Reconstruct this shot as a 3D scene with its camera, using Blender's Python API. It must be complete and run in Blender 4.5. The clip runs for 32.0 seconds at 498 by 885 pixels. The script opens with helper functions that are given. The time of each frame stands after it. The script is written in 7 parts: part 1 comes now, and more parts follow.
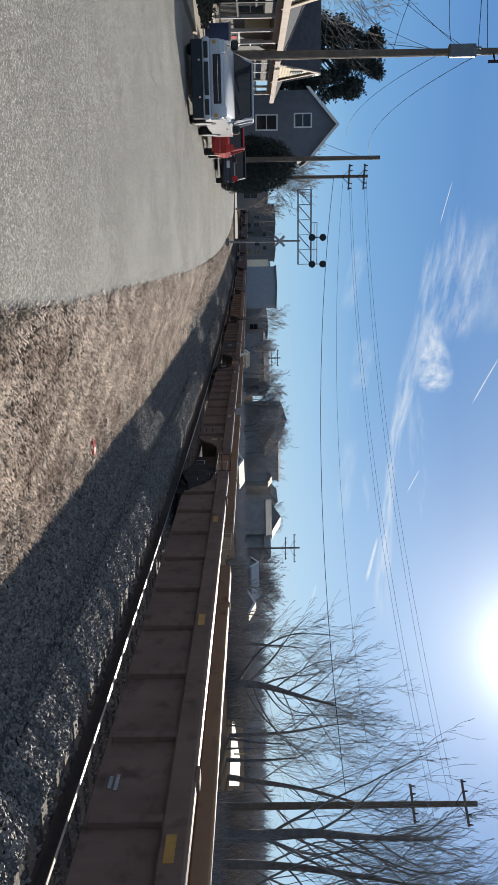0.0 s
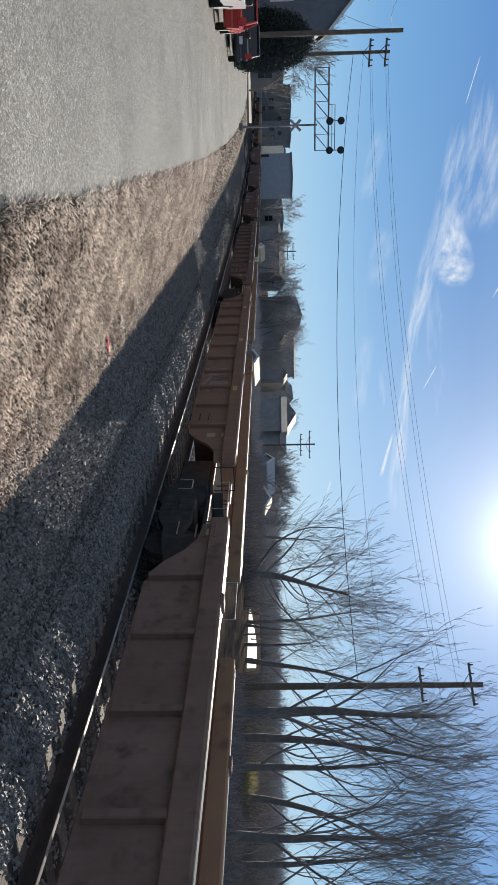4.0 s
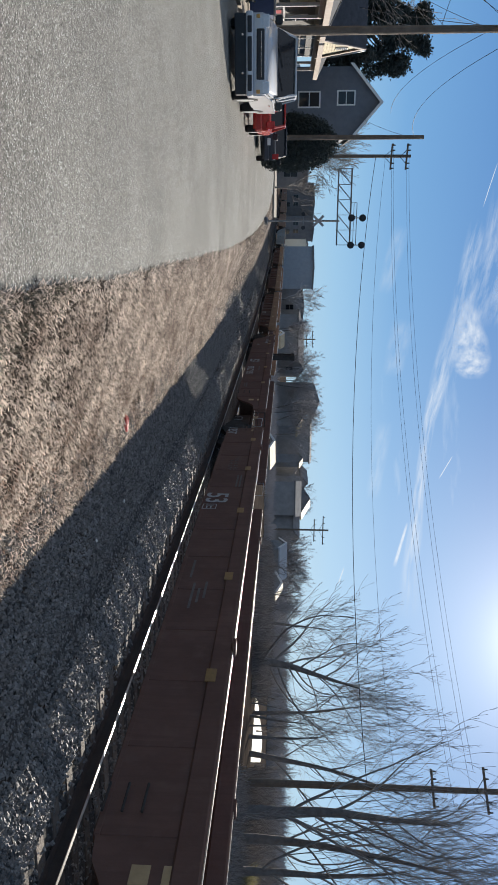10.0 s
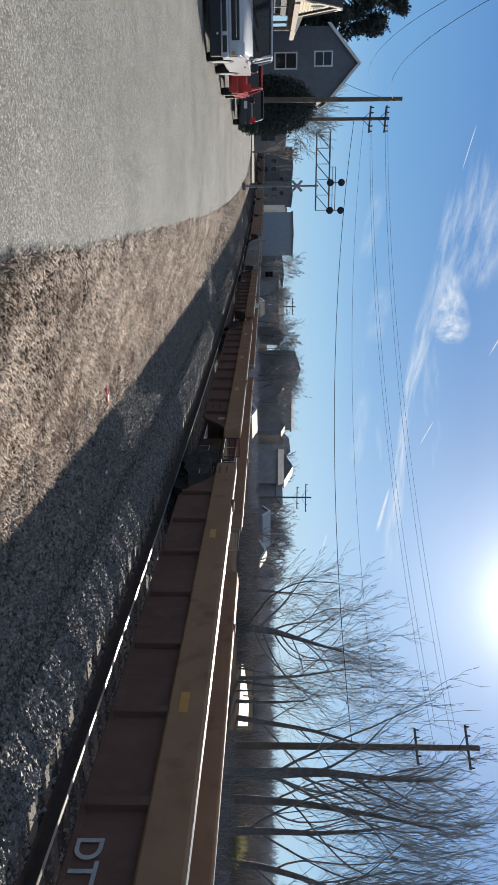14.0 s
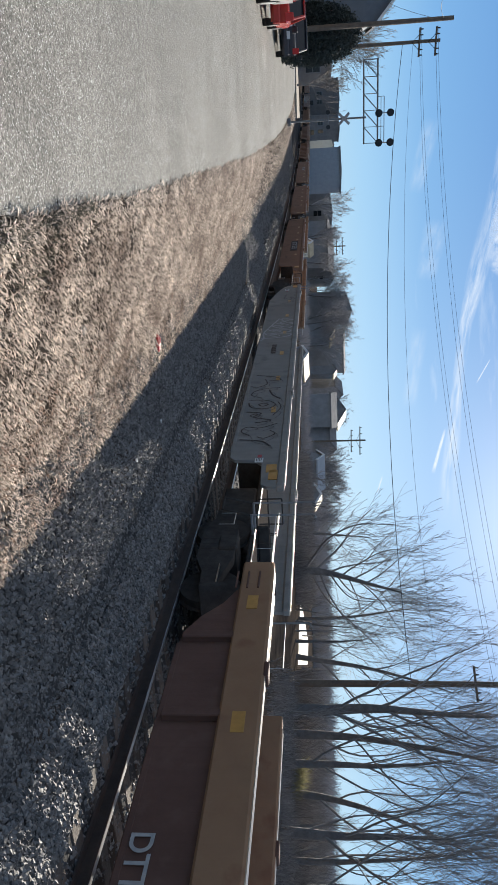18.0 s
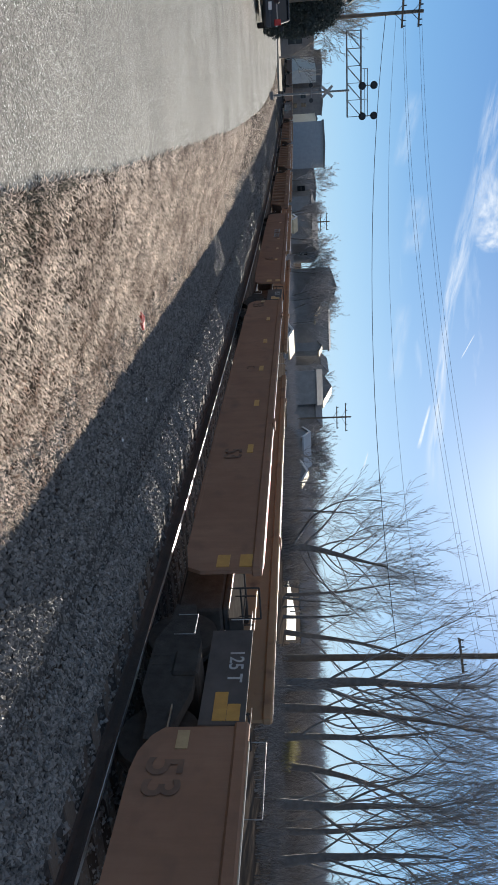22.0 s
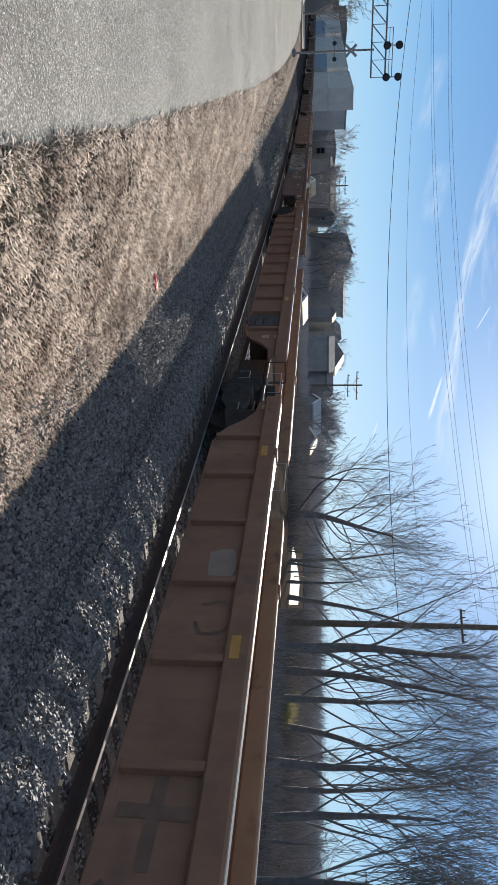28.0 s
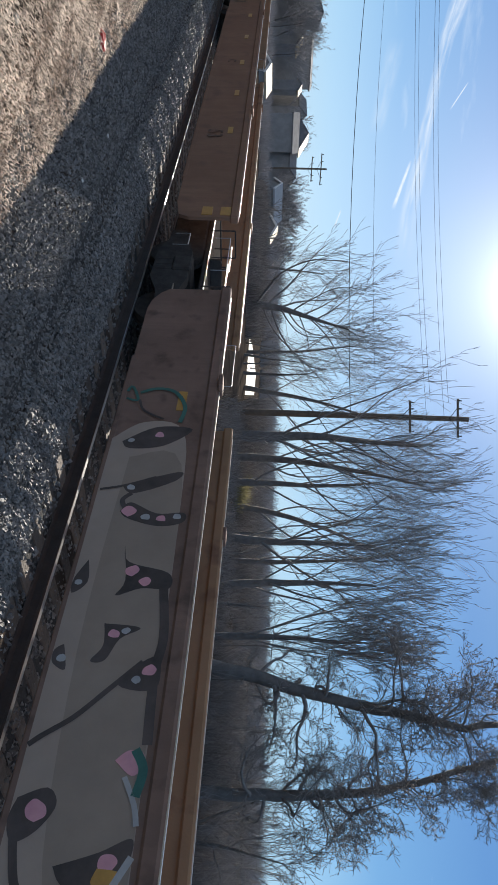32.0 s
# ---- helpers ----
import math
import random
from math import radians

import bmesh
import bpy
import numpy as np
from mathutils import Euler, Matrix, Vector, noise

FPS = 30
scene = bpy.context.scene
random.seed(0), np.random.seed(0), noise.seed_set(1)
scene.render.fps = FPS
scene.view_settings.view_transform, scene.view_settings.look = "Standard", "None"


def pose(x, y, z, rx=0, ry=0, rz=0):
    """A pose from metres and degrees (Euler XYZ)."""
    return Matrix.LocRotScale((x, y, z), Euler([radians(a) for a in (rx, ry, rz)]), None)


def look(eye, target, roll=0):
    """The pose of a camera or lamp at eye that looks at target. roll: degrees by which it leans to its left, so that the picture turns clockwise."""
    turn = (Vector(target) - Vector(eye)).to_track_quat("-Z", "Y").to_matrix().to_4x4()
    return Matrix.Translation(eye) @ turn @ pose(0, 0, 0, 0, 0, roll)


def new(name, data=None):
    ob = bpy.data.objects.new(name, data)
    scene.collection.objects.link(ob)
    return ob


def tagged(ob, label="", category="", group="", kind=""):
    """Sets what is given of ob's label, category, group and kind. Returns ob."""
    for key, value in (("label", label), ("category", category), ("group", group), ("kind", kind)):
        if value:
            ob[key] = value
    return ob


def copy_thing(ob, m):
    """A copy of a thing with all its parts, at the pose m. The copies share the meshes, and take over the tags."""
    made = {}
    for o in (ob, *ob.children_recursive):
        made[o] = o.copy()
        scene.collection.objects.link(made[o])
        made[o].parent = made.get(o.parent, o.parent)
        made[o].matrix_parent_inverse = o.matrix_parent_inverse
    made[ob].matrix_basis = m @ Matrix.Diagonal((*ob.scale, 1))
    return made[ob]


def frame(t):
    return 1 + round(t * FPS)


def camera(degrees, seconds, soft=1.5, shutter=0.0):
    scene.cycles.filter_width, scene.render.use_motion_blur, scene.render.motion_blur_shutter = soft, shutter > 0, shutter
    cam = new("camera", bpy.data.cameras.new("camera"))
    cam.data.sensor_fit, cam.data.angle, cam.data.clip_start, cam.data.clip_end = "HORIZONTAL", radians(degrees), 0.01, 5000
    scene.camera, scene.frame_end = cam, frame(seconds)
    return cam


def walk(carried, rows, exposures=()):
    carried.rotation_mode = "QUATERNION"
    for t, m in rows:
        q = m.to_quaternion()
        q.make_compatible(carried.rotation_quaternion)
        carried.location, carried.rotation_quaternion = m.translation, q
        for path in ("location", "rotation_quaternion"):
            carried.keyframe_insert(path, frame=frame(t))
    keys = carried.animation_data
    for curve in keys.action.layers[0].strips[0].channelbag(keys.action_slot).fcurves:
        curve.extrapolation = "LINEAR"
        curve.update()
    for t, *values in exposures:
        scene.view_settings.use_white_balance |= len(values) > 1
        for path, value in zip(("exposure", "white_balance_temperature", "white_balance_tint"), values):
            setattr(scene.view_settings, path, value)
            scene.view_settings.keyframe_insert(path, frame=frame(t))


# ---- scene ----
from collections import defaultdict

# seconds, heading (degrees right of north), tilt, roll; the phone lies on its side
EYE = (0.0, 0.0, 1.75)
TURNS = [
    (0, 3.843, -0.385, 89.114), (0.5, 2.222, 0.058, 89.004), (1, 4.021, 0.597, 89.275), (1.5, 7.107, 0.298, 89.169),
    (2, 9.049, -0.061, 88.952), (2.5, 10.361, -0.602, 89.02), (4.5, 12.336, -2.039, 88.958), (5, 14.985, -1.699, 89.45),
    (5.5, 17.744, -2.429, 90.723), (6, 13.899, -2.179, 90.529), (6.5, 7.928, -2.68, 89.814), (7, 6.908, -3.517, 89.406),
    (7.5, 5.828, -2.99, 90.243), (8, 5.755, -3.258, 89.486), (8.5, 3.743, -4.232, 89.124), (9, 0, -4.598, 90),
    (9.5, 2.486, -3.515, 90.518), (10, 5.35, -2.826, 90.961), (10.5, 7.001, -3.185, 90.772), (11, 6.03, -2.82, 89.262),
    (11.5, 4.117, -1.36, 88.184), (12, 4.89, -0.73, 88.432), (12.5, 7.281, -1.566, 88.715), (13, 7.96, -0.874, 89.192),
    (13.5, 7.494, -0.196, 90.155), (14, 7.737, -1.42, 90.047), (14.5, 9.276, -3.678, 90.267), (16.5, 11.938, -4.83, 88.818),
    (17, 12.095, -5.184, 88.423), (17.5, 11.803, -5.378, 88.433), (18, 11.913, -5.552, 88.606), (18.5, 12.545, -5.722, 88.513),
    (19, 12.521, -5.786, 88.372), (19.5, 12.213, -5.777, 88.507), (20, 12.664, -5.594, 89.112), (20.5, 13.818, -5.55, 89.669),
    (21, 14.615, -5.527, 89.551), (21.5, 13.767, -5.304, 88.993), (22, 13.657, -4.528, 88.095), (22.5, 10.89, -4.218, 87.734),
    (23, 7.026, -5.024, 88.432), (23.5, 6.38, -5.414, 89.145), (24, 7.502, -5.059, 89.259), (24.5, 9.252, -6.502, 89.991),
    (25, 8.41, 0.443, 90.221), (25.5, 13.017, 3.018, 93.827), (27.5, 16.967, -1.444, 91.271), (28, 16.348, -5.276, 90.251),
    (28.5, 15.403, -6.04, 89.845), (29, 14.112, -5.312, 89.504), (29.5, 13.598, -5.336, 89.554), (30, 13.931, -4.844, 89.666),
    (30.5, 13.489, -3.746, 89.895), (31, 11.49, -2.437, 89.197), (31.5, 16.745, -0.371, 90.408), (32, 32.246, -1.668, 91.996),
]


def aim(az, el, d=10.0):
    a, e = radians(az), radians(el)
    return (EYE[0] + d * math.sin(a) * math.cos(e), EYE[1] + d * math.cos(a) * math.cos(e), EYE[2] + d * math.sin(e))


cam = camera(37.0, 32.0, soft=1.6)
walk(cam, [(t, look(EYE, aim(az, el), roll)) for t, az, el, roll in TURNS], [(0.0, 0.67), (3.0, 0.7), (5.0, 0.78), (6.0, 0.87), (7.0, 0.74), (12.0, 0.7), (14.0, 0.7), (17.0, 0.88), (21.5, 0.88), (23.5, 0.8), (25.0, 0.72), (28.0, 0.88), (31.0, 0.88), (32.0, 0.86)])

# ---- light ----
SUN_AZ, SUN_EL = 20.0, 20.3
world = bpy.data.worlds.new("sky")
scene.world = world
world.use_nodes = True
wn, wl = world.node_tree.nodes, world.node_tree.links
wn.clear()


def node(kind, **inputs):
    n = wn.new(kind)
    for k, v in inputs.items():
        n.inputs[k.replace("_", " ")].default_value = v
    return n


sky = wn.new("ShaderNodeTexSky")
sky.sky_type, sky.sun_disc = "NISHITA", False
sky.sun_elevation, sky.sun_rotation = radians(SUN_EL), radians(SUN_AZ)
sky.air_density, sky.dust_density, sky.ozone_density = 1.0, 2.0, 2.0
# clear blue by height above the horizon, under the sky's own glow round the sun
coord = wn.new("ShaderNodeTexCoord")
split = wn.new("ShaderNodeSeparateXYZ")
wl.new(coord.outputs["Generated"], split.inputs["Vector"])
blue = wn.new("ShaderNodeValToRGB")
el = blue.color_ramp.elements
el[0].position, el[0].color = 0.0, (0.25, 0.385, 0.48, 1)
el[1].position, el[1].color = 1.0, (0.2, 0.215, 0.245, 1)
for pos, c in ((0.06, (0.185, 0.335, 0.485)), (0.14, (0.105, 0.24, 0.43)), (0.26, (0.07, 0.175, 0.37)), (0.4, (0.1, 0.2, 0.36)), (0.6, (0.155, 0.19, 0.255))):
    e_ = el.new(pos)
    e_.color = (*c, 1)
wl.new(split.outputs["Z"], blue.inputs["Fac"])
glow = wn.new("ShaderNodeVectorMath")
glow.operation = "SCALE"
glow.inputs["Scale"].default_value = 0.0015
wl.new(sky.outputs["Color"], glow.inputs[0])
both = wn.new("ShaderNodeVectorMath")
both.operation = "ADD"
wl.new(blue.outputs["Color"], both.inputs[0])
wl.new(glow.outputs["Vector"], both.inputs[1])
# bright air close round the sun
sun_way = (math.sin(radians(SUN_AZ)) * math.cos(radians(SUN_EL)), math.cos(radians(SUN_AZ)) * math.cos(radians(SUN_EL)), math.sin(radians(SUN_EL)))
near_sun = wn.new("ShaderNodeVectorMath")
near_sun.operation = "DOT_PRODUCT"
near_sun.inputs[1].default_value = sun_way
wl.new(coord.outputs["Generated"], near_sun.inputs[0])
clear = wn.new("ShaderNodeMath")
clear.operation = "MAXIMUM"
clear.inputs[1].default_value = 0.0
wl.new(near_sun.outputs["Value"], clear.inputs[0])
for power, amount in ((10.0, 0.05), (40.0, 0.125), (160.0, 0.27), (700.0, 0.9)):
    pw = wn.new("ShaderNodeMath")
    pw.operation = "POWER"
    pw.inputs[1].default_value = power
    wl.new(clear.outputs["Value"], pw.inputs[0])
    tint = wn.new("ShaderNodeVectorMath")
    tint.operation = "SCALE"
    tint.inputs[0].default_value = (amount, amount * 0.98, amount * 0.92)
    wl.new(pw.outputs["Value"], tint.inputs["Scale"])
    more = wn.new("ShaderNodeVectorMath")
    more.operation = "ADD"
    wl.new(both.outputs["Vector"], more.inputs[0])
    wl.new(tint.outputs["Vector"], more.inputs[1])
    both = more
# thin cirrus, drawn out along one bearing
mp = wn.new("ShaderNodeMapping")
mp.inputs["Rotation"].default_value = (radians(0), radians(-35), radians(25))
mp.inputs["Scale"].default_value = (2.0, 3.0, 11.0)
wl.new(coord.outputs["Generated"], mp.inputs["Vector"])
nz = node("ShaderNodeTexNoise", Scale=1.5, Detail=9.0, Roughness=0.6)
wl.new(mp.outputs["Vector"], nz.inputs["Vector"])
rm = wn.new("ShaderNodeValToRGB")
rm.color_ramp.elements[0].position, rm.color_ramp.elements[1].position = 0.66, 1.0
wl.new(nz.outputs["Fac"], rm.inputs["Fac"])
mx = wn.new("ShaderNodeMix")
mx.data_type = "RGBA"
mx.inputs["B"].default_value = (0.5, 0.55, 0.6, 1)
wl.new(rm.outputs["Color"], mx.inputs["Factor"])
wl.new(both.outputs["Vector"], mx.inputs["A"])
back = node("ShaderNodeBackground", Strength=1.0)
wout = wn.new("ShaderNodeOutputWorld")
wl.new(mx.outputs["Result"], back.inputs["Color"])
wl.new(back.outputs["Background"], wout.inputs["Surface"])

sun = new("sun", bpy.data.lights.new("sun", "SUN"))
sun.data.energy, sun.data.angle, sun.data.color = 5.0, radians(0.55), (1.0, 0.93, 0.82)
sa, se = radians(SUN_AZ), radians(SUN_EL)
sun.matrix_world = look((60 * math.sin(sa), 60 * math.cos(sa), 60 * math.tan(se)), (0, 0, 0))

# ---- materials ----


def mat(name, base, base2=None, rough=0.8, metal=0.0, scale=3.0, bump=0.3, bscale=40.0, wear=None, island=0.0, spec=0.5, per_object=0.0, speck=0.0, thin=0.0, streak=None):
    m = bpy.data.materials.new(name)
    m.use_nodes = True
    n, l = m.node_tree.nodes, m.node_tree.links
    b = n["Principled BSDF"]
    tc = n.new("ShaderNodeTexCoord")
    a = n.new("ShaderNodeTexNoise")
    a.inputs["Scale"].default_value, a.inputs["Detail"].default_value, a.inputs["Roughness"].default_value = scale, 6, 0.65
    l.new(tc.outputs["Object"], a.inputs["Vector"])
    ramp = n.new("ShaderNodeValToRGB")
    ramp.color_ramp.elements[0].position, ramp.color_ramp.elements[1].position = 0.32, 0.68
    b2 = base2 or tuple(c * 0.7 for c in base)
    ramp.color_ramp.elements[0].color, ramp.color_ramp.elements[1].color = (*b2, 1), (*base, 1)
    l.new(a.outputs["Fac"], ramp.inputs["Fac"])
    col = ramp.outputs["Color"]
    f = n.new("ShaderNodeTexNoise")
    f.inputs["Scale"].default_value, f.inputs["Detail"].default_value = bscale, 4
    l.new(tc.outputs["Object"], f.inputs["Vector"])
    if wear:
        r2 = n.new("ShaderNodeValToRGB")
        r2.color_ramp.elements[0].position, r2.color_ramp.elements[1].position = 0.55, 0.72
        g = n.new("ShaderNodeTexNoise")
        g.inputs["Scale"].default_value, g.inputs["Detail"].default_value = scale * 2.7, 9
        l.new(tc.outputs["Object"], g.inputs["Vector"])
        l.new(g.outputs["Fac"], r2.inputs["Fac"])
        x = n.new("ShaderNodeMix")
        x.data_type = "RGBA"
        x.inputs["B"].default_value = (*wear, 1)
        l.new(r2.outputs["Color"], x.inputs["Factor"])
        l.new(col, x.inputs["A"])
        col = x.outputs["Result"]
    if streak:
        # grime run down the metal by rain
        sm = n.new("ShaderNodeMapping")
        sm.inputs["Scale"].default_value = (5.0, 5.0, 0.45)
        l.new(tc.outputs["Object"], sm.inputs["Vector"])
        sn = n.new("ShaderNodeTexNoise")
        sn.inputs["Scale"].default_value, sn.inputs["Detail"].default_value, sn.inputs["Roughness"].default_value = 1.6, 7, 0.7
        l.new(sm.outputs["Vector"], sn.inputs["Vector"])
        sr = n.new("ShaderNodeMapRange")
        sr.inputs["From Min"].default_value, sr.inputs["From Max"].default_value, sr.inputs["To Max"].default_value = 0.46, 0.72, 0.7
        l.new(sn.outputs["Fac"], sr.inputs["Value"])
        sx = n.new("ShaderNodeMix")
        sx.data_type = "RGBA"
        sx.inputs["B"].default_value = (*streak, 1)
        l.new(sr.outputs["Result"], sx.inputs["Factor"])
        l.new(col, sx.inputs["A"])
        col = sx.outputs["Result"]
    if speck:
        # grains lighter and darker than the rest
        vo = n.new("ShaderNodeTexVoronoi")
        vo.inputs["Scale"].default_value = speck
        l.new(tc.outputs["Object"], vo.inputs["Vector"])
        bw = n.new("ShaderNodeRGBToBW")
        l.new(vo.outputs["Color"], bw.inputs["Color"])
        sr = n.new("ShaderNodeMapRange")
        sr.inputs["To Min"].default_value, sr.inputs["To Max"].default_value = 0.62, 1.38
        l.new(bw.outputs["Val"], sr.inputs["Value"])
        h2 = n.new("ShaderNodeHueSaturation")
        l.new(sr.outputs["Result"], h2.inputs["Value"])
        l.new(col, h2.inputs["Color"])
        col = h2.outputs["Color"]
    if island or per_object:
        hsv = n.new("ShaderNodeHueSaturation")
        src = n.new("ShaderNodeNewGeometry").outputs["Random Per Island"] if island else n.new("ShaderNodeObjectInfo").outputs["Random"]
        mr = n.new("ShaderNodeMapRange")
        k = island or per_object
        mr.inputs["To Min"].default_value, mr.inputs["To Max"].default_value = 1 - k, 1 + k
        l.new(src, mr.inputs["Value"])
        l.new(mr.outputs["Result"], hsv.inputs["Value"])
        l.new(col, hsv.inputs["Color"])
        col = hsv.outputs["Color"]
    l.new(col, b.inputs["Base Color"])
    b.inputs["Roughness"].default_value, b.inputs["Metallic"].default_value = rough, metal
    b.inputs["Specular IOR Level"].default_value = spec
    if bump:
        bp = n.new("ShaderNodeBump")
        bp.inputs["Strength"].default_value, bp.inputs["Distance"].default_value = bump, 0.02
        l.new(f.outputs["Fac"], bp.inputs["Height"])
        l.new(bp.outputs["Normal"], b.inputs["Normal"])
    if thin:
        # thin dry blades let light through
        tr = n.new("ShaderNodeBsdfTranslucent")
        l.new(col, tr.inputs["Color"])
        ms = n.new("ShaderNodeMixShader")
        ms.inputs["Fac"].default_value = thin
        l.new(b.outputs["BSDF"], ms.inputs[1])
        l.new(tr.outputs["BSDF"], ms.inputs[2])
        l.new(ms.outputs["Shader"], n["Material Output"].inputs["Surface"])
    return m


def asphalt():
    """Worn grey asphalt: bound grains of many tones, some bright, with patches, tyre tracks and oil stains."""
    m = mat("asphalt", (0.285, 0.272, 0.243), (0.21, 0.2, 0.177), 0.75, scale=0.45, bump=0, spec=0.35)
    n, l = m.node_tree.nodes, m.node_tree.links
    b = n["Principled BSDF"]
    col = b.inputs["Base Color"].links[0].from_socket
    tc = n.new("ShaderNodeTexCoord")
    for scale, lo, hi, amount in ((150.0, 0.0, 1.0, 0.7), (50.0, 0.3, 1.0, 0.3)):
        vo = n.new("ShaderNodeTexVoronoi")
        vo.inputs["Scale"].default_value = scale
        l.new(tc.outputs["Object"], vo.inputs["Vector"])
        sep = n.new("ShaderNodeSeparateColor")
        l.new(vo.outputs["Color"], sep.inputs["Color"])
        mr = n.new("ShaderNodeMapRange")
        mr.inputs["From Min"].default_value, mr.inputs["From Max"].default_value = lo, hi
        mr.inputs["To Min"].default_value, mr.inputs["To Max"].default_value = 1 - amount, 1 + amount * 0.8
        l.new(sep.outputs["Red"], mr.inputs["Value"])
        hsv = n.new("ShaderNodeHueSaturation")
        l.new(mr.outputs["Result"], hsv.inputs["Value"])
        l.new(col, hsv.inputs["Color"])
        col = hsv.outputs["Color"]
        if scale > 100:
            grains, height = sep, vo
    # a few near-white grains, with the road's sparkle put into the colour
    gt = n.new("ShaderNodeMath")
    gt.operation, gt.inputs[1].default_value = "GREATER_THAN", 0.955
    l.new(grains.outputs["Green"], gt.inputs[0])
    mx = n.new("ShaderNodeMix")
    mx.data_type = "RGBA"
    mx.inputs["B"].default_value = (0.8, 0.8, 0.78, 1)
    l.new(gt.outputs["Value"], mx.inputs["Factor"])
    l.new(col, mx.inputs["A"])
    col = mx.outputs["Result"]
    # dull stains
    st = n.new("ShaderNodeTexNoise")
    st.inputs["Scale"].default_value, st.inputs["Detail"].default_value = 0.23, 5
    l.new(tc.outputs["Object"], st.inputs["Vector"])
    rp = n.new("ShaderNodeMapRange")
    rp.inputs["From Min"].default_value, rp.inputs["From Max"].default_value = 0.3, 0.7
    rp.inputs["To Min"].default_value, rp.inputs["To Max"].default_value = 0.82, 1.1
    l.new(st.outputs["Fac"], rp.inputs["Value"])
    hs = n.new("ShaderNodeHueSaturation")
    l.new(rp.outputs["Result"], hs.inputs["Value"])
    l.new(col, hs.inputs["Color"])
    l.new(hs.outputs["Color"], b.inputs["Base Color"])
    bp = n.new("ShaderNodeBump")
    bp.inputs["Strength"].default_value, bp.inputs["Distance"].default_value = 0.9, 0.006
    l.new(height.outputs["Distance"], bp.inputs["Height"])
    l.new(bp.outputs["Normal"], b.inputs["Normal"])
    return m


ASPHALT = asphalt()
DIRT = mat("dry_earth", (0.085, 0.07, 0.06), (0.04, 0.034, 0.03), 1.0, scale=0.8, bump=0.8, bscale=25, spec=0.0)
STRAW = mat("dead_grass", (0.605, 0.529, 0.464), (0.184, 0.143, 0.121), 0.42, scale=1.6, bump=0, island=0.95, thin=0.4)
LEAF = mat("dead_leaf", (0.389, 0.27, 0.211), (0.14, 0.0918, 0.0702), 0.45, scale=1.5, bump=0, island=0.5, thin=0.4)
STONE = mat("ballast_stone", (0.202, 0.194, 0.182), (0.101, 0.0972, 0.0942), 0.7, scale=6, bump=0.3, bscale=60, island=0.5)
BALLAST = mat("ballast_bed", (0.085, 0.083, 0.082), (0.04, 0.04, 0.04), 1.0, scale=9, bump=1.0, bscale=22, spec=0.05)
CONCRETE = mat("concrete", (0.396, 0.341, 0.27), (0.297, 0.259, 0.209), 0.9, scale=1.2, bump=0.4, bscale=50)
LAWN = mat("lawn", (0.176, 0.165, 0.066), (0.121, 0.11, 0.044), 1.0, scale=2, bump=0.8, bscale=60, spec=0.0)
RAIL = mat("rail_steel", (0.072, 0.0504, 0.0396), (0.048, 0.0336, 0.0264), 0.85, 0.0, scale=5, bump=0.3)
RAILTOP = mat("polished_rail", (0.62, 0.6, 0.58), (0.5, 0.48, 0.46), 0.33, 1.0, scale=4, bump=0.04, bscale=200)
TIE = mat("tie_wood", (0.14, 0.115, 0.095), (0.07, 0.055, 0.045), 0.9, scale=4, bump=0.7, bscale=35, per_object=0.35)
BROWN = mat("brown_car_paint", (0.249, 0.156, 0.12), (0.184, 0.114, 0.0864), 0.75, 0.0, scale=1.3, bump=0.12, bscale=30, wear=(0.119, 0.079, 0.0619), spec=0.06, streak=(0.178, 0.112, 0.0864))
TAN = mat("faded_car_paint", (0.308, 0.171, 0.112), (0.234, 0.128, 0.083), 0.75, 0.0, scale=1.0, bump=0.12, bscale=30, wear=(0.217, 0.125, 0.0872), spec=0.06, streak=(0.229, 0.128, 0.083))
DARK = mat("dark_car_paint", (0.165, 0.0927, 0.072), (0.119, 0.0669, 0.0523), 0.75, 0.0, scale=1.3, bump=0.12, bscale=30, wear=(0.159, 0.095, 0.0731), spec=0.06, streak=(0.114, 0.0646, 0.0504))
GREY = mat("grey_car_paint", (0.297, 0.27, 0.243), (0.237, 0.217, 0.193), 0.75, 0.0, scale=1.0, bump=0.1, bscale=30, wear=(0.201, 0.184, 0.167), spec=0.06, streak=(0.225, 0.206, 0.185))
BLACK = mat("black_paint", (0.02, 0.02, 0.022), (0.012, 0.012, 0.013), 0.5, scale=3, bump=0.1)
IRON = mat("dark_cast_iron", (0.0736, 0.0665, 0.061), (0.0477, 0.0426, 0.0392), 1.0, 0.0, scale=6, bump=0.4, spec=0.0)
WHEEL = mat("wheel_steel", (0.064, 0.0545, 0.048), (0.04, 0.0344, 0.0312), 0.95, 0.0, scale=6, bump=0.2, spec=0.05)
EDGE = mat("glint_edge_steel", (0.55, 0.5, 0.44), (0.4, 0.34, 0.28), 0.3, 0.85, scale=8, bump=0.1)
YELLOW = mat("amber_reflector", (0.52, 0.27, 0.06), (0.4, 0.2, 0.045), 0.4, scale=9, bump=0.05)
FADED = mat("faded_white_marking", (0.468, 0.448, 0.429), (0.312, 0.296, 0.283), 0.8, scale=7, bump=0.05, spec=0.1)
WHITE = mat("white_marking", (0.72, 0.72, 0.7), (0.55, 0.55, 0.52), 0.6, scale=7, bump=0.05)
PINK = mat("pink_spray", (0.713, 0.345, 0.368), (0.575, 0.253, 0.287), 0.6, scale=5, bump=0.05)
TEAL = mat("teal_spray", (0.045, 0.15, 0.116), (0.03, 0.105, 0.0825), 0.6, scale=5, bump=0.05)
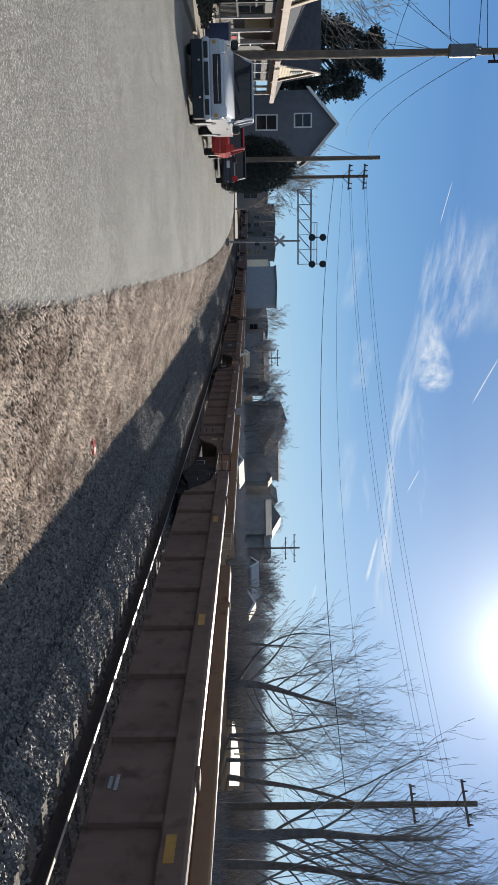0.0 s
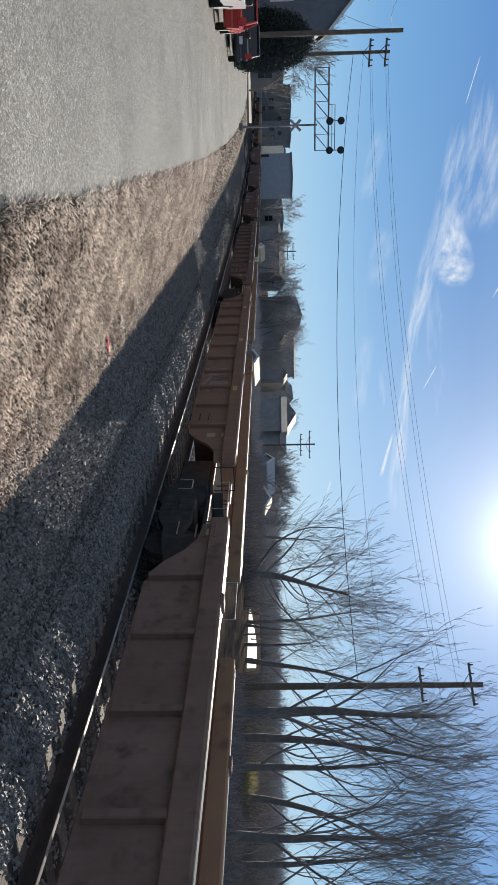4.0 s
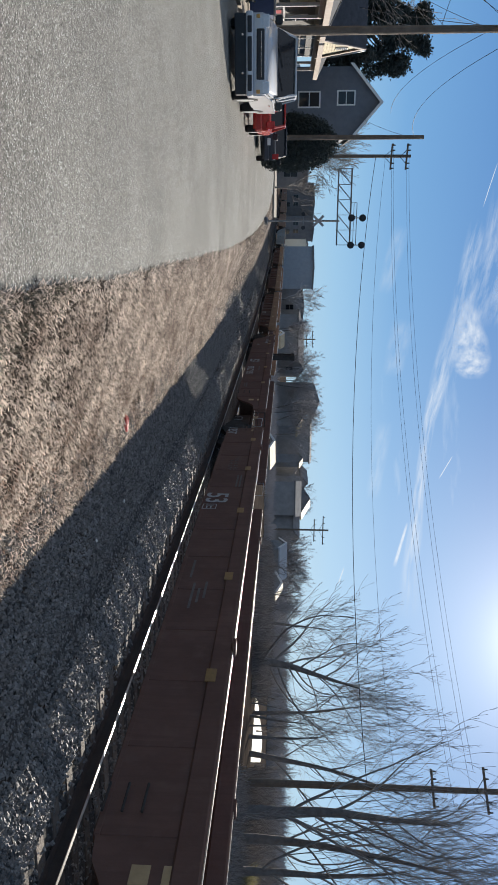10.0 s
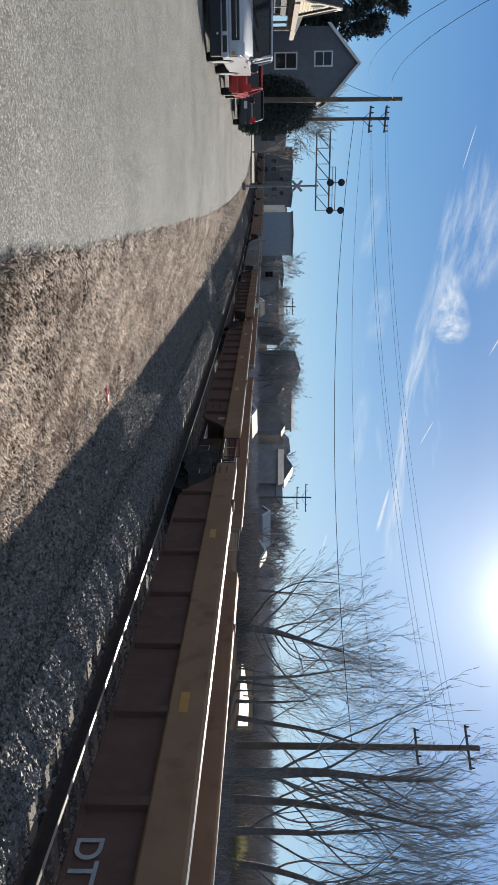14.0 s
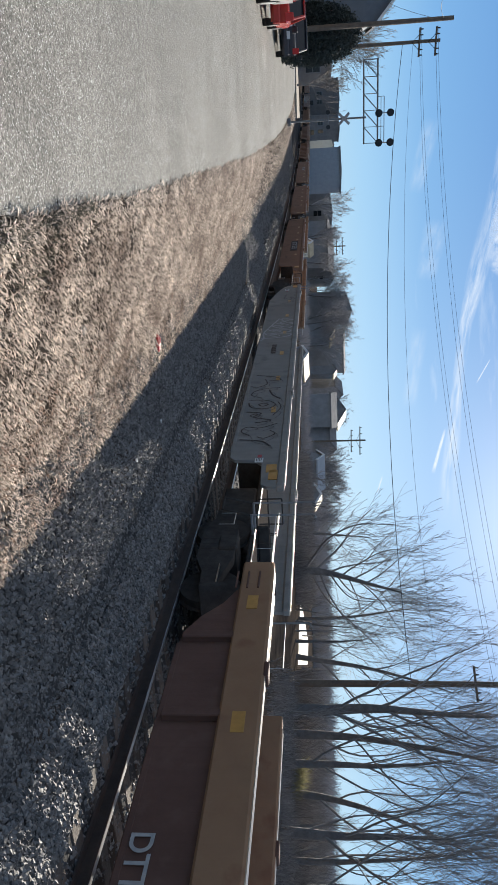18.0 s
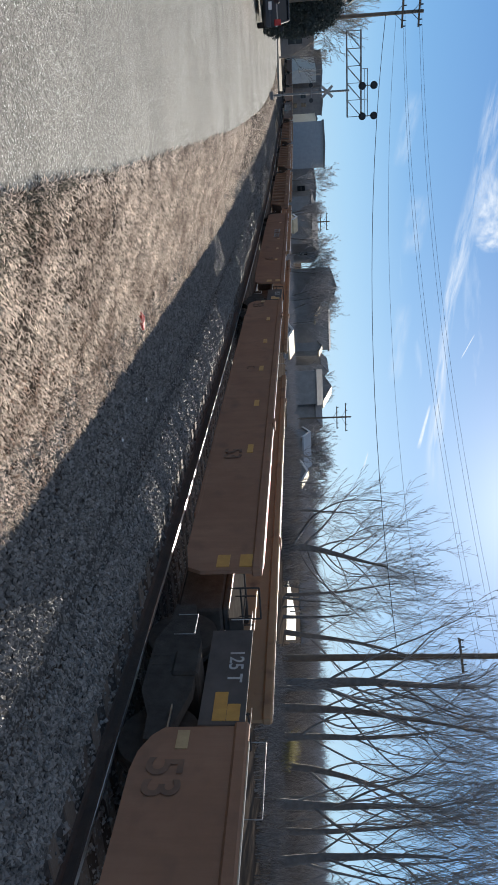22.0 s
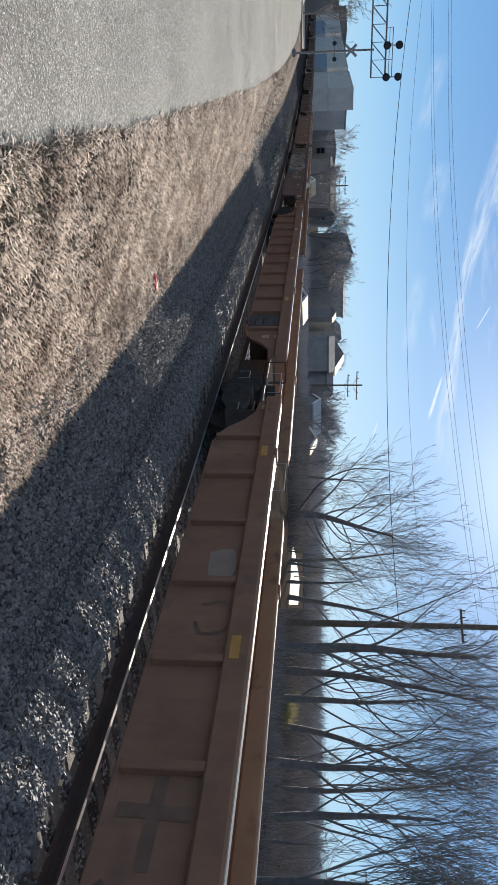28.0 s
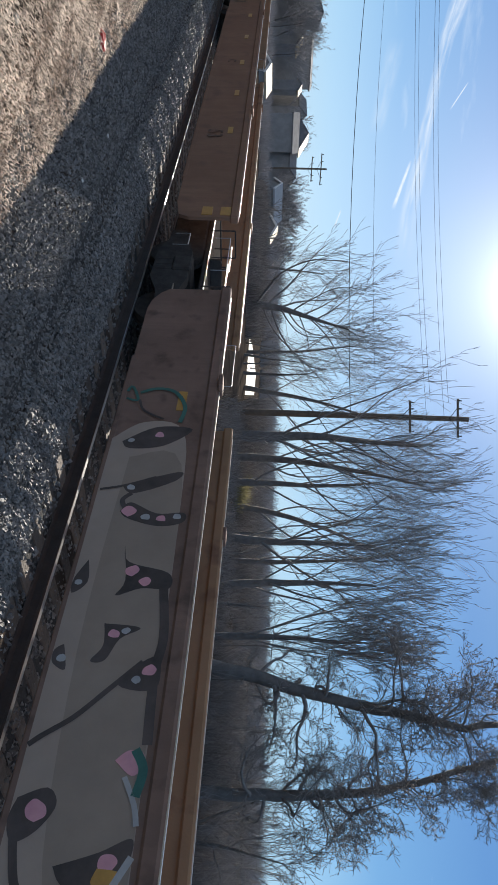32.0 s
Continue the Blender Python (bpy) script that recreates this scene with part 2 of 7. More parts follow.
POLE = mat("weathered_pole", (0.182, 0.14, 0.105), (0.112, 0.084, 0.063), 0.9, scale=3, bump=0.6, bscale=20)
BARK = mat("bark", (0.196, 0.176, 0.162), (0.115, 0.103, 0.0945), 0.95, scale=3, bump=0.8, bscale=20)
TWIG = mat("twig", (0.286, 0.264, 0.251), (0.207, 0.19, 0.178), 0.9, scale=3, bump=0, spec=0.1)
WIRE = mat("wire", (0.03, 0.03, 0.032), None, 0.6, scale=3, bump=0)
ALU = mat("galvanised_steel", (0.45, 0.46, 0.47), (0.33, 0.34, 0.35), 0.4, 0.8, scale=6, bump=0.1)

# ---- building helpers ----


def obj(name, verts, faces, material, parent=None, label="", smooth=False):
    me = bpy.data.meshes.new(name)
    me.from_pydata(verts, [], faces)
    for m in (material if isinstance(material, (list, tuple)) else [material]):
        me.materials.append(m)
    if smooth:
        me.polygons.foreach_set("use_smooth", [True] * len(me.polygons))
    ob = new(name, me)
    if parent:
        ob.parent = parent
    return tagged(ob, label)


def part(name, bm, material, parent=None, label="", smooth=False):
    me = bpy.data.meshes.new(name)
    bm.to_mesh(me)
    bm.free()
    for m in (material if isinstance(material, (list, tuple)) else [material]):
        me.materials.append(m)
    if smooth:
        me.polygons.foreach_set("use_smooth", [True] * len(me.polygons))
    ob = new(name, me)
    if parent:
        ob.parent = parent
    return tagged(ob, label)


def share(name, source, parent, m):
    ob = new(name, source.data)
    ob.parent = parent
    ob.matrix_basis = m
    return ob


def thing(name, label, category, group="", m=None):
    e = new(name)
    e.empty_display_size = 0.3
    if m is not None:
        e.matrix_basis = m
    return tagged(e, label, category, group)


def box(bm, x0, x1, y0, y1, z0, z1, bevel=0.0, m=None):
    r = bmesh.ops.create_cube(bm, size=1.0)
    vs = r["verts"]
    for v in vs:
        v.co = Vector(((x0 + x1) / 2 + v.co.x * (x1 - x0), (y0 + y1) / 2 + v.co.y * (y1 - y0), (z0 + z1) / 2 + v.co.z * (z1 - z0)))
    if bevel:
        es = list({e for v in vs for e in v.link_edges})
        r = bmesh.ops.bevel(bm, geom=es, offset=bevel, segments=1, affect="EDGES")
        vs = list({v for f in r["faces"] for v in f.verts})
    if m is not None:
        bmesh.ops.transform(bm, matrix=m, verts=list(vs))
    return vs


def boxes(*args, bevel=0.0):
    bm = bmesh.new()
    for a in args:
        box(bm, *a, bevel=bevel)
    return bm


def rod(bm, p, q, r, r2=None, n=8):
    p, q = Vector(p), Vector(q)
    d = q - p
    m = Matrix.Translation((p + q) / 2) @ d.to_track_quat("Z", "Y").to_matrix().to_4x4()
    bmesh.ops.create_cone(bm, cap_ends=True, segments=n, radius1=r, radius2=r if r2 is None else r2, depth=d.length, matrix=m)


def rods(list_of, n=8):
    bm = bmesh.new()
    for a in list_of:
        rod(bm, *a, n=n)
    return bm


def prism(poly, axis, a, b):
    """A polygon of (u, v) drawn out between a and b along an axis: 'y' takes (x, z), 'x' takes (y, z), 'z' takes (x, y)."""
    bm = bmesh.new()
    put = {"y": lambda u, v, w: (u, w, v), "x": lambda u, v, w: (w, u, v), "z": lambda u, v, w: (u, v, w)}[axis]
    lo = [bm.verts.new(put(u, v, a)) for u, v in poly]
    hi = [bm.verts.new(put(u, v, b)) for u, v in poly]
    bm.faces.new(lo)
    bm.faces.new(hi[::-1])
    for i in range(len(poly)):
        j = (i + 1) % len(poly)
        bm.faces.new((lo[j], lo[i], hi[i], hi[j]))
    bmesh.ops.recalc_face_normals(bm, faces=bm.faces)
    return bm


def lettering(name, text, size, material, parent, m, label="", align="CENTER"):
    cu = bpy.data.curves.new(name, "FONT")
    cu.body, cu.size, cu.extrude, cu.align_x, cu.align_y, cu.offset = text, size, 0.002, align, "CENTER", size * 0.012
    tmp = new("tmp", cu)
    bpy.context.view_layer.update()
    me = bpy.data.meshes.new_from_object(tmp.evaluated_get(bpy.context.evaluated_depsgraph_get()))
    bpy.data.objects.remove(tmp)
    me.name = name
    me.materials.clear()
    me.materials.append(material)
    ob = new(name, me)
    ob.parent = parent
    ob.matrix_basis = m
    return tagged(ob, label)


# ---- the plan: the near rail runs along x = track(y), the train comes towards y = 0 ----
RAIL_Z = -0.435


def track(y):
    y = np.asarray(y, float)
    return 6.14 - 0.155 * y - 0.00066 * np.maximum(y, -40) ** 2 * np.where(y < 0, 0.3, 1.0)


def slope(y):
    return float((track(y + 0.5) - track(y - 0.5)))


YS = np.linspace(-420, 520, 9401)
SS = np.concatenate([[0], np.cumsum(np.hypot(np.diff(YS), np.diff(track(YS))))])
SS = SS - np.interp(0, YS, SS)


def on_track(s, off=0.0):
    """Place and heading at s metres along the near rail, off metres to its right."""
    y = float(np.interp(s, SS, YS))
    m = slope(y)
    n = math.hypot(1, m)
    return float(track(y)) + off / n, y - off * m / n, math.degrees(math.atan2(-1, -m))


def beside(x, y):
    """How far (x, y) lies to the left of the near rail."""
    m = -0.155 - 0.00132 * np.maximum(y, 0)
    return (track(y) - x) / np.sqrt(1 + m * m)


PROFILE_D = [-400, -60, -14, -7, -4.2, -2.9, 0.75, 1.25, 1.6, 3.6, 5.7, 6.2, 12, 400]
PROFILE_Z = [-0.4, -0.4, -0.4, -0.5, -0.82, -0.62, -0.62, -0.72, -0.8, -0.8, -0.016, -0.014, -0.06, -0.06]


def ground_z(x, y):
    return np.interp(beside(x, y), PROFILE_D, PROFILE_Z)

# ---- ground, road, verge ----
ROAD_R = [(0.9, -60), (0.35, -20), (0.0, -6), (-0.2, 0), (-0.45, 4.3), (-0.63, 5.4), (-0.89, 7.3), (-1.49, 10.6), (-2.4, 15.6), (-4.2, 25.1), (-7.6, 40.6), (-11.0, 54.0), (-15.6, 70), (-24, 92), (-40, 122), (-75, 170)]
ROAD_L = [(-8.2, -60), (-8.4, -20), (-8.6, -6), (-8.8, 0), (-8.95, 4.3), (-9.05, 5.4), (-9.2, 7.3), (-9.5, 12), (-9.95, 17.5), (-12.0, 26.8), (-15.2, 42), (-17.6, 56.0), (-21.6, 71), (-30, 95), (-46, 126), (-80, 173)]


def axis(lo, hi, step, far, k=1.35):
    a = list(np.arange(lo, hi + 1e-6, step))
    d, x = step, hi
    while x < far:
        d *= k
        x += d
        a.append(x)
    d, x = step, lo
    while x > -far:
        d *= k
        x -= d
        a.insert(0, x)
    return np.array(a)


def grid(name, xs, ys, zf, material, kind="structure"):
    X, Y = np.meshgrid(xs, ys)
    Z = zf(X, Y)
    v = np.stack([X.ravel(), Y.ravel(), Z.ravel()], 1)
    nx, ny = len(xs), len(ys)
    i = np.arange(nx * ny).reshape(ny, nx)
    f = np.stack([i[:-1, :-1].ravel(), i[:-1, 1:].ravel(), i[1:, 1:].ravel(), i[1:, :-1].ravel()], 1)
    return tagged(obj(name, v.tolist(), f.tolist(), material, smooth=True), kind=kind)


def rough_ground(x, y):
    z = ground_z(x, y)
    return z + 0.015 * np.sin(x * 2.3 + y) * np.sin(y * 1.7 - x * 0.6)


ground = grid("ground", axis(-24, 30, 0.3, 2200), axis(-8, 120, 0.6, 2200), rough_ground, DIRT)


def strip(name, left, right, z_left, z_right, material, thick=0.12, parts=10):
    """A slab between two lines of the plan, with its own thickness."""
    v, f = [], []
    n = len(left)
    for (a, b), (c, d) in zip(left, right):
        for k in range(parts + 1):
            u = k / parts
            crown = 0.05 * (1 - (2 * u - 1) ** 2)
            v.append((a + (c - a) * u, b + (d - b) * u, z_left + (z_right - z_left) * u + crown * (name == "road")))
        v.append((a, b, z_left - thick))
        v.append((c, d, z_right - thick))
    w = parts + 3
    for i in range(n - 1):
        o, p = i * w, (i + 1) * w
        for k in range(parts):
            f.append((o + k, o + k + 1, p + k + 1, p + k))
        f.append((o + parts + 1, o, p, p + parts + 1))
        f.append((o + parts, o + parts + 2, p + parts + 2, p + parts))
    return tagged(obj(name, v, f, material), kind="structure")


def smooth_line(pts, n=6):
    out = []
    P = [Vector(p) for p in pts]
    for i in range(len(P) - 1):
        a, b, c, d = P[max(i - 1, 0)], P[i], P[i + 1], P[min(i + 2, len(P) - 1)]
        for k in range(n):
            t = k / n
            q = 0.5 * ((2 * b) + (c - a) * t + (2 * a - 5 * b + 4 * c - d) * t * t + (3 * b - a - 3 * c + d) * t ** 3)
            out.append((q.x, q.y))
    out.append(tuple(P[-1]))
    return out


def ragged(line, amount):
    rng = random.Random(4)
    return [(x + rng.uniform(-amount, amount) + 0.012 * math.sin(y * 2.1) * math.sin(y * 0.7 + 1), y) for x, y in line]


SR, SL = ragged(smooth_line(ROAD_R, 30), 0.01), smooth_line(ROAD_L, 30)
road = strip("road", SL, SR, 0.0, 0.0, ASPHALT)
kerb = strip("kerb", [(x - 0.18, y) for x, y in SL], SL, 0.12, 0.12, CONCRETE, 0.25, 1)
pavement = strip("pavement", [(x - 2.0, y) for x, y in SL], [(x - 0.184, y) for x, y in SL], 0.115, 0.11, CONCRETE, 0.2, 1)
lawn = strip("lawn", [(x - 40.0, y) for x, y in SL], [(x - 2.004, y) for x, y in SL], 0.1, 0.1, LAWN, 0.2, 1)


# ---- track: rails and ties ----
def rail_line(name, off, material, prof, s0=-60, s1=260, step=2.0):
    v, f = [], []
    ss = np.arange(s0, s1 + 0.1, step)
    for s in ss:
        x, y, h = on_track(s)
        c, d = math.cos(radians(h - 90)), math.sin(radians(h - 90))
        for u, z in prof:
            # u counts from the rail's own axis, away from the viewer's side
            v.append((x - (off + u) * c, y - (off + u) * d, RAIL_Z + z))
    n = len(prof)
    for i in range(len(ss) - 1):
        for k in range(n):
            a, b = i * n + k, i * n + (k + 1) % n
            f.append((a, b, b + n, a + n))
    f.append(tuple(range(n)))
    f.append(tuple(range((len(ss) - 1) * n, len(ss) * n))[::-1])
    return tagged(obj(name, v, f, material), kind="structure")


def band(name, d0, d1, lift, material, s0=-60, s1=300, step=1.0, n=16):
    """A strip that follows the track and lies on the ground's own profile, d0 to d1 metres left of the near rail."""
    v, f = [], []
    ss = np.arange(s0, s1, step)
    for s in ss:
        for k in range(n + 1):
            d = d0 + (d1 - d0) * k / n
            x, y, h = on_track(s, -d)
            v.append((x, y, float(np.interp(d, PROFILE_D, PROFILE_Z)) + lift))
    w = n + 1
    for i in range(len(ss) - 1):
        for k in range(n):
            f.append((i * w + k + 1, i * w + k, (i + 1) * w + k, (i + 1) * w + k + 1))
    return tagged(obj(name, v, f, material, smooth=True), kind="structure")


band("ballast_bed", -4.0, 3.3, 0.006, BALLAST)
SECTION = [(-0.075, -0.165), (0.075, -0.165), (0.07, -0.15), (0.012, -0.13), (0.012, -0.045), (0.036, -0.035), (0.036, -0.006), (-0.036, -0.006), (-0.036, -0.035), (-0.012, -0.045), (-0.012, -0.13), (-0.07, -0.15)]
HEAD = [(-0.034, -0.0055), (0.034, -0.0055), (0.03, 0.0), (-0.03, 0.0)]
for nm, off in (("rail_near", 0.0), ("rail_far", 1.505)):
    rail_line(nm, off, RAIL, SECTION)
    rail_line(nm + "_head", off, RAILTOP, HEAD)

# ---- the train ----
SPEED = 11.5
SIDE = 1.47  # half of a car's width


def truck_part(parent, x):
    t = new("truck")
    t.parent, t.matrix_basis = parent, pose(x, 0, 0)
    w = None
    for wx in (-0.89, 0.89):
        for wy in (-0.75, 0.75):
            if w is None:
                bm = bmesh.new()
                bmesh.ops.create_cone(bm, cap_ends=True, segments=28, radius1=0.455, radius2=0.455, depth=0.13, matrix=pose(0, 0, 0, 90))
                bmesh.ops.create_cone(bm, cap_ends=True, segments=28, radius1=0.49, radius2=0.47, depth=0.03, matrix=pose(0, 0.07, 0, 90))
                bmesh.ops.create_cone(bm, cap_ends=True, segments=14, radius1=0.12, radius2=0.12, depth=0.3, matrix=pose(0, -0.08, 0, 90))
                w = part("wheel", bm, WHEEL, t, smooth=False)
                w.matrix_basis = pose(wx, wy, 0.455)
            else:
                share("wheel", w, t, pose(wx, wy, 0.455, 0, 0, 180 if wy > 0 else 0))
        part("axle", rods([((wx, -0.7, 0.455), (wx, 0.7, 0.455), 0.085)]), IRON, t)
    poly = [(-1.2, 0.36), (-1.2, 0.62), (-0.95, 0.66), (-0.45, 0.78), (0.45, 0.78), (0.95, 0.66), (1.2, 0.62), (1.2, 0.36), (0.85, 0.34), (0.45, 0.2), (-0.45, 0.2), (-0.85, 0.34)]
    for y in (-1.06, 0.92):
        part("side_frame", prism(poly, "y", y, y + 0.14), IRON, t)
    part("bolster", boxes((-0.22, 0.22, -1.1, 1.1, 0.5, 0.82), bevel=0.03), IRON, t)
    for y in (-1.0, 1.0):
        for a in (-0.15, 0.02, 0.17):
            part("spring", rods([((a, y, 0.24), (a, y, 0.52), 0.07)]), IRON, t)


SOOT = mat("worn_black_panel", (0.114, 0.096, 0.0876), (0.078, 0.066, 0.0612), 0.8, scale=3, bump=0.05, spec=0.1)
PLATE = mat("faded_amber_plate", (0.48, 0.324, 0.168), (0.36, 0.24, 0.12), 0.7, scale=6, bump=0.05)
# orange brightened for the sunlight bounced about inside an open well
BOUNCE_LIT = mat("bounce_lit_orange_paint", (0.332, 0.204, 0.119), (0.265, 0.157, 0.0901), 0.75, 0.0, scale=1.0, bump=0.12, bscale=30, wear=(0.186, 0.109, 0.0723), spec=0.06)
OLDAMBER = mat("dulled_amber", (0.3, 0.165, 0.05), (0.22, 0.12, 0.04), 0.6, scale=9, bump=0.05)
DIM = mat("worn_stencil", (0.17, 0.145, 0.13), (0.12, 0.1, 0.09), 0.8, scale=5, bump=0.05, spec=0.1)
RED_SPOT = mat("red_spot", (0.5, 0.07, 0.07), (0.4, 0.05, 0.05), 0.6, scale=6, bump=0.05)
STEEL = mat("dull_rail_steel", (0.24, 0.24, 0.24), (0.16, 0.16, 0.16), 0.6, 0.2, scale=6, bump=0.1)
CHORD = mat("tan_chord_paint", (0.333, 0.196, 0.115), (0.261, 0.151, 0.0893), 0.75, 0.0, scale=1.0, bump=0.12, bscale=30, wear=(0.234, 0.122, 0.0744), spec=0.06)


def well_car(kind, length, label, letters=(), paint=BROWN, chord=None, ribs=True, top=1.5, black_panel=False, graffiti=None, plate=None, marks=(), mark_paint=None, panel_at=3.98, panel_half=0.9, arch=True, glyphs=(), swept=False, end_panel=False, straight=False, flush=False, plates=(), locker=False, ground=None):
    car = thing("well_car", label, "railcar", "cars of the freight train")
    a, b = -length / 2, length / 2
    # side walls, cut up over the trucks
    if ribs and not arch:
        wall = [(a + 3.3, top - 0.05), (a + 3.3, 0.62), (a + 3.5, 0.42), (a + 3.9, 0.4), (b - 1.2, 0.4), (b - 0.9, 0.44), (b - 0.6, 0.6), (b - 0.3, 0.86), (b + 0.05, 1.02), (b + 0.58, 1.06), (b + 0.58, top - 0.05)]
    elif ribs:
        wall = [(a + 3.3, top - 0.05), (a + 3.3, 1.08), (a + 3.8, 1.02), (a + 4.15, 0.85), (a + 4.45, 0.6), (a + 4.75, 0.44), (a + 5.0, 0.4), (b - 1.2, 0.4), (b - 0.9, 0.44), (b - 0.6, 0.6), (b - 0.3, 0.86), (b + 0.05, 1.02), (b + 0.58, 1.06), (b + 0.58, top - 0.05)]
    else:
        wall = [(a + 3.3, top - 0.05), (a + 3.31, 0.66), (a + 3.42, 0.54), (a + 3.62, 0.44), (a + 3.85, 0.4), (b - 0.95, 0.4), (b - 0.8, 0.5), (b - 0.76, 0.92), (b - 0.6, 1.04), (b + 0.3, 1.08), (b + 0.4, 1.2), (b + 0.4, top - 0.05)]
        if straight:
            wall = wall[:5] + [(b - 0.2, 0.4), (b + 0.3, 0.48), (b + 0.4, 0.66), (b + 0.4, top - 0.05)]
        if swept:
            wall = [(a + 4.0, top - 0.05), (a + 4.08, 1.05), (a + 4.3, 0.86), (a + 4.9, 0.7), (a + 5.7, 0.55), (a + 6.4, 0.44), (a + 6.8, 0.4)] + wall[5:]
    deep = 0.45 if chord else 0.3 if ribs else 0.16
    for y in (-1, 1):
        # far wall: front arch filled in, made up to keep the near opening dark
        if y > 0 and ribs and arch:
            wall = [p for p in wall if p[0] < b - 1.3] + [(b + 0.2, 0.4), (b + 0.58, 0.6), (b + 0.58, top - 0.05)]
        # far wall takes the orange with bounced light in its colour
        skin = BOUNCE_LIT if y > 0 and paint in (BROWN, TAN) else paint
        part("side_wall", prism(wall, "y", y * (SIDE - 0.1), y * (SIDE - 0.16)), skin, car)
        c0, c1 = (SIDE - 0.22, SIDE) if ribs and not flush else (SIDE - 0.21, SIDE - 0.07)
        ch = boxes((a + (3.95 if swept else 3.25), b + (0.6 if ribs else 0.42), min(y * c0, y * c1), max(y * c0, y * c1), top - deep, top - 0.012), bevel=0.025)
        part("top_chord", ch, chord or skin, car)
        # thin bright strip added to carry the sun's glint along the chord
        part("chord_edge", boxes((a + (4.1 if swept else 3.5), b + 0.3, min(y * (c0 + 0.05), y * (c1 - 0.03)), max(y * (c0 + 0.05), y * (c1 - 0.03)), top - 0.011, top)), EDGE, car, "bright steel strip for the sun glint on the top edge")
        part("bottom_sill", boxes((a + (6.7 if swept else 5.0), b - 1.2, min(y * (SIDE - 0.22), y * (SIDE - 0.095)), max(y * (SIDE - 0.22), y * (SIDE - 0.095)), 0.37, 0.45), bevel=0.015), paint, car)
    if ribs:
        n = max(6, int((length - 6.2) / 1.3))
        rib = None
        rib_y = SIDE - (0.14 if flush else 0.06)
        for i in range(n + 1):
            x = a + 4.95 + (length - 6.2) * i / n
            if any(abs(x - q[2]) < (1.25 if len(q[0]) > 4 else 0.55) for q in letters):
                continue
            if black_panel and abs(x - (b - panel_at)) < panel_half + 0.05:
                continue
            for y in (-1, 1):
                if rib is None:
                    rib = part("rib", boxes((-0.055, 0.055, -0.05, 0.05, 0.44, top - 0.29), bevel=0.012), paint, car)
                    rib.matrix_basis = pose(x, y * rib_y, 0)
                else:
                    share("rib", rib, car, pose(x, y * rib_y, 0))
    # the well is open below: cross bearers alone
    first = a + (6.9 if swept else 5.1)
    nb = max(5, round((length - 8.2) / 2.3))
    bearer = strut = None
    for i in range(3 * nb + 1):
        x = first + (b - 3.1 - first) * i / (3 * nb)
        if i % 3:
            # thin strut between two bearers
            if strut is None:
                strut = part("cross_strut", boxes((-0.035, 0.035, -1.25, 1.25, 0.37, 0.43)), paint, car)
                strut.matrix_basis = pose(x, 0, 0)
            else:
                share("cross_strut", strut, car, pose(x, 0, 0))
        elif bearer is None:
            bearer = part("cross_bearer", boxes((-0.17, 0.17, -1.25, 1.25, 0.35, 0.46), bevel=0.012), paint, car)
            bearer.matrix_basis = pose(x, 0, 0)
        else:
            share("cross_bearer", bearer, car, pose(x, 0, 0))
    if swept:
        part("floor_plate", boxes((a + 6.8, a + 9.6, -1.2, 1.2, 0.33, 0.348)), paint, car)
    for s in (-1, 1):
        e, inset, foot = (b + 0.9, 2.9, 0.45) if s > 0 else (a, 3.6, 0.9)
        x0, x1 = sorted((e - s * inset, e - s * (inset - 0.1)))
        part("bulkhead", boxes((x0, x1, -1.3, 1.3, 0.42, 1.02), bevel=0.01), IRON, car)
        # plate across the car end, added to cut the sun through the gap
        xe = e - s * (0.45 if s > 0 else 3.35)
        part("sun_block_plate", boxes((xe - 0.03, xe + 0.03, -0.6, 0.6, 1.0, 1.2), bevel=0.008), IRON, car, "dark plate added to block sun in the gap")
        if s < 0:
            part("brake_rigging", boxes((e + 2.7, e + 3.2, -0.75, 0.75, 0.5, 0.9), bevel=0.02), IRON, car)
        x0, x1 = sorted((e - s * (inset - 0.1), e - s * foot))
        part("end_platform", boxes((x0, x1, -0.78, 0.78, 0.92, 1.0), bevel=0.02), IRON, car, "dark steel end walkway")
        x0, x1 = sorted((e - s * 1.0, e + s * 0.05))
        part("centre_sill", boxes((x0, x1, -0.32, 0.32, 0.72, 0.91), bevel=0.03), IRON, car)
        x = e - s * (0.25 if s > 0 else 3.0)
        y = -1.25
        rail = [((x, q, 1.05), (x, q, top - 0.05), 0.014) for q in (y, y + 0.5)]
        rail += [((x, y, z), (x, y + 0.5, z), 0.012) for z in (top - 0.05, top - 0.3)]
        part("handrail", rods(rail, 6), IRON, car)
        x = b - 1.6 if s > 0 else a + 3.75
        z0, z1 = (0.42, 0.82) if s > 0 else (1.0, 1.3)
        for k in range(3 if ribs else 0):
            z = z0 + (z1 - z0) * k / 2
            part("ladder_rung", rods([((x - 0.2, -SIDE - 0.01, z), (x + 0.2, -SIDE - 0.01, z), 0.014)], 6), IRON if s > 0 else paint, car, "worn steel rung")
        for y in (-SIDE + 0.095, SIDE - 0.095):
            part("pedestal", boxes((e - s * 5.6 - 0.12, e - s * 5.6 + 0.12, y - 0.09, y + 0.09, top - 0.02, top + 0.035), bevel=0.012), paint, car)
    for y, z, x0, x1 in ((-1.2, 1.4, 1.3, 2.4), (-1.22, 0.72, 1.2, 1.6), (1.2, 1.45, 0.9, 2.2)):
        part("grab_iron", rods([((a + x0, y, z), (a + x1, y, z), 0.008), ((a + x0, y, z), (a + x0, y, z - 0.25), 0.006), ((a + x1, y, z), (a + x1, y, z - 0.25), 0.006)], 6), ALU, car, "worn steel grab iron")
